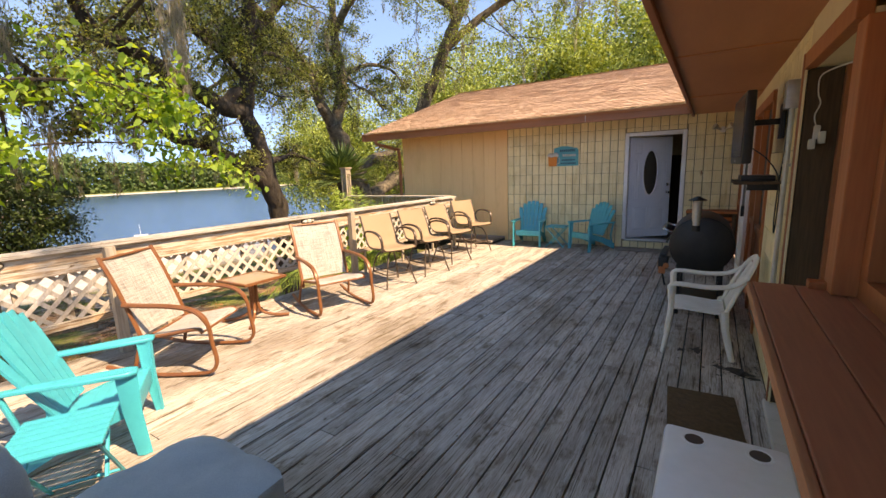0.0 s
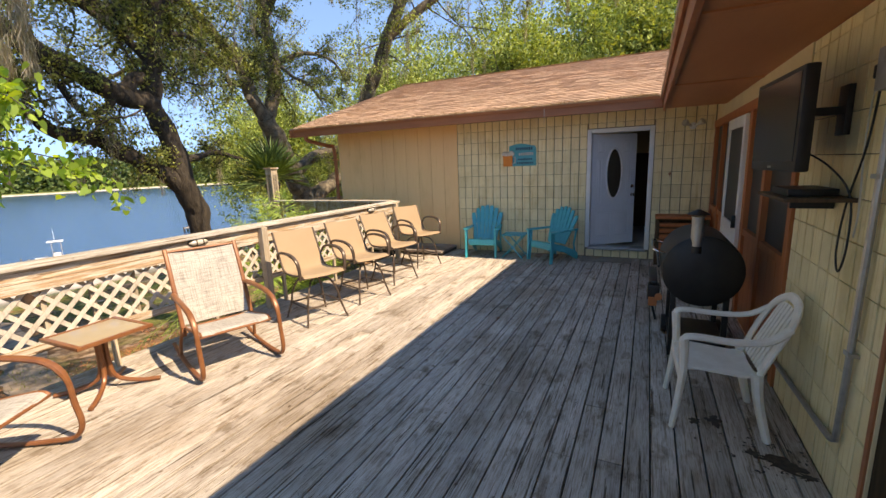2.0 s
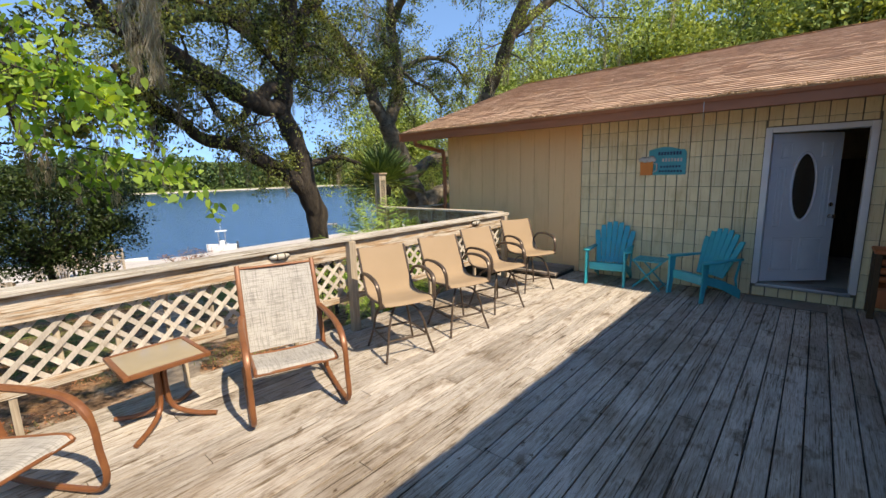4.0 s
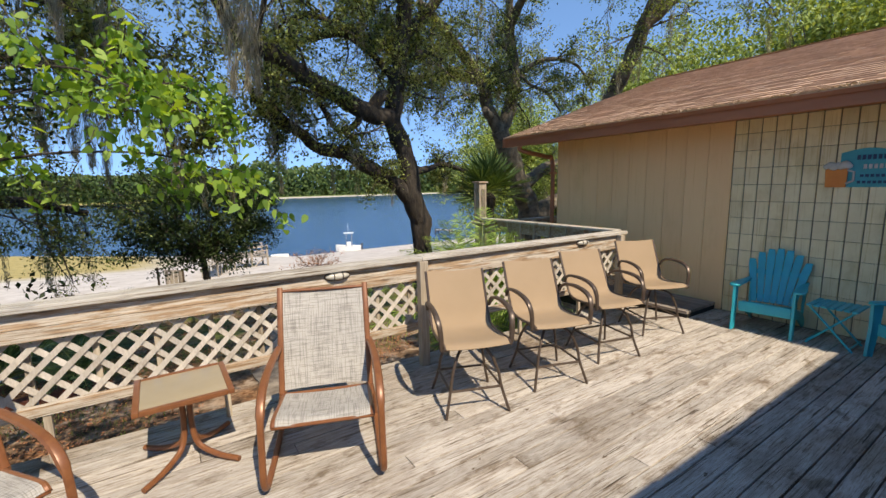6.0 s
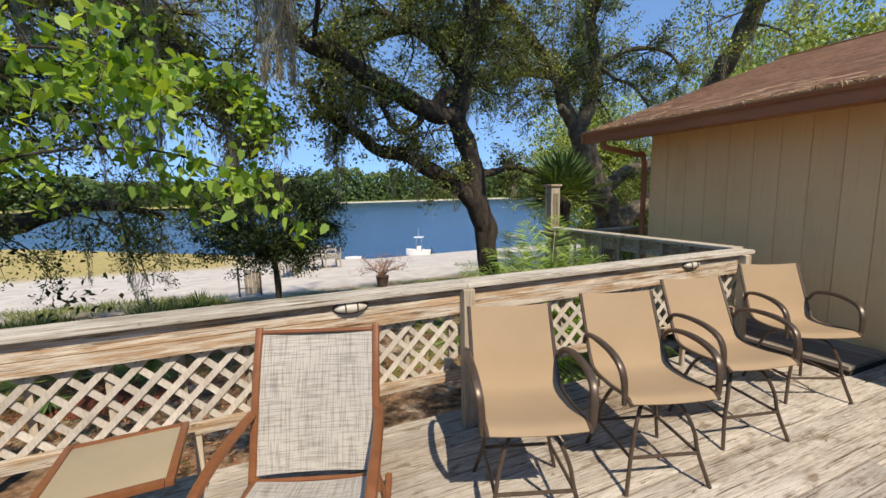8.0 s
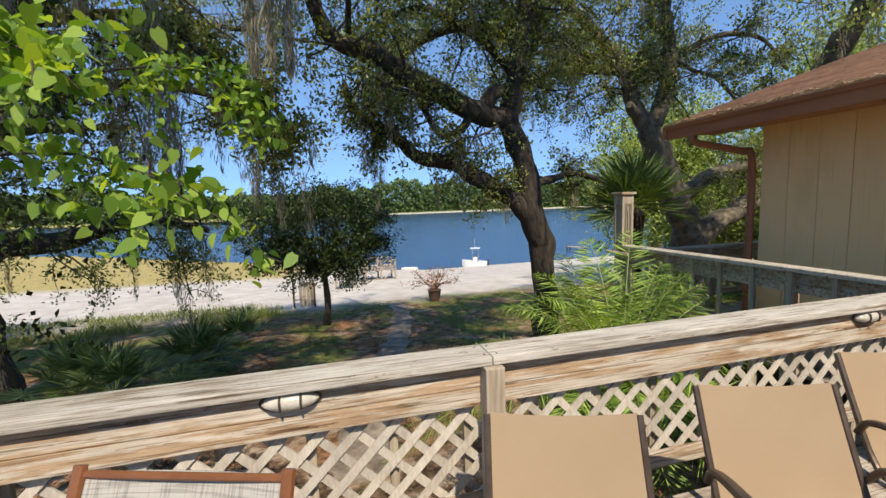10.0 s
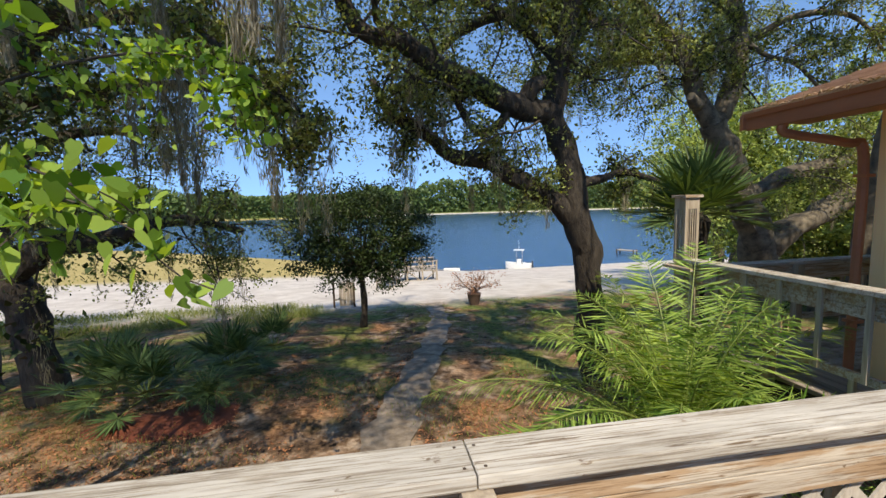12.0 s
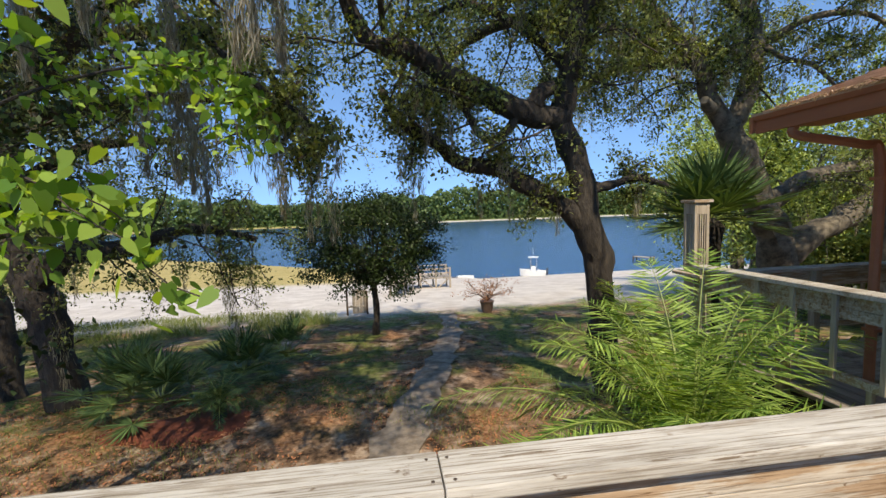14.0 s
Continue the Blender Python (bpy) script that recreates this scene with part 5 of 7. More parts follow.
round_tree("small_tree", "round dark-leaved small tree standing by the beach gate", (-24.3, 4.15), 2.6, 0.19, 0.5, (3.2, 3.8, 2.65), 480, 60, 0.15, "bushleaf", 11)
for k, (x, y, r, cz, rad, s) in enumerate((((-9.5), 33.0, 0.4, 8.0, (6.5, 6.0, 5.0), 0.2), (0.0, 31.0, 0.4, 8.5, (6.0, 5.5, 5.5), 0.2), (9.0, 30.0, 0.4, 9.5, (6.0, 5.5, 5.5), 0.2), (17.0, 27.0, 0.4, 10.0, (6.0, 5.5, 6.0), 0.2),
                                           (-20.0, 33.0, 0.4, 6.0, (6.5, 6.0, 6.5), 0.2), (-28.0, 27.0, 0.4, 3.5, (6.0, 6.0, 6.0), 0.2), (-36.0, 36.0, 0.4, 3.5, (8.0, 6.0, 7.0), 0.24), (-24.0, 44.0, 0.4, 7.0, (9.0, 6.0, 9.0), 0.28), (-5.0, 44.0, 0.4, 11.0, (9.0, 6.0, 8.0), 0.28), (-14.0, 26.0, 0.3, 1.8, (4.5, 4.0, 4.5), 0.19), (-20.0, 25.0, 0.3, 0.2, (4.5, 4.0, 4.0), 0.19))):
    round_tree("woodland_tree", "leafy tree of the wood behind the house, sunlight painted into its leaves", (x, y), 5.0, r, cz, rad, 420, 66, s * 1.22, "oakleaf_sun", 60 + k, bark="palebark", hollow=0.2)
for k, (x, y, cz, rad) in enumerate(((-27.0, -16.0, 0.5, (5.0, 6.0, 4.0)), (-21.0, -19.0, 3.0, (6.0, 6.0, 6.0)), (-13.0, -16.0, 3.5, (5.0, 5.0, 6.0)))):
    round_tree("woodland_tree", "shady tree at the edge of the yard", (x, y), 3.0, 0.35, cz, rad, 300, 60, 0.17, "oakleaf", 90 + k)


def far_woods():
    rng = np.random.RandomState(3)
    n = 80000
    y = rng.uniform(-520, 620, n)
    h = 9 + 6 * np.sin(y * 0.021) + 4 * np.sin(y * 0.083 + 1) + 2.5 * np.sin(y * 0.31)
    h = np.clip(h, 6, 22) + 17 + np.where(y > 90, 5, 0)
    f = rng.rand(n) ** 1.25
    c = np.stack([-462 - rng.rand(n) * 35 - 8 * (1 - f), y, WATER + 1.0 + f * h], 1)
    nrm = rng.normal(size=(n, 3)) + np.array((1.4, 0, 0.5))
    s = rng.uniform(2.0, 4.2, n)
    ob = new("far_woods", leaf_cloud("far_woods", c, unit(nrm), unit(rng.normal(size=(n, 3))), s, s * 0.8, M["farleaf"]))
    tagged(ob, "low green woods along the far shore of the lake", "woods", kind="stuff")


far_woods()


def broad_leaf_mesh(name, c, nrm, ax, length, width, mat):
    """Heart-shaped leaves with six corners."""
    n = len(c)
    ax = unit(ax)
    side = unit(np.cross(nrm, ax))
    up = np.cross(ax, side)
    ln, wd = (length * np.ones(n))[:, None], (width * np.ones(n))[:, None]
    v = np.empty((n, 8, 3))
    prof = ((-0.42, 0.0, 0.0), (-0.5, 0.26, 0.1), (-0.22, 0.5, 0.16), (0.16, 0.36, 0.1), (0.55, 0.0, -0.06), (0.16, -0.36, 0.1), (-0.22, -0.5, 0.16), (-0.5, -0.26, 0.1))
    for i, (a, b, u) in enumerate(prof):
        v[:, i] = c + ax * ln * a + side * wd * b + up * wd * u
    return raw_mesh(name, v.reshape(-1, 3), np.arange(n * 8), 8, mat)


def broadleaf_tree():
    """The light-green tree whose branches reach over the railing."""
    root = thing("broadleaf_tree", "light-green broad-leaved tree reaching over the railing", "tree")
    rng = np.random.RandomState(17)
    z0 = ground_z(-8.6, -0.6)
    bm = bmesh.new()
    knotty(bm, [(-8.6, -0.6, z0 - 0.2), (-8.5, -0.4, 0.0), (-8.2, 0.0, 2.0), (-7.9, 0.3, 4.2)], 0.14, 0.05, 10)
    part("trunk", bm, M["bark"], root)
    tips, lines = [], []
    arms = [((-8.3, 0.0, 1.4), (-7.2, 1.4, 2.1), (-6.3, 2.7, 2.2), (-5.75, 3.6, 1.95)), ((-8.2, 0.0, 1.9), (-7.1, 0.9, 2.7), (-6.2, 2.2, 2.9), (-5.7, 3.0, 2.6)),
            
            ((-8.4, -0.3, 1.0), (-7.2, 0.2, 1.8), (-6.2, 0.6, 2.1), (-5.6, 1.1, 2.1)), 
            ((-8.2, 0.0, 2.2), (-8.2, 1.6, 3.0), (-7.9, 3.0, 3.2), (-7.6, 4.0, 2.8)),
            ((-8.2, 0.0, 2.0), (-7.4, -0.8, 2.8), (-6.6, -1.4, 3.0), (-5.9, -1.8, 2.7))]
    for k, a in enumerate(arms):
        ln = smooth_line(a, 5)
        lines.append((ln, 0.022))
        for b in grow(ln, 20, 0.7, 0.0, 0.08, 0.2, 70 + k, lambda p: p.x < -5.15):
            lines.append((b, 0.007))
            tips += b[3::2]
    for k, (ln, r) in enumerate(lines[:]):
        if r > 0.01:
            bm = bmesh.new()
            tube(bm, ln, limb_radii(len(ln), r, 0.006), 6)
            part("limb", bm, M["bark"], root)
    bm = bmesh.new()
    for ln, r in lines:
        if r < 0.01:
            tube(bm, ln[::2], r * 0.6, 4, cap=False)
    tagged(part("twig_growth", bm, M["twig"], root), kind="stuff")
    # inner clumps take the dark leaf so the crown's shade is in the colour
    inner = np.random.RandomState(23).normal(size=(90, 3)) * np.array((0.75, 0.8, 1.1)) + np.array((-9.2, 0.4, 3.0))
    bm = bmesh.new()
    for q in inner[::6]:
        tube(bm, smooth_line([(-8.3, -0.1, 1.5), tuple(Vector((-8.4, 0.0, 2.0)).lerp(Vector(q), 0.5)), tuple(q)], 3), 0.008, 4, cap=False)
    tagged(part("twig_tangle", bm, M["twig"], root), kind="stuff")
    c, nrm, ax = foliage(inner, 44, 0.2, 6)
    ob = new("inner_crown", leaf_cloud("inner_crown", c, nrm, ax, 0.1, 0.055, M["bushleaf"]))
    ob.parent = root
    tagged(ob, "inner leaves, their shade painted in as near-black green", kind="stuff")
    c, nrm, ax = foliage(tips, 7, 0.10, 5)
    ok = c[:, 0] < -5.1
    c, nrm, ax = c[ok], nrm[ok], ax[ok]
    ax[:, 2] -= 0.5
    s = 0.10 * (0.6 + 0.7 * rng.rand(len(c)))
    ob = new("crown", broad_leaf_mesh("crown", c, nrm, ax, s, s * 0.66, M["broadleaf"]))
    ob.parent = root
    tagged(ob, kind="stuff")


broadleaf_tree()


def hanging_moss_near():
    root = thing("hanging_moss", "thick grey hanging moss trailing from high branches", "moss", kind="stuff")
    c, nrm, ax = moss_cloud([(-7.3, 3.95, 5.2), (-7.5, 4.1, 5.0), (-7.4, 3.8, 4.9), (-8.6, 2.0, 5.6), (-8.9, 1.2, 5.2), (-9.5, 2.4, 5.6), (-9.8, 0.6, 5.0), (-10.4, -0.6, 4.8), (-9.0, -0.5, 4.6), (-11.0, 1.9, 4.3), (-11.0, 2.1, 3.9), (-11.0, 1.7, 4.0), (-10.9, 1.3, 4.4)], 8, (1.5, 2.2), 330, 0.09)
    rng = np.random.RandomState(2)
    ob = new("strands", leaf_cloud("strands", c, nrm, ax, rng.uniform(0.12, 0.3, len(c)), 0.010, M["moss"]))
    ob.parent = root
    tagged(ob, kind="stuff")
    bm = bmesh.new()
    tube(bm, smooth_line([(-12.0, 5.0, 5.2), (-9.6, 4.8, 5.5), (-7.6, 4.1, 5.1), (-6.8, 3.6, 5.0)], 5), limb_radii(16, 0.06, 0.015), 6)
    tube(bm, smooth_line([(-13.0, -1.0, 5.5), (-10.4, -0.2, 5.3), (-9.0, 1.2, 5.4), (-8.4, 2.4, 5.6)], 5), limb_radii(16, 0.06, 0.015), 6)
    part("branch", bm, M["twig"], root)


hanging_moss_near()


# ---- palms ----
def frond(root, base, heading, length, rise, droop, leaflets, leaf_len, mat, rng, width=0.016):
    d = Vector((math.cos(heading), math.sin(heading), 0))
    pts = []
    for i in range(13):
        t = i / 12
        pts.append(Vector(base) + d * length * (t * math.cos(rise) + 0.10 * droop * t * t) + Vector((0, 0, length * (math.sin(rise) * t - droop * t ** 2.2))))
    bm = bmesh.new()
    tube(bm, pts, limb_radii(13, 0.012, 0.002), 5)
    stem = part("frond", bm, M["rachis"], root)
    c, nrm, ax, ln = [], [], [], []
    for k in range(leaflets):
        t = 0.13 + 0.87 * (k + 0.5) / leaflets
        f = t * 12
        i = min(int(f), 11)
        q = pts[i].lerp(pts[i + 1], f - i)
        tan = (pts[i + 1] - pts[i]).normalized()
        side = tan.cross(Vector((0, 0, 1))).normalized()
        up = side.cross(tan)
        for s in (-1, 1):
            a = (side * s * 0.9 + tan * (0.38 + 0.35 * t) + up * rng.uniform(-0.35, 0.3) - Vector((0, 0, rng.uniform(0.1, 0.5))) + Vector(rng.normal(size=3)) * 0.09).normalized()
            ll = leaf_len * (math.sin(math.pi * min(1, 0.18 + 0.8 * t)) ** 0.6) * rng.uniform(0.85, 1.1)
            mid = q + a * ll * 0.5 - Vector((0, 0, 0.04 * ll))
            c.append(tuple(mid))
            ax.append(tuple(a))
            nrm.append(tuple(up + side * s * -0.4))
            ln.append(ll)
    ob = new("leaflet_fringe", leaf_cloud("leaflet_fringe", np.array(c), np.array(nrm), np.array(ax), np.array(ln), width, mat))
    ob.parent = stem
    tagged(ob, kind="stuff")


def feather_palm(at, n, length, seed, mat="palm", leaf_len=0.36, leaflets=46, label="", name="date_palm"):
    rng = np.random.RandomState(seed)
    root = thing(name, label or "lush date palm with long arching fronds beside the deck", "palm")
    x, y, z = at
    z0 = ground_z(x, y)
    prof = []
    zz = z0 - 0.1
    while zz < z + 0.05:
        prof += [(0.13, zz), (0.15, zz + 0.06)]
        zz += 0.1
    bm = lathe(prof, 12, Matrix.Translation((x, y, 0)))
    part("trunk", bm, M["bark"], root)
    for k in range(n):
        f = (k + 0.5) / n
        rise = radians(82 - 74 * f + rng.uniform(-6, 6))
        heading = k * 2.39996 + rng.uniform(-0.2, 0.2)
        near = 1.0 - 0.42 * max(0.0, math.cos(heading))  # fronds on the deck's side are kept short of the railing
        frond(root, (x, y, z), heading, length * near * rng.uniform(0.82, 1.1), rise, 0.32 + 0.3 * f, leaflets, leaf_len, M[mat], rng)
    return root


feather_palm((-6.9, 7.35, -0.35), 50, 2.7, 4, leaflets=66, leaf_len=0.38)
feather_palm((-14.2, 0.75, -2.5), 22, 1.25, 9, "fan", 0.26, 34, "low dark cycad in red mulch", "cycad")


def fan_palm(at, n, blade, seed, label, trunk=True, stem=0.7, category="palm"):
    rng = np.random.RandomState(seed)
    root = thing("fan_palm", label, category)
    x, y, z = at
    z0 = ground_z(x, y)
    if trunk:
        part("trunk", lathe([(0.16, z0 - 0.1), (0.15, z0 + 1), (0.17, z - 0.4), (0.22, z - 0.1), (0.1, z + 0.05)], 12, Matrix.Translation((x, y, 0))), M["bark"], root)
    for k in range(n):
        a = k * 2.39996
        e = radians(80 - 95 * (k + 0.5) / n)
        d = Vector((math.cos(a) * math.cos(e), math.sin(a) * math.cos(e), math.sin(e)))
        hub = Vector((x, y, z)) + d * stem * rng.uniform(0.8, 1.2)
        bm = bmesh.new()
        tube(bm, [(x, y, z), tuple(Vector((x, y, z)).lerp(hub, 0.5) + Vector((0, 0, 0.05))), tuple(hub)], [0.014, 0.011, 0.008], 5)
        st = part("frond", bm, M["rachis"], root)
        side = d.cross(Vector((0, 0, 1))).normalized()
        up = side.cross(d)
        c, nrm, ax, ln = [], [], [], []
        for j in range(30):
            b = radians(-125 + 250 * j / 29)
            v = (d * math.cos(b) + side * math.sin(b) + up * 0.22 * abs(math.sin(b)) - Vector((0, 0, 0.12)) + Vector(rng.normal(size=3)) * 0.04).normalized()
            ll = blade * (0.75 + 0.25 * math.cos(b)) * rng.uniform(0.85, 1.1)
            c.append(tuple(hub + v * ll * 0.5))
            ax.append(tuple(v))
            nrm.append(tuple(up + Vector(rng.normal(size=3)) * 0.2))
            ln.append(ll)
        ob = new("fan_leaf", leaf_cloud("fan_leaf", np.array(c), np.array(nrm), np.array(ax), np.array(ln), 0.045 * blade / 0.6, M["fan"]))
        ob.parent = st
        tagged(ob, kind="stuff")
    return root


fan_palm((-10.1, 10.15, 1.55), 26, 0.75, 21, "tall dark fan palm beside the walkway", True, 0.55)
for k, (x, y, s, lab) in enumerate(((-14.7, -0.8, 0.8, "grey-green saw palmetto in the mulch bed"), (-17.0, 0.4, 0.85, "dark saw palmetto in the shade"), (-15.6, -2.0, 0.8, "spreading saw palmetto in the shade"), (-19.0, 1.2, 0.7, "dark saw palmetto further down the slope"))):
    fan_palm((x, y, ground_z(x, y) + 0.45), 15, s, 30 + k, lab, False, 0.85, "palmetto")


def mulch_bed():
    bm = bmesh.new()
    rng = random.Random(4)
    ctr = bm.verts.new((-14.0, 0.0, ground_z(-14, 0) + 0.12))
    ring = []
    for k in range(28):
        a = 2 * math.pi * k / 28
        r = 1 + 0.15 * math.sin(3 * a) + rng.uniform(-0.06, 0.06)
        x, y = -14.0 + 1.1 * r * math.cos(a), 0.0 + 1.7 * r * math.sin(a)
        ring.append(bm.verts.new((x, y, ground_z(x, y) - 0.03)))
    mid = [bm.verts.new((ctr.co + (v.co - ctr.co) * 0.7) * 1.0) for v in ring]
    for v in mid:
        v.co.z = ground_z(v.co.x, v.co.y) + 0.09 + rng.uniform(-0.02, 0.02)
    for k in range(28):
        j = (k + 1) % 28
        bm.faces.new((ctr, mid[k], mid[j]))
        bm.faces.new((mid[k], ring[k], ring[j], mid[j]))
    bmesh.ops.recalc_face_normals(bm, faces=bm.faces)
    tagged(part("mulch_bed", bm, M["mulch"]), "mound of red wood mulch round the palms", "flower bed", kind="stuff")


mulch_bed()


def scatter(name, label, n, region, size, mat, seed, upright=True, patch=0.0, width=0.12):
    rng = np.random.RandomState(seed)
    x0, x1, y0, y1 = region
    x, y = rng.uniform(x0, x1, n), rng.uniform(y0, y1, n)
    ok = np.array([noise.noise(Vector((a * 0.35, b * 0.35, 5.0))) > patch for a, b in zip(x, y)])
    x, y = x[ok], y[ok]
    z = np.array([ground_z(a, b) for a, b in zip(x, y)])
    s = size * rng.uniform(0.5, 1.3, len(x))
    ax = rng.normal(size=(len(x), 3)) * 0.45
    if upright:
        ax[:, 2] = 1.0
        c = np.stack([x, y, z + s * 0.42], 1)
        nrm = rng.normal(size=(len(x), 3))
    else:
        ax[:, 2] *= 0.3
        c = np.stack([x, y, z + 0.03], 1)
        nrm = rng.normal(size=(len(x), 3)) * 0.4 + np.array((0, 0, 1))
    ob = new(name, leaf_cloud(name, c, unit(nrm), unit(ax), s, s * width, mat))
    tagged(ob, label, "grass" if upright else "leaf litter", kind="stuff")


scatter("grass", "thin tufts of grass on the shady slope", 60000, (-31, -9.5, -16, 16), 0.15, M["grass"], 1, True, 0.05, 0.07)
scatter("tall_grass", "taller weeds along the edge of the sand", 9000, (-34, -27, -18, 1.5), 0.55, M["grass"], 2, True, -0.2, 0.05)
scatter("leaf_litter", "rusty fallen leaves on the bare ground", 34000, (-20, -7, -12, 9), 0.075, M["twig_red"], 3, False, -0.15, 0.45)

# ---- seats and tables on the deck ----
def mirror(line):
    return [(x, -y, z) for x, y, z in line]


def bar_stool():
    """Swivel balcony stool with a sling seat; front is local +x."""
    root = thing("bar_stool", "tan sling swivel bar stool with a dark bronze frame", "bar stool", group="bar stools along the railing")
    prof = smooth_line([(0.29, 0, 0.585), (0.22, 0, 0.61), (0.02, 0, 0.59), (-0.17, 0, 0.595), (-0.25, 0, 0.66), (-0.33, 0, 0.82), (-0.44, 0, 1.06)], 5)
    rows = [[(q.x, y, q.z - 0.012 * (1 - (y / 0.26) ** 2)) for y in np.linspace(-0.26, 0.26, 7)] for q in prof]
    part("sling", sheet(rows, 0.006), M["tan"], root, "taut tan fabric sling")
    for s in (-1, 1):
        bm = bmesh.new()
        tube(bm, [(q.x, s * 0.268, q.z - 0.006) for q in prof], 0.013, 8)
        part("side_frame", bm, M["bronze"], root)
        arm = smooth_line([(-0.30, s * 0.288, 0.74), (-0.24, s * 0.30, 0.815), (-0.10, s * 0.31, 0.845), (0.08, s * 0.31, 0.84), (0.20, s * 0.305, 0.80), (0.245, s * 0.295, 0.72), (0.25, s * 0.288, 0.60), (0.24, s * 0.285, 0.56)], 5)
        bm = bmesh.new()
        tube(bm, arm, [0.016 + 0.009 * math.sin(math.pi * i / (len(arm) - 1)) for i in range(len(arm))], 8, 0.75)
        part("arm", bm, M["bronze"], root)
    for x in (-0.16, 0.2):
        bm = bmesh.new()
        tube(bm, [(x, -0.265, 0.572), (x, -0.2, 0.555), (x, 0.2, 0.555), (x, 0.265, 0.572)], 0.010, 8)
        part("cross_bar", bm, M["bronze"], root)
    part("swivel", lathe([(0.10, 0.515), (0.12, 0.52), (0.12, 0.53), (0.05, 0.534), (0.05, 0.548), (0.13, 0.55), (0.13, 0.556)], 20), M["bronze"], root)
    for sx in (-1, 1):
        for sy in (-1, 1):
            bm = bmesh.new()
            tube(bm, smooth_line([(sx * 0.06, sy * 0.05, 0.515), (sx * 0.15, sy * 0.13, 0.48), (sx * 0.20, sy * 0.19, 0.34), (sx * 0.215, sy * 0.215, 0.20), (sx * 0.27, sy * 0.265, 0.0)], 5), 0.0125, 8)
            part("leg", bm, M["bronze"], root)
    ring = [(0.215, 0.215, 0.2), (-0.215, 0.215, 0.2), (-0.215, -0.215, 0.2), (0.215, -0.215, 0.2)]
    for a, b in zip(ring, ring[1:] + ring[:1]):
        bm = bmesh.new()
        tube(bm, [a, b], 0.011, 8)
        part("foot_rest", bm, M["bronze"], root)
    return root


stool = bar_stool()
stool.matrix_world = pose(-3.97, 4.94, 0, 0, 0, -20)
for x, y, a in ((-3.91, 5.83, -18), (-3.98, 6.76, -14), (-4.1, 7.88, -26)):
    copy_thing(stool, pose(x, y, 0, 0, 0, a))


def rocking_chair():
    """Sling rocking chair on bent tube rockers; front is local +x."""
    root = thing("rocking_chair", "brown metal rocking chair with a grey woven sling", "rocking chair", group="rocking chairs on the deck")
    seat = smooth_line([(0.34, 0, 0.40), (0.28, 0, 0.425), (0.05, 0, 0.39), (-0.18, 0, 0.355)], 5)
    back = smooth_line([(-0.20, 0, 0.37), (-0.28, 0, 0.62), (-0.37, 0, 0.88), (-0.45, 0, 1.06)], 5)
    for name, prof, w in (("seat", seat, 0.29), ("backrest", back, 0.302)):
        rows = [[(q.x - (0.02 * (1 - (y / w) ** 2) if name == "backrest" else 0), y, q.z - (0.015 * (1 - (y / w) ** 2) if name == "seat" else 0)) for y in np.linspace(-w, w, 7)] for q in prof]
        part(name, sheet(rows, 0.006, uv=True), M["weave"], root, "grey and cream crosshatched sling")
    for s in (-1, 1):
        bm = bmesh.new()
        tube(bm, [(q.x, s * 0.318, q.z) for q in smooth_line([(-0.17, 0, 0.27), (-0.20, 0, 0.37), (-0.28, 0, 0.62), (-0.37, 0, 0.88), (-0.455, 0, 1.08)], 5)], 0.021, 8, 0.7)
        part("back_post", bm, M["copper"], root)
        bm = bmesh.new()
        tube(bm, [(q.x, s * 0.302, q.z - 0.01) for q in seat] + [(-0.22, s * 0.302, 0.35)], 0.016, 8)
        part("seat_rail", bm, M["copper"], root)
        hoop = smooth_line([(-0.30, s * 0.33, 0.66), (-0.12, s * 0.345, 0.655), (0.12, s * 0.352, 0.645), (0.32, s * 0.352, 0.60), (0.42, s * 0.352, 0.48), (0.44, s * 0.352, 0.30), (0.46, s * 0.352, 0.14), (0.40, s * 0.352, 0.045), (0.24, s * 0.352, 0.026), (0.0, s * 0.352, 0.024), (-0.26, s * 0.352, 0.045), (-0.52, s * 0.352, 0.11)], 4)
        bm = bmesh.new()
        tube(bm, hoop, [0.021 + (0.006 if i < 16 else 0.0) for i in range(len(hoop))], 8, 0.8)
        part("rocker", bm, M["copper"], root)
        bm = bmesh.new()
        tube(bm, smooth_line([(-0.19, s * 0.322, 0.36), (-0.24, s * 0.345, 0.2), (-0.28, s * 0.352, 0.05)], 4), 0.016, 8)
        part("rear_leg", bm, M["copper"], root)
    for x, z in ((0.33, 0.385), (-0.2, 0.34), (-0.45, 1.055)):
        bm = bmesh.new()
        tube(bm, [(x, -0.31, z), (x, 0.31, z)], 0.012, 8)
        part("cross_bar", bm, M["copper"], root)
    return root


rocker = rocking_chair()
rocker.matrix_world = pose(-4.0, 3.72, 0, 0, 0, -20)
copy_thing(rocker, pose(-3.98, 1.86, 0, 0, 0, 31))


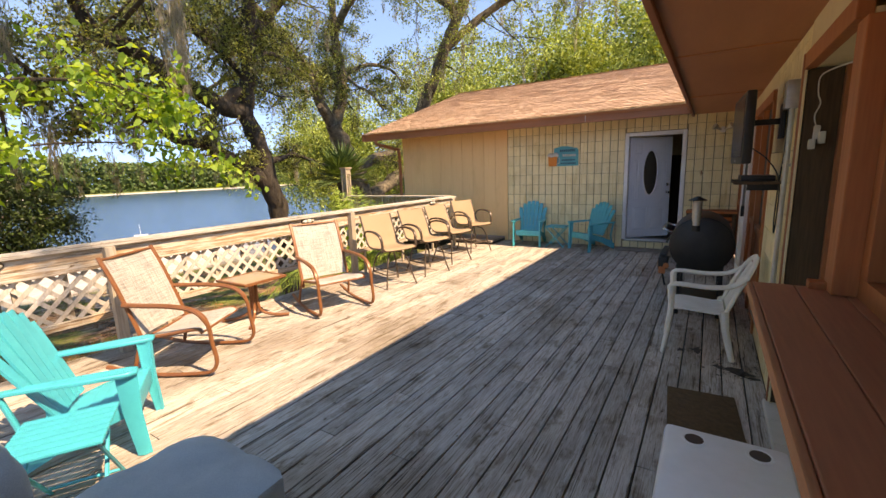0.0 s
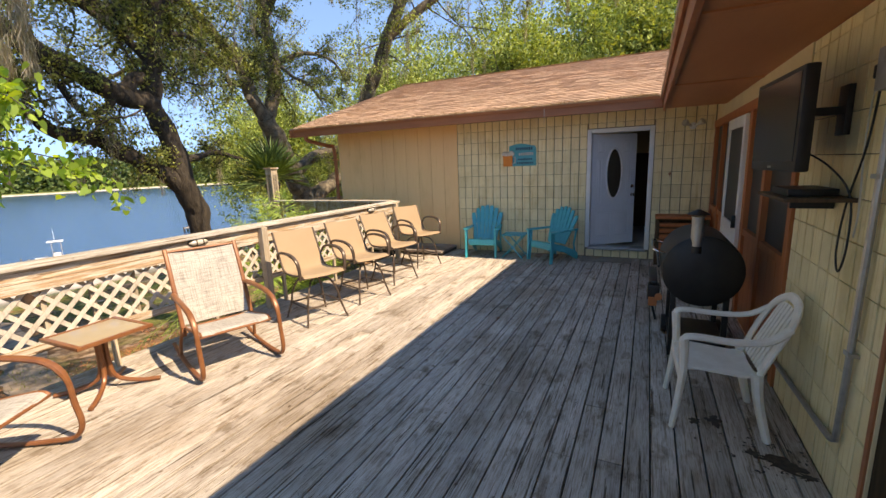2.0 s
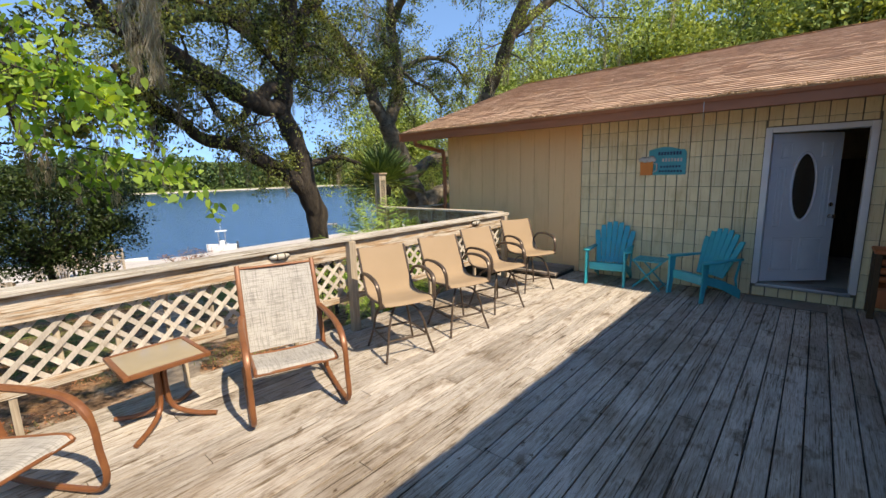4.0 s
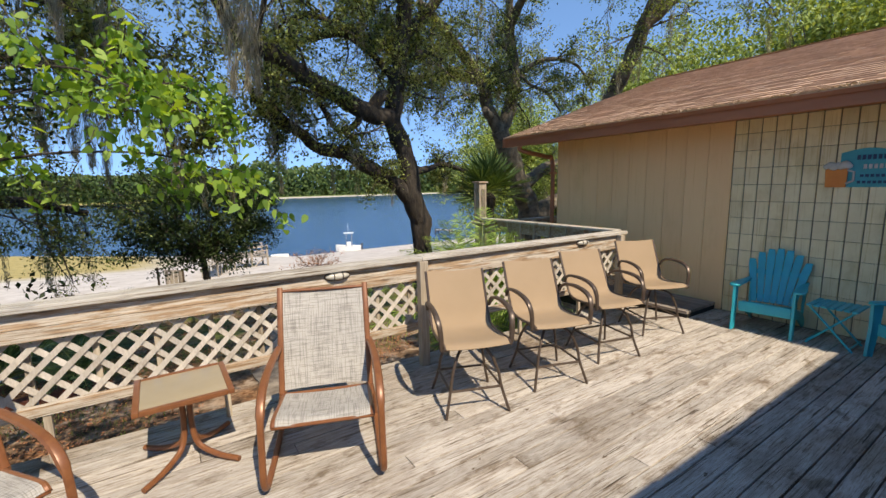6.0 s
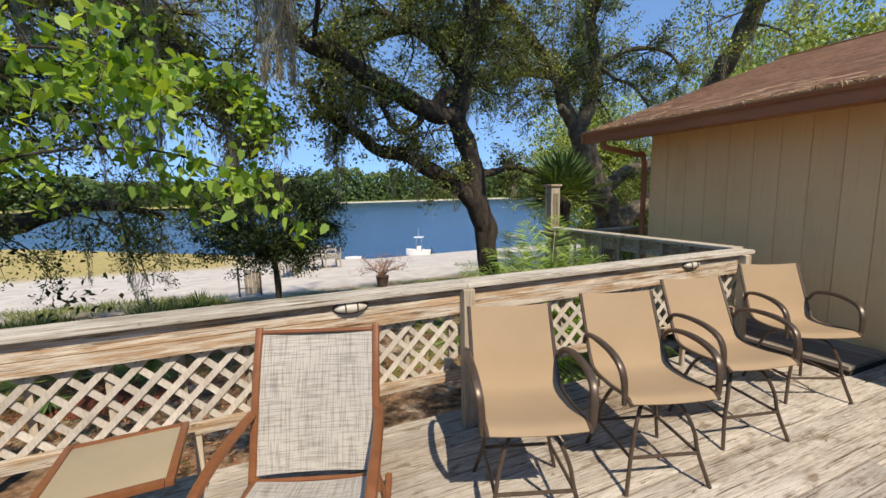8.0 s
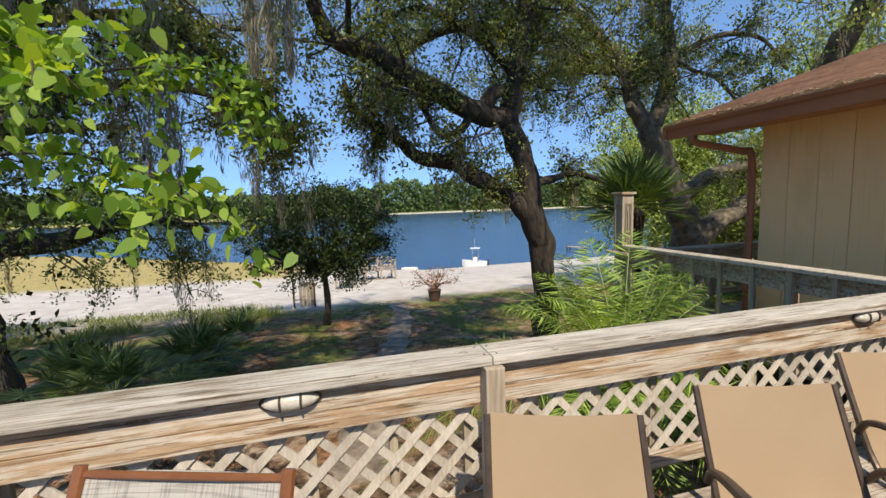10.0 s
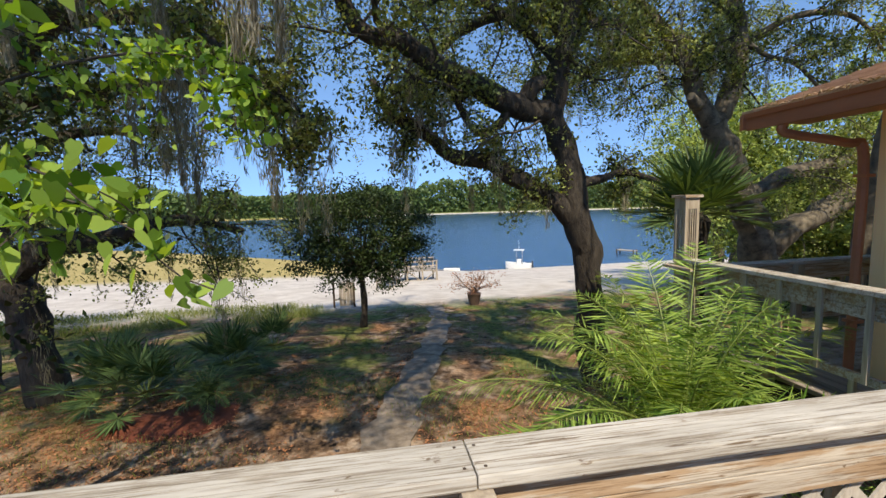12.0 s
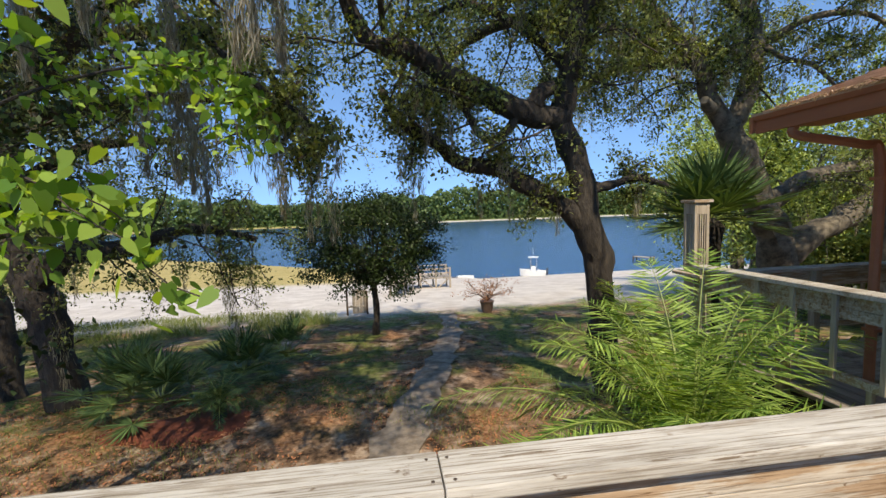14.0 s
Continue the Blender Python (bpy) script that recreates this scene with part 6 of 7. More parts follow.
def side_table():
    root = thing("side_table", "square brown metal side table with a sand-coloured top", "side table", (-4.46, 2.89, 0), 1)
    bm = bmesh.new()
    for x0, x1, y0, y1 in ((-0.28, 0.28, -0.28, -0.242), (-0.28, 0.28, 0.242, 0.28), (-0.28, -0.242, -0.242, 0.242), (0.242, 0.28, -0.242, 0.242)):
        box(bm, x0, x1, y0, y1, 0.497, 0.527, 0.006)
    part("rim", bm, M["copper"], root)
    part("top", bbox(-0.242, 0.242, -0.242, 0.242, 0.507, 0.522, 0.002), M["tabletop"], root, "sand-coloured top panel")
    for k in range(4):
        a = radians(45 + 90 * k)
        c, s = math.cos(a), math.sin(a)
        line = smooth_line([(0.035 * c, 0.035 * s, 0.495), (0.032 * c, 0.032 * s, 0.25), (0.07 * c, 0.07 * s, 0.10), (0.22 * c, 0.22 * s, 0.035), (0.38 * c, 0.38 * s, 0.02)], 5)
        bm = bmesh.new()
        tube(bm, line, 0.019, 8)
        part("leg", bm, M["copper"], root)
    return root


side_table()


def adirondack():
    """Moulded adirondack chair; front is local +x."""
    root = thing("adirondack_chair", "turquoise plastic adirondack chair with a fan-shaped slatted back", "chair", group="turquoise adirondack chairs")
    n = 7
    for k in range(n):
        f = (k - 3) / 3
        y0, y1 = f * 0.19, f * 0.285
        top = 0.96 - 0.15 * abs(f) ** 2.2
        w0, w1 = 0.029, 0.0445
        rows = []
        for t in np.linspace(0, 1, 8):
            z = 0.30 + (top - 0.30) * t
            x = -0.10 - 0.22 * t
            yc = y0 + (y1 - y0) * t
            w = (w0 + (w1 - w0) * t) * (1.0 if t < 0.93 else 0.72)
            rows.append([(x + 0.02 * (f * f), yc - w, z), (x + 0.016 * f * f + 0.004, yc, z), (x + 0.02 * f * f, yc + w, z)])
        part("back_slat", sheet(rows, 0.016), M["teal"], root)
    rows = [[(-0.125 - 0.001 * i, y, z) for y in np.linspace(-0.22, 0.22, 5)] for i, z in enumerate((0.33, 0.39))]
    part("lower_back_band", sheet(rows, 0.02), M["teal"], root)
    rows = [[(-0.255 + 0.02 * (y / 0.25) ** 2 - 0.02 * i, y, 0.63 + 0.055 * i) for y in np.linspace(-0.25, 0.25, 7)] for i in range(2)]
    part("upper_back_band", sheet(rows, 0.02), M["teal"], root)
    for k in range(6):
        x = 0.26 - k * 0.072
        z = 0.365 - 0.022 * k + (0.0 if k else -0.012)
        part("seat_slat", bbox(x - 0.031, x + 0.031, -0.245, 0.245, z - 0.02, z, 0.006), M["teal"], root)
    part("apron", bbox(0.285, 0.305, -0.25, 0.25, 0.24, 0.36, 0.006), M["teal"], root)
    for s in (-1, 1):
        out = [(-0.34, 0.262), (-0.20, 0.25), (0.10, 0.245), (0.30, 0.25), (0.345, 0.27), (0.35, 0.335), (0.30, 0.365), (0.12, 0.355), (-0.2, 0.31), (-0.34, 0.30)]
        bm = prism([(x, s * y) for x, y in out], 0.545, 0.572)
        bmesh.ops.bevel(bm, geom=bm.edges[:], offset=0.005, segments=1, affect="EDGES")
        part("arm", bm, M["teal"], root)
        bm = bmesh.new()
        q = [[(0.235, 0.545), (0.335, 0.545)], [(0.245, 0.3), (0.328, 0.3)], [(0.285, 0.0), (0.345, 0.0)]]
        rows = [[(a[0], s * 0.285, a[1]), ((a[0] + b[0]) / 2, s * 0.297, a[1]), (b[0], s * 0.285, b[1])] for a, b in q]
        part("front_leg", sheet(rows, 0.03), M["teal"], root)
        rows = [[(x, s * 0.262, z0), (x, s * 0.268, (z0 + z1) / 2), (x, s * 0.262, z1)] for x, z0, z1 in ((0.28, 0.26, 0.36), (0.0, 0.17, 0.28), (-0.22, 0.06, 0.20), (-0.34, 0.0, 0.12))]
        part("side_rail", sheet(rows, 0.022), M["teal"], root)
        bm = bmesh.new()
        tube(bm, [(-0.31, s * 0.275, 0.555), (-0.25, s * 0.27, 0.3), (-0.30, s * 0.265, 0.1)], 0.016, 6)
        part("arm_brace", bm, M["teal"], root)
    return root


chair = adirondack()
chair.matrix_world = pose(-3.24, 9.0, 0, 0, 0, -82)
copy_thing(chair, pose(-1.88, 8.92, 0, 0, 0, -124))
copy_thing(chair, pose(-3.22, 0.85, 0, 0, 0, 58))


def folding_table():
    root = thing("folding_table", "turquoise slatted folding side table between the chairs", "side table", group="turquoise folding tables")
    for k in range(7):
        y = -0.19 + k * 0.0633
        part("slat", bbox(-0.21, 0.21, y - 0.025, y + 0.025, 0.43, 0.448, 0.004), M["teal"], root, smooth=False)
    for x in (-0.17, 0.17):
        for s in (-1, 1):
            bm = bmesh.new()
            tube(bm, [(x + 0.012 * s, -0.19 * s, 0.428), (x + 0.012 * s, 0.20 * s, 0.0)], 0.011, 6)
            part("leg", bm, M["teal"], root)
    for y in (-0.18, 0.18):
        bm = bmesh.new()
        tube(bm, [(-0.18, y, 0.04), (0.18, y, 0.04)], 0.009, 6)
        part("cross_bar", bm, M["teal"], root)
    return root


ft = folding_table()
ft.matrix_world = pose(-2.62, 8.98, 0, 0, 0, 90)
copy_thing(ft, pose(-2.62, 0.55, 0, 0, 0, 60))


def plastic_chair():
    """White stacking armchair; front is local +x."""
    root = thing("plastic_chair", "white moulded plastic armchair standing by the wall", "chair", (0.12, 4.36, 0), 182)
    rows = [[(x, y * (1 - 0.08 * t), z - 0.018 * (1 - (y / 0.23) ** 2)) for y in np.linspace(-0.23, 0.23, 7)] for t, (x, z) in zip(np.linspace(0, 1, 6), ((0.24, 0.385), (0.225, 0.415), (0.12, 0.425), (0.0, 0.415), (-0.12, 0.405), (-0.20, 0.415)))]
    part("seat", sheet(rows, 0.014), M["plastic_white"], root)
    part("seat_skirt", bbox(0.218, 0.242, -0.235, 0.235, 0.335, 0.412, 0.009), M["plastic_white"], root)
    for k in range(7):
        y = -0.15 + k * 0.05
        top = 0.83 - 0.9 * y * y
        rows = [[(-0.205 - 0.17 * t, yy, 0.43 + (top - 0.43) * t) for yy in (y - 0.014 - 0.003 * t, y + 0.014 + 0.003 * t)] for t in np.linspace(0, 1, 5)]
        part("back_slat", sheet(rows, 0.01), M["plastic_white"], root)
    hoop = smooth_line([(-0.20, -0.215, 0.41), (-0.26, -0.225, 0.58), (-0.34, -0.21, 0.76), (-0.385, -0.12, 0.85), (-0.395, 0.0, 0.875), (-0.385, 0.12, 0.85), (-0.34, 0.21, 0.76), (-0.26, 0.225, 0.58), (-0.20, 0.215, 0.41)], 5)
    bm = bmesh.new()
    tube(bm, hoop, 0.03, 8, 0.6)
    part("back_hoop", bm, M["plastic_white"], root)
    for s in (-1, 1):
        arm = smooth_line([(-0.33, s * 0.225, 0.74), (-0.22, s * 0.26, 0.665), (-0.05, s * 0.275, 0.645), (0.14, s * 0.275, 0.655), (0.215, s * 0.27, 0.645), (0.235, s * 0.265, 0.60)], 5)
        bm = bmesh.new()
        tube(bm, arm, 0.033, 8, 0.6)
        part("arm", bm, M["plastic_white"], root)
        for name, line in (("front_leg", [(0.225, s * 0.262, 0.63), (0.215, s * 0.25, 0.42), (0.235, s * 0.258, 0.2), (0.262, s * 0.27, 0.0)]), ("rear_leg", [(-0.19, s * 0.22, 0.43), (-0.21, s * 0.235, 0.25), (-0.27, s * 0.25, 0.0)])):
            bm = bmesh.new()
            tube(bm, smooth_line(line, 4), limb_radii(13, 0.05 if name == "rear_leg" else 0.042, 0.027), 8, 0.7)
            part(name, bm, M["plastic_white"], root)
    return root


plastic_chair()


def cushioned_lounge():
    root = thing("lounge_chair", "low outdoor lounge chair with blue-grey cushions", "lounge chair", (-1.66, 0.50, 0))

    def pad(x0, x1, y0, y1, z0, z1, b=0.05):
        bm = bmesh.new()
        box(bm, x0, x1, y0, y1, z0, z1)
        bmesh.ops.subdivide_edges(bm, edges=bm.edges[:], cuts=9, use_grid_fill=True)
        cx, cy, cz = (x0 + x1) / 2, (y0 + y1) / 2, (z0 + z1) / 2
        for v in bm.verts:
            u = (v.co.x - cx) / (x1 - x0) * 2
            w = (v.co.y - cy) / (y1 - y0) * 2
            h = (v.co.z - cz) / (z1 - z0) * 2
            e = max(abs(u), abs(w))
            v.co.z = cz + (v.co.z - cz) * (1.12 - 0.42 * e ** 4)
            v.co.x -= u * abs(w) ** 6 * 0.035
            v.co.y -= w * abs(u) ** 6 * 0.035
            v.co.z += 0.012 * noise.noise(v.co * 5) + (0.014 * math.cos(w * 9.4) * (h > 0.5) - 0.018 * (abs(u) < 0.12) * (h > 0.5))
        bmesh.ops.smooth_vert(bm, verts=bm.verts[:], factor=0.4, use_axis_x=True, use_axis_y=True, use_axis_z=True)
        return bm

    part("seat_cushion", pad(-0.34, 0.36, -0.42, 0.46, 0.30, 0.46), M["blue"], root)
    part("back_cushion", pad(-0.34, 0.19, -0.62, -0.27, 0.40, 0.93), M["blue"], root)
    bm = bmesh.new()
    box(bm, -0.32, 0.34, -0.6, 0.42, 0.22, 0.295, 0.02)
    box(bm, -0.32, 0.34, -0.68, -0.63, 0.22, 0.85, 0.015)
    part("frame", bm, M["bronze"], root)
    for x, y in ((-0.26, -0.54), (0.28, -0.54), (0.28, 0.36), (-0.26, 0.36)):
        part("leg", bbox(x - 0.025, x + 0.025, y - 0.025, y + 0.025, 0, 0.22, 0.004), M["bronze"], root)


cushioned_lounge()


def cooler():
    root = thing("cooler", "white plastic cooler with cup holders in the lid", "cooler", (0.265, 1.6, 0))
    part("body", bbox(-0.21, 0.21, -0.40, 0.40, 0.0, 0.42, 0.03), M["cooler"], root)
    bm = bbox(-0.23, 0.23, -0.42, 0.42, 0.422, 0.50, 0.025)
    part("lid", bm, M["cooler"], root)
    for x in (-0.11, 0.125):
        for y in (0.33, -0.33):
            m = Matrix.Translation((x, y, 0.4955))
            part("cup_holder", lathe([(0.05, 0.0), (0.05, 0.0075), (0.043, 0.008), (0.040, 0.0055), (0.036, 0.0052)], 20, m), M["cooler"], root)
            part("cup_recess", lathe([(0.037, 0.0), (0.037, 0.0062), (0.02, 0.0064)], 20, m), M["terracotta"], root, "dark brown cup recess")
    part("handle", bbox(-0.10, 0.10, 0.405, 0.425, 0.25, 0.32, 0.008), M["cooler"], root)


cooler()


def smoker():
    root = thing("smoker_grill", "black steel barrel smoker grill with a chimney", "grill", (0.10, 5.18, -0.085))
    prof = [(0.05, 0.0), (0.27, 0.0), (0.305, 0.02), (0.31, 0.05), (0.31, 0.75), (0.305, 0.78), (0.27, 0.80), (0.05, 0.80)]
    part("barrel", lathe(prof, 36, Matrix.Translation((0, 0.0, 0.90)) @ Matrix.Rotation(radians(-90), 4, "X")), M["black"], root)
    bm = bmesh.new()
    tube(bm, [(-0.33, 0.05, 0.92), (-0.33, 0.75, 0.92)], 0.012, 8)
    part("lid_seam", bm, M["black"], root)
    bm = bmesh.new()
    tube(bm, smooth_line([(-0.27, 0.12, 1.02), (-0.36, 0.12, 1.05), (-0.38, 0.2, 1.06), (-0.38, 0.6, 1.06), (-0.36, 0.68, 1.05), (-0.27, 0.68, 1.02)], 4), 0.011, 8)
    part("lid_handle", bm, M["chrome"], root, "bright steel handle")
    part("chimney", lathe([(0.045, 1.10), (0.045, 1.36), (0.05, 1.362), (0.05, 1.37)], 18, Matrix.Translation((-0.06, 0.03, 0))), M["steel"], root, "sooty steel chimney")
    part("chimney_cap", lathe([(0.085, 1.385), (0.085, 1.392), (0.02, 1.425), (0.008, 1.43)], 18, Matrix.Translation((-0.06, 0.03, 0))), M["black"], root)
    for k in range(2):
        bm = bmesh.new()
        tube(bm, [(-0.06 + 0.04 * (2 * k - 1), 0.03, 1.36), (-0.06 + 0.04 * (2 * k - 1), 0.03, 1.388)], 0.004, 5)
        part("cap_stay", bm, M["black"], root)
    part("chimney_elbow", lathe([(0.05, 0.0), (0.05, 0.06)], 16, Matrix.Translation((-0.06, 0.03, 1.06))), M["black"], root)
    for x in (-0.2, 0.2):
        for y in (0.10, 0.70):
            part("leg", bbox(x - 0.022, x + 0.022, y - 0.022, y + 0.022, 0.085, 0.72, 0.003), M["black"], root)
    part("lower_shelf", bbox(-0.22, 0.22, 0.08, 0.72, 0.22, 0.24), M["black"], root)
    part("front_shelf", bbox(-0.40, -0.33, 0.1, 0.70, 0.74, 0.765, 0.005), M["black"], root)
    bm = bmesh.new()
    tube(bm, smooth_line([(-0.36, 0.12, 0.74), (-0.37, 0.11, 0.62), (-0.36, 0.13, 0.52), (-0.33, 0.12, 0.40)], 4), 0.012, 6)
    part("hose", bm, M["black"], root, "black gas hose")
    part("control_box", bbox(-0.41, -0.31, 0.06, 0.20, 0.60, 0.735, 0.01), M["black"], root)
    part("red_tag", bbox(-0.40, -0.33, 0.045, 0.058, 0.55, 0.63, 0.004), M["redwood"], root, "small red tag")
    part("firebox", bbox(-0.16, 0.16, 0.801, 1.10, 0.62, 1.0, 0.03), M["black"], root)
    for x in (-0.24, 0.24):
        part("wheel", lathe([(0.03, -0.02), (0.09, -0.02), (0.09, 0.02), (0.03, 0.02)], 20, Matrix.Translation((x, 0.70, 0.175)) @ Matrix.Rotation(radians(90), 4, "Y")), M["black"], root)
    part("valve", lathe([(0.02, 0.0), (0.03, 0.01), (0.03, 0.03), (0.01, 0.035)], 14, Matrix.Translation((-0.32, 0.0, 0.66)) @ Matrix.Rotation(radians(90), 4, "X")), M["redwood"], root, "red knob")


smoker()


def log_console():
    root = thing("log_console", "rustic red-brown wooden console table against the wall", "console table", (0.18, 9.15, 0))
    part("top", bbox(-0.39, 0.40, -0.20, 0.22, 0.78, 0.82, 0.008), M["redwood"], root)
    for x in (-0.35, 0.36):
        for y in (-0.16, 0.18):
            part("leg", bbox(x - 0.03, x + 0.03, y - 0.03, y + 0.03, 0, 0.779, 0.006), M["darkwood"], root)
    for z in (0.48, 0.58, 0.68):
        bm = bmesh.new()
        tube(bm, [(-0.32, -0.15, z), (0.33, -0.15, z)], 0.038, 10)
        part("log", bm, M["redwood"], root)
    part("shelf", bbox(-0.34, 0.35, -0.17, 0.19, 0.36, 0.385, 0.004), M["redwood"], root)
    part("back_board", bbox(-0.34, 0.35, 0.195, 0.21, 0.1, 0.778), M["darkwood"], root)
    part("apron", bbox(-0.32, 0.33, -0.19, -0.17, 0.14, 0.36, 0.004), M["redwood"], root)


log_console()

# ---- on the walls ----
tv = thing("television", "flat black television on a wall arm", "television", (0.33, 4.28, 1.945), 3)
part("casing", bbox(-0.02, 0.045, -0.34, 0.47, -0.27, 0.27, 0.014), M["black"], tv)
part("screen", bbox(-0.0235, -0.0205, -0.305, 0.435, -0.215, 0.24), M["screen"], tv, "dark reflecting screen")
part("logo", bbox(-0.0245, -0.0205, 0.035, 0.095, -0.252, -0.24), M["steel"], tv)
arm = thing("tv_arm", "black jointed wall arm", "bracket", (0.6, 4.2, 1.99))
part("wall_plate", bbox(-0.035, -0.005, -0.06, 0.06, -0.13, 0.13, 0.004), M["black"], arm)
part("arm_bar", bbox(-0.245, -0.03, -0.02, 0.02, -0.022, 0.022, 0.004), M["black"], arm)
part("tv_plate", bbox(-0.252, -0.242, -0.1, 0.1, -0.1, 0.1, 0.002), M["black"], arm)
shelf = thing("wall_shelf", "narrow dark shelf under the television", "shelf", (0.594, 4.22, 1.52))
part("board", bbox(-0.30, 0.0, -0.30, 0.30, 0.0, 0.02, 0.003), M["darkwood"], shelf)
part("bracket", bbox(-0.2, 0.0, -0.015, 0.015, -0.06, -0.001, 0.003), M["black"], shelf)
stb = thing("set_top_box", "flat black box on the shelf", "media box", (0.45, 4.22, 1.541))
part("casing", bbox(-0.11, 0.11, -0.17, 0.17, 0, 0.04, 0.005), M["black"], stb)
ebox = thing("junction_box", "grey electrical box with a plugged-in cord", "electrical box", (0.596, 3.68, 2.12))
part("casing", bbox(-0.07, 0.0, -0.06, 0.06, -0.09, 0.09, 0.006), M["steel"], ebox)
part("plug", bbox(-0.06, -0.01, 0.062, 0.12, -0.03, 0.03, 0.008), M["black"], ebox)
conduit = thing("conduit", "grey metal conduit running down the wall", "conduit")
bm = bmesh.new()
tube(bm, smooth_line([(0.57, 3.66, 2.03), (0.57, 3.68, 1.2), (0.57, 3.70, 0.42), (0.57, 3.73, 0.33), (0.57, 3.82, 0.30), (0.572, 4.3, 0.27), (0.572, 4.9, 0.24)], 5), 0.016, 8)
part("pipe", bm, M["steel"], conduit)
for z in (1.65, 0.8):
    part("strap", bbox(0.552, 0.595, 3.655, 3.715, z, z + 0.02), M["steel"], conduit)


def cord(name, label, pts, r, mat):
    root = thing(name, label, "cable")
    bm = bmesh.new()
    tube(bm, smooth_line(pts, 6), r, 6)
    part("cord", bm, M[mat], root)
    return root


cord("power_cord", "looped black power cord hanging below the shelf", [(0.40, 4.2, 1.8), (0.5, 4.05, 1.7), (0.57, 3.95, 1.55), (0.575, 3.92, 1.3), (0.575, 3.98, 1.15), (0.575, 4.04, 1.25), (0.575, 4.0, 1.5), (0.575, 3.86, 1.8), (0.56, 3.76, 2.1)], 0.005, "black")
cord("extension_cord", "white cord looped over the wall", [(0.56, 3.7, 2.13), (0.575, 3.86, 2.05), (0.58, 3.9, 1.8), (0.58, 3.86, 1.5), (0.58, 3.88, 1.35)], 0.004, "cord_white")
cord("hanging_cord", "white cord and plugs hanging in the recess", [(0.74, 2.9, 2.2), (0.72, 3.0, 2.18), (0.68, 3.25, 2.19), (0.65, 3.36, 2.17), (0.65, 3.37, 2.08), (0.665, 3.37, 2.02), (0.645, 3.37, 1.95), (0.66, 3.37, 1.88)], 0.004, "cord_white")
plugs = thing("plug_cluster", "white plugs dangling from a cord", "plug", (0.665, 3.365, 1.835))
for k, (a, b) in enumerate(((0.0, 0.03), (0.02, -0.02), (-0.02, 0.0))):
    part("plug", bbox(a - 0.015, a + 0.015, -0.03 + b, 0.03 + b, -0.02 - 0.03 * k, 0.06 - 0.04 * k, 0.006), M["cord_white"], plugs)

sign = thing("wall_sign", "turquoise arched wooden sign with an orange mug", "sign", (-2.64, WY - 0.012, 1.72))
out = [(-0.20, 0.0), (0.33, 0.0), (0.33, 0.33), (0.30, 0.38)] + [(0.24 - 0.44 * t, 0.38 + 0.045 * math.sin(math.pi * t)) for t in np.linspace(0, 1, 9)] + [(-0.20, 0.30)]
bm = bmesh.new()
f = bm.faces.new([bm.verts.new((x, 0, z)) for x, z in out])
bm.normal_update()
bmesh.ops.solidify(bm, geom=[f], thickness=0.018)
part("board", bm, M["signblue"], sign, smooth=False)
bm = bmesh.new()
f = bm.faces.new([bm.verts.new((x, -0.03, z)) for x, z in ((-0.31, 0.0), (-0.13, 0.0), (-0.12, 0.22), (-0.32, 0.22))])
bm.normal_update()
bmesh.ops.solidify(bm, geom=[f], thickness=0.015)
part("mug", bm, M["orange"], sign, smooth=False)
bm = bmesh.new()
for k in range(7):
    bmesh.ops.create_icosphere(bm, subdivisions=2, radius=0.035 + 0.008 * (k % 3), matrix=Matrix.Translation((-0.31 + k * 0.032, -0.03, 0.235 + 0.015 * (k % 2))) @ Matrix.Diagonal((1, 0.4, 0.9, 1)))
part("foam", bm, M["cord_white"], sign)
bm = bmesh.new()
tube(bm, [(-0.125, -0.035, 0.19), (-0.07, -0.035, 0.17), (-0.07, -0.035, 0.07), (-0.13, -0.035, 0.04)], 0.012, 6)
part("mug_handle", bm, M["cord_white"], sign)
for x0, x1, z0, z1 in ((-0.06, 0.27, 0.30, 0.35), (0.0, 0.28, 0.20, 0.25), (-0.02, 0.29, 0.11, 0.14), (-0.04, 0.29, 0.04, 0.07)):
    x = x0
    while x < x1 - 0.02:
        part("lettering_bar", bbox(x, x + 0.028, -0.022, -0.018, z0, z1), M["navy"] if z0 > 0.25 or z0 < 0.15 else M["cord_white"], sign, smooth=False)
        x += 0.042
lamp = thing("flood_lamp", "white twin flood lamp on the end wall", "lamp", (0.27, WY - 0.006, 2.27))
part("base", lathe([(0.055, 0), (0.055, 0.02), (0.03, 0.035)], 16, Matrix.Rotation(radians(90), 4, "X")), M["white"], lamp)
for s in (-1, 1):
    m = Matrix.Translation((s * 0.03, -0.04, 0.0)) @ Matrix.Rotation(radians(60 * s), 4, "Y") @ Matrix.Rotation(radians(30), 4, "X")
    part("lamp_head", lathe([(0.018, 0.0), (0.022, 0.05), (0.05, 0.11), (0.055, 0.14), (0.045, 0.145)], 16, m), M["lamp_lens"], lamp)
orn = thing("wall_ornament", "small rusty metal ornament on the wall", "ornament", (-0.02, WY - 0.012, 1.50))
bm = bmesh.new()
for a in range(4):
    tube(bm, [(0, 0, 0), (0.03 * math.cos(a * math.pi / 2), 0, 0.05 * math.sin(a * math.pi / 2))], [0.012, 0.005], 6)
part("cross", bm, M["fascia"], orn)
mat1 = thing("door_mat", "flat grey woven mat before the front door", "door mat", (-0.97, 9.12, 0.0))
part("weave", bbox(-0.43, 0.43, -0.19, 0.19, 0.0, 0.012, 0.003), M["mat_grey"], mat1)
mat2 = thing("coir_mat", "worn brown coir mat on the deck", "door mat", (0.24, 3.02, 0.0), 4)
part("bristle", bbox(-0.25, 0.18, -0.40, 0.38, 0.0, 0.016, 0.004), M["mat_brown"], mat2)
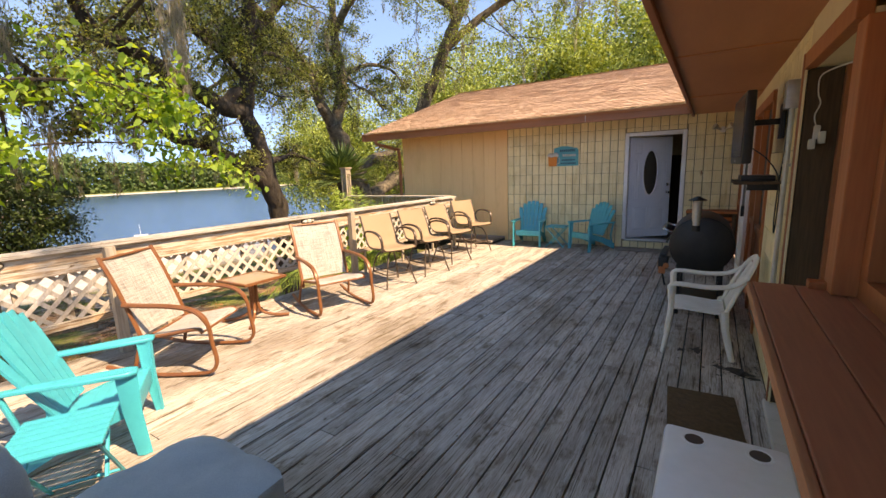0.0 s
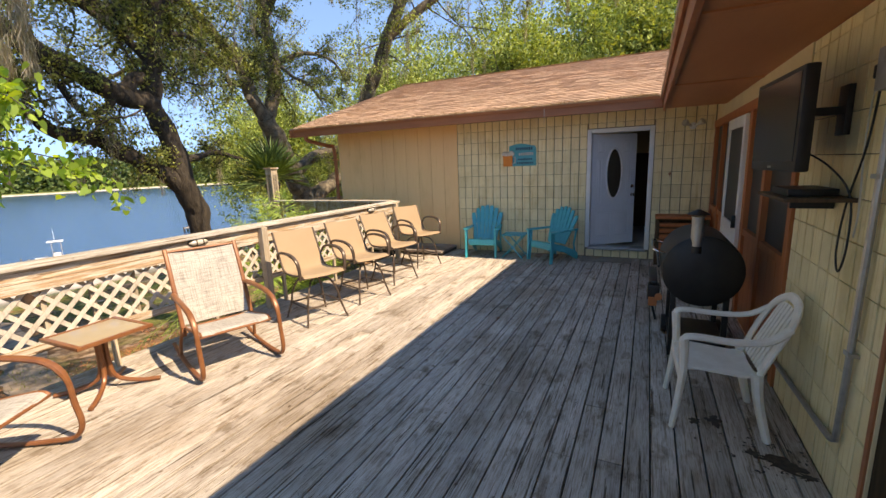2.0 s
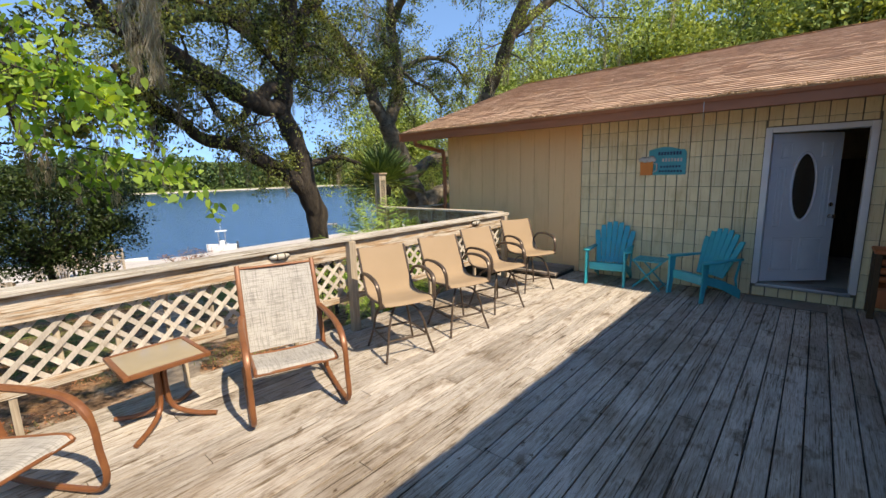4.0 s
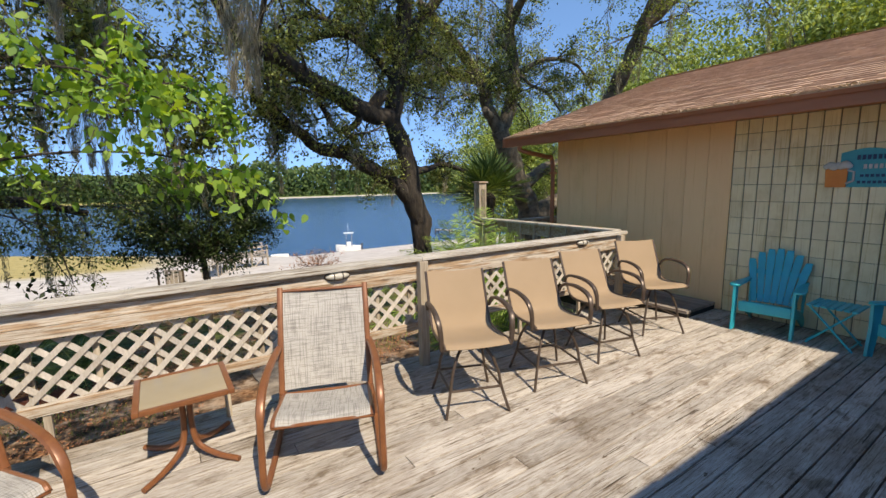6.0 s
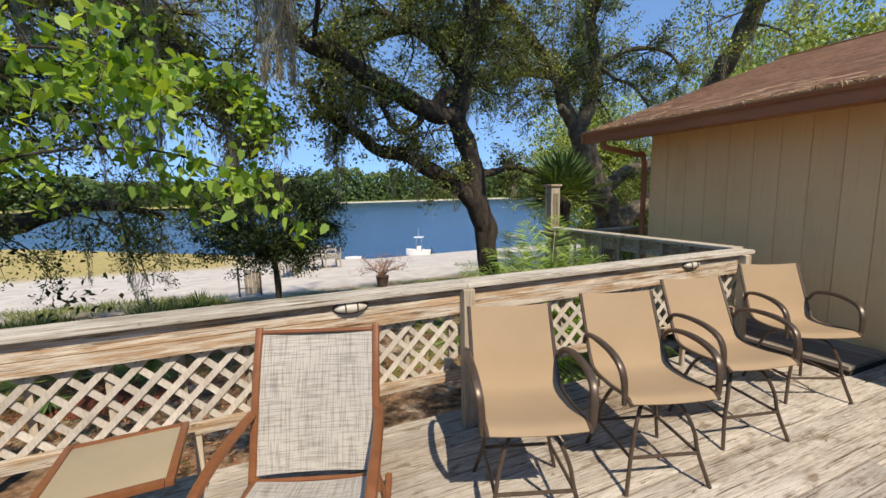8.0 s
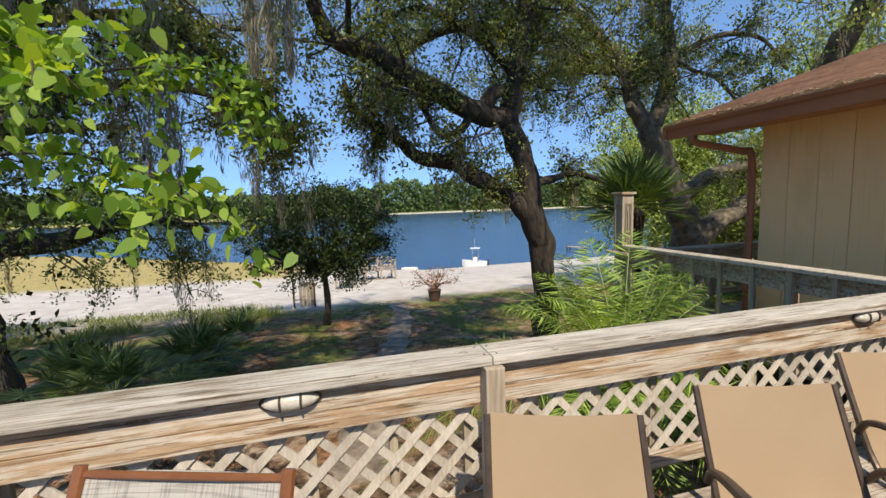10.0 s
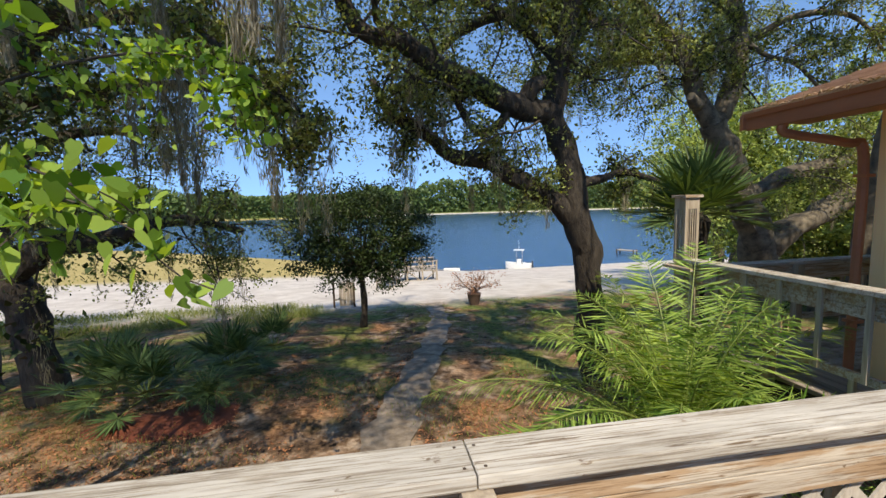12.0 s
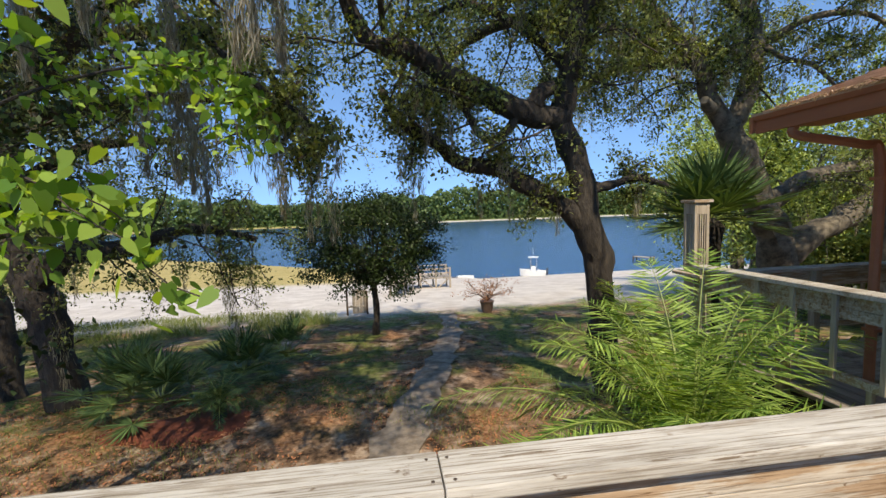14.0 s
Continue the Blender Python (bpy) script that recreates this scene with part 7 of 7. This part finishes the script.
strand = thing("eave_icicle", "pale strand hanging from the eave", "debris", (-2.0, 8.64, 2.70))
bm = bmesh.new()
tube(bm, [(0, 0, 0.0), (0.004, -0.005, -0.12), (0, 0, -0.30)], [0.007, 0.005, 0.003], 5)
part("strand", bm, M["cord_white"], strand)
rng = np.random.RandomState(6)
n = 1500
c = np.stack([-0.3 - 7.2 * rng.rand(n) ** 1.4, 8.605 + rng.normal(size=n) * 0.022, 2.708 + np.abs(rng.normal(size=n)) * 0.014], 1)
ob = new("roof_debris", leaf_cloud("roof_debris", c, unit(rng.normal(size=(n, 3)) + np.array((0, 0, 1))), unit(rng.normal(size=(n, 3)) * np.array((1, 0.5, 0.3))), rng.uniform(0.03, 0.13, n), 0.010, M["straw"]))
tagged(ob, "dry twigs and moss caught on the roof edge", "debris", kind="stuff")


def soot_spill():
    """Dark spilled soot on the boards by the plastic chair, ragged along the grain."""
    bm = bmesh.new()
    rng = random.Random(12)
    spots = [(0.42, 3.92, 0.10, 0.05), (0.30, 3.95, 0.05, 0.03), (0.53, 3.83, 0.05, 0.03), (0.13, 4.25, 0.05, 0.07), (0.02, 4.2, 0.03, 0.04)]
    spots += [(0.40 + rng.gauss(0, 0.16), 3.95 + rng.gauss(0, 0.12), rng.uniform(0.004, 0.012), rng.uniform(0.004, 0.015)) for _ in range(60)]
    for x, y, rx, ry in spots:
        n = 40 if rx > 0.02 else 7
        ring = []
        for k in range(n):
            a = 2 * math.pi * k / n
            r = 1 + (0.9 if n > 10 else 0.3) * noise.noise(Vector((math.cos(a) * 2.4 + x * 9, math.sin(a) * 2.4, y * 7))) + rng.uniform(-0.16, 0.16)
            ring.append(bm.verts.new((min(x + rx * r * math.cos(a), 0.585), y + ry * r * math.sin(a), 0.0022)))
        bm.faces.new(ring)
    bmesh.ops.recalc_face_normals(bm, faces=bm.faces)
    tagged(part("soot_spill", bm, M["soot"], smooth=False), "dark spilled soot on the deck boards by the chair", "stain", kind="stuff")


soot_spill()

# ---- down at the beach ----
def boat():
    root = thing("motor_boat", "white centre-console motor boat at the water's edge", "boat", (-71.5, 29.0, WATER), 245)
    bm = bmesh.new()
    rows = []
    for t in np.linspace(0, 1, 12):
        x = -2.6 + 5.4 * t
        w = 1.05 * (1 - max(0, t - 0.45) ** 2 * 3.2)
        w = max(w, 0.03)
        sheer = 0.75 + 0.35 * t * t
        keel = -0.25 + 0.6 * max(0, t - 0.7) ** 1.5 * 3
        rows.append([(x, -w, sheer), (x, -w * 0.86, 0.1 + keel * 0.5), (x, 0, keel), (x, w * 0.86, 0.1 + keel * 0.5), (x, w, sheer)])
    part("hull", sheet(rows, 0.08), M["boat_white"], root)
    part("floor", bbox(-2.5, 1.4, -0.85, 0.85, 0.25, 0.3), M["boat_white"], root)
    part("console", bbox(-0.5, 0.4, -0.4, 0.4, 0.3, 1.45, 0.08), M["boat_white"], root)
    part("windscreen", bbox(0.3, 0.36, -0.38, 0.38, 1.45, 1.75), M["glass_dark"], root)
    for x in (-0.7, 0.5):
        for y in (-0.5, 0.5):
            bm = bmesh.new()
            tube(bm, [(x, y, 0.3), (x, y * 0.9, 2.75)], 0.03, 6)
            part("top_post", bm, M["chrome"], root)
    part("top_canopy", bbox(-1.1, 1.0, -0.8, 0.8, 2.75, 2.85, 0.03), M["boat_white"], root)
    part("antenna", lathe([(0.03, 2.85), (0.02, 4.3)], 6), M["boat_white"], root)
    part("seat", bbox(-1.3, -0.8, -0.45, 0.45, 0.3, 0.95, 0.05), M["boat_white"], root)
    root.scale = (0.8, 0.9, 1.15)
    part("outboard", bbox(-3.0, -2.62, -0.22, 0.22, 0.2, 1.25, 0.08), M["boat_dark"], root)


boat()


def dinghy(x, y, a, mat, label):
    root = thing("dinghy", label, "boat", (x, y, WATER + 0.05), a)
    rows = []
    for t in np.linspace(0, 1, 8):
        w = max(0.03, 0.6 * (1 - max(0, t - 0.4) ** 2 * 2.7))
        rows.append([(-1.4 + 2.8 * t, -w, 0.45 + 0.15 * t), (-1.4 + 2.8 * t, -w * 0.7, 0.05), (-1.4 + 2.8 * t, w * 0.7, 0.05), (-1.4 + 2.8 * t, w, 0.45 + 0.15 * t)])
    part("hull", sheet(rows, 0.05), M[mat], root)
    part("thwart", bbox(-0.3, 0.0, -0.55, 0.55, 0.34, 0.38), M[mat], root)


dinghy(-72.0, 17.5, 70, "boat_white", "small white dinghy pulled up on the sand")
dinghy(-71.0, 14.6, 80, "boat_dark", "small dark dinghy pulled up on the sand")


def gate():
    x, y = -32.0, 2.7
    z = ground_z(x, y)
    root = thing("beach_gate", "grey wooden gate panel between two posts", "gate", (x, y, z))
    part("post", bbox(-0.06, 0.06, -0.65, -0.53, -0.2, 1.95, 0.01), M["darkwood"], root)
    part("post", bbox(-0.06, 0.06, 0.65, 0.77, -0.2, 1.6, 0.01), M["darkwood"], root)
    for k in range(4):
        part("board", bbox(-0.02, 0.02, -0.25 + k * 0.23, -0.04 + k * 0.23, 0.1, 1.75 - 0.03 * k, 0.005), M["rail_z"], root)
    part("gate_rail", bbox(0.021, 0.06, -0.53, 0.65, 0.5, 0.6), M["rail_z"], root)


gate()


def boardwalk():
    x, y = -51.5, 9.2
    z = ground_z(x, y)
    root = thing("beach_platform", "weathered wooden beach platform with stairs and rails", "platform", (x, y, z))
    part("deck", bbox(-1.6, 1.6, -2.6, 2.6, 1.15, 1.27), M["rail_x"], root)
    for px in (-1.5, 1.5):
        for py in (-2.5, -0.8, 0.9, 2.5):
            part("post", bbox(px - 0.09, px + 0.09, py - 0.09, py + 0.09, -0.4, 2.35), M["rail_z"], root)
        part("hand_rail", bbox(px - 0.06, px + 0.06, -2.6, 2.6, 2.2, 2.32), M["rail"], root)
        part("mid_rail", bbox(px - 0.03, px + 0.03, -2.6, 2.6, 1.7, 1.82), M["rail"], root)
    for a, b in ((-2.4, -0.9), (0.8, -0.7), (1.0, 2.4)):
        bm = bmesh.new()
        tube(bm, [(1.5, a, 0.0), (1.5, b, 1.15)], 0.06, 4)
        part("brace", bm, M["rail_z"], root)
    walk_z = ground_z(-40, 6.5) - z
    for s in (-0.6, 0.6):
        bm = bmesh.new()
        tube(bm, [(1.6, -2.0 + s, 1.2), (9.0, -3.6 + s, walk_z + 0.9)], 0.12, 4)
        part("stringer", bm, M["rail_x"], root)
        bm = bmesh.new()
        tube(bm, [(1.6, -2.0 + s, 2.25), (9.0, -3.6 + s, walk_z + 1.9)], 0.07, 4)
        part("stair_rail", bm, M["rail_x"], root)
        for t in (0.25, 0.5, 0.75, 1.0):
            bm = bmesh.new()
            q = Vector((1.6, -2.0 + s, 1.2)).lerp(Vector((9.0, -3.6 + s, walk_z + 0.9)), t)
            tube(bm, [(q.x, q.y, q.z - 2.2), (q.x, q.y, q.z + 1.05)], 0.07, 4)
            part("stair_post", bm, M["rail_z"], root)
    for k in range(14):
        q = Vector((1.7, -2.0, 1.22)).lerp(Vector((9.0, -3.6, walk_z + 0.92)), k / 13)
        part("tread", bbox(q.x - 0.22, q.x + 0.22, q.y - 0.6, q.y + 0.6, q.z, q.z + 0.06), M["rail_x"], root)


boardwalk()


def urn():
    x, y = -29.2, 10.9
    z = ground_z(x, y)
    root = thing("potted_shrub", "rusty dried shrub in a dark pot on the sand", "plant", (x, y, z))
    part("pot", lathe([(0.28, 0), (0.36, 0.25), (0.42, 0.65), (0.46, 0.7), (0.44, 0.74)], 18), M["terracotta"], root)
    rng = np.random.RandomState(4)
    tips = rng.normal(size=(70, 3)) * np.array((0.6, 0.85, 0.35)) + np.array((0, 0, 1.45))
    bm = bmesh.new()
    for q in tips[::2]:
        tube(bm, smooth_line([(0, 0, 0.7), (q[0] * 0.4, q[1] * 0.4, 1.1), tuple(q)], 3), 0.014, 4)
    tagged(part("twig_growth", bm, M["terracotta"], root), kind="stuff")
    c, nrm, ax = foliage(tips, 14, 0.16, 3)
    ob = new("crown", leaf_cloud("crown", c, nrm, ax, 0.13, 0.05, M["twig_red"]))
    ob.parent = root
    tagged(ob, kind="stuff")


urn()


def jetty():
    root = thing("jetty", "far small dark jetty in the lake", "jetty", (-84.0, 57.0, WATER), 30)
    part("deck", bbox(-2.0, 2.0, -0.8, 0.8, 0.55, 0.7), M["rail_x"], root)
    for px in (-1.8, 1.8):
        for py in (-0.7, 0.7):
            part("pile", bbox(px - 0.1, px + 0.1, py - 0.1, py + 0.1, -1.5, 0.9), M["darkwood"], root)


jetty()

# ---- pieces of the deck and the block walls ----
def deck_boards():
    rng = random.Random(11)
    cache = {}
    x = DX0
    row = 0
    while x < DX1 - 0.05:
        w = min(0.142, DX1 - 0.003 - x)
        cuts = [DY0]
        y = DY0 + rng.choice((1.2, 2.4, 3.0, 3.6))
        while y < DY1 - 0.8:
            cuts.append(y)
            y += rng.choice((3.05, 3.66, 4.27, 4.88))
        cuts.append(DY1 - 0.012)
        for a, b in zip(cuts, cuts[1:]):
            key = (round(b - a, 2), round(w, 3))
            if key not in cache:
                cache[key] = mesh_of(bbox(0.003, w - 0.003, 0.002, b - a - 0.002, -0.04, 0.0, 0.005), "board", M["deck"])
            ob = new("board", cache[key])
            ob.parent = deck
            ob.location = (x, a, rng.uniform(-0.003, 0.0))
        x += 0.1455
        row += 1


deck_boards()


def block_wall(parent, axis, start, stop, base, top, hole=None):
    rng = random.Random(21)
    cache = {}
    z = base
    while z < top - 0.03:
        h = min(CH, top - z) - 0.005
        u = start
        while u < stop - 0.02:
            w = min(CW, stop - u) - 0.012
            a, b, c, d = u, u + w, z, z + h
            pieces = [(a, b, c, d)]
            if hole:
                h0, h1, g0, g1 = hole
                if a < h1 and b > h0 and c < g1 and d > g0:
                    pieces = []
                    if a < h0 - 0.02:
                        pieces.append((a, h0 - 0.004, c, d))
                    elif b > h1 + 0.02:
                        pieces.append((h1 + 0.004, b, c, d))
                    elif d > g1 + 0.02:
                        pieces.append((a, b, g1 + 0.004, d))
                    elif c < g0 - 0.02:
                        pieces.append((a, b, c, g0 - 0.004))
            for p0, p1, q0, q1 in pieces:
                key = (round(p1 - p0, 3), round(q1 - q0, 3))
                if key not in cache:
                    if axis == "x":
                        bm = bbox(0, key[0], -0.004, 0.03, 0, key[1], 0.004)
                    else:
                        bm = bbox(-0.004, 0.03, 0, key[0], 0, key[1], 0.004)
                    cache[key] = mesh_of(bm, "block", M["block"])
                ob = new("block", cache[key])
                ob.parent = parent
                k = rng.uniform(0.0, 0.003)
                ob.location = (p0, WY + k, q0) if axis == "x" else (WX + k, p0, q0)
            u += CW
        z += CH


block_wall(wall_end, "x", -3.94, 0.595, 0.0, 2.6, (DOOR_X0 - 0.08, DOOR_X1 + 0.08, DOOR_Z0 - 0.06, DOOR_Z1 + 0.08))
block_wall(wall_long, "y", 3.43, 4.915, 0.0, 2.495)
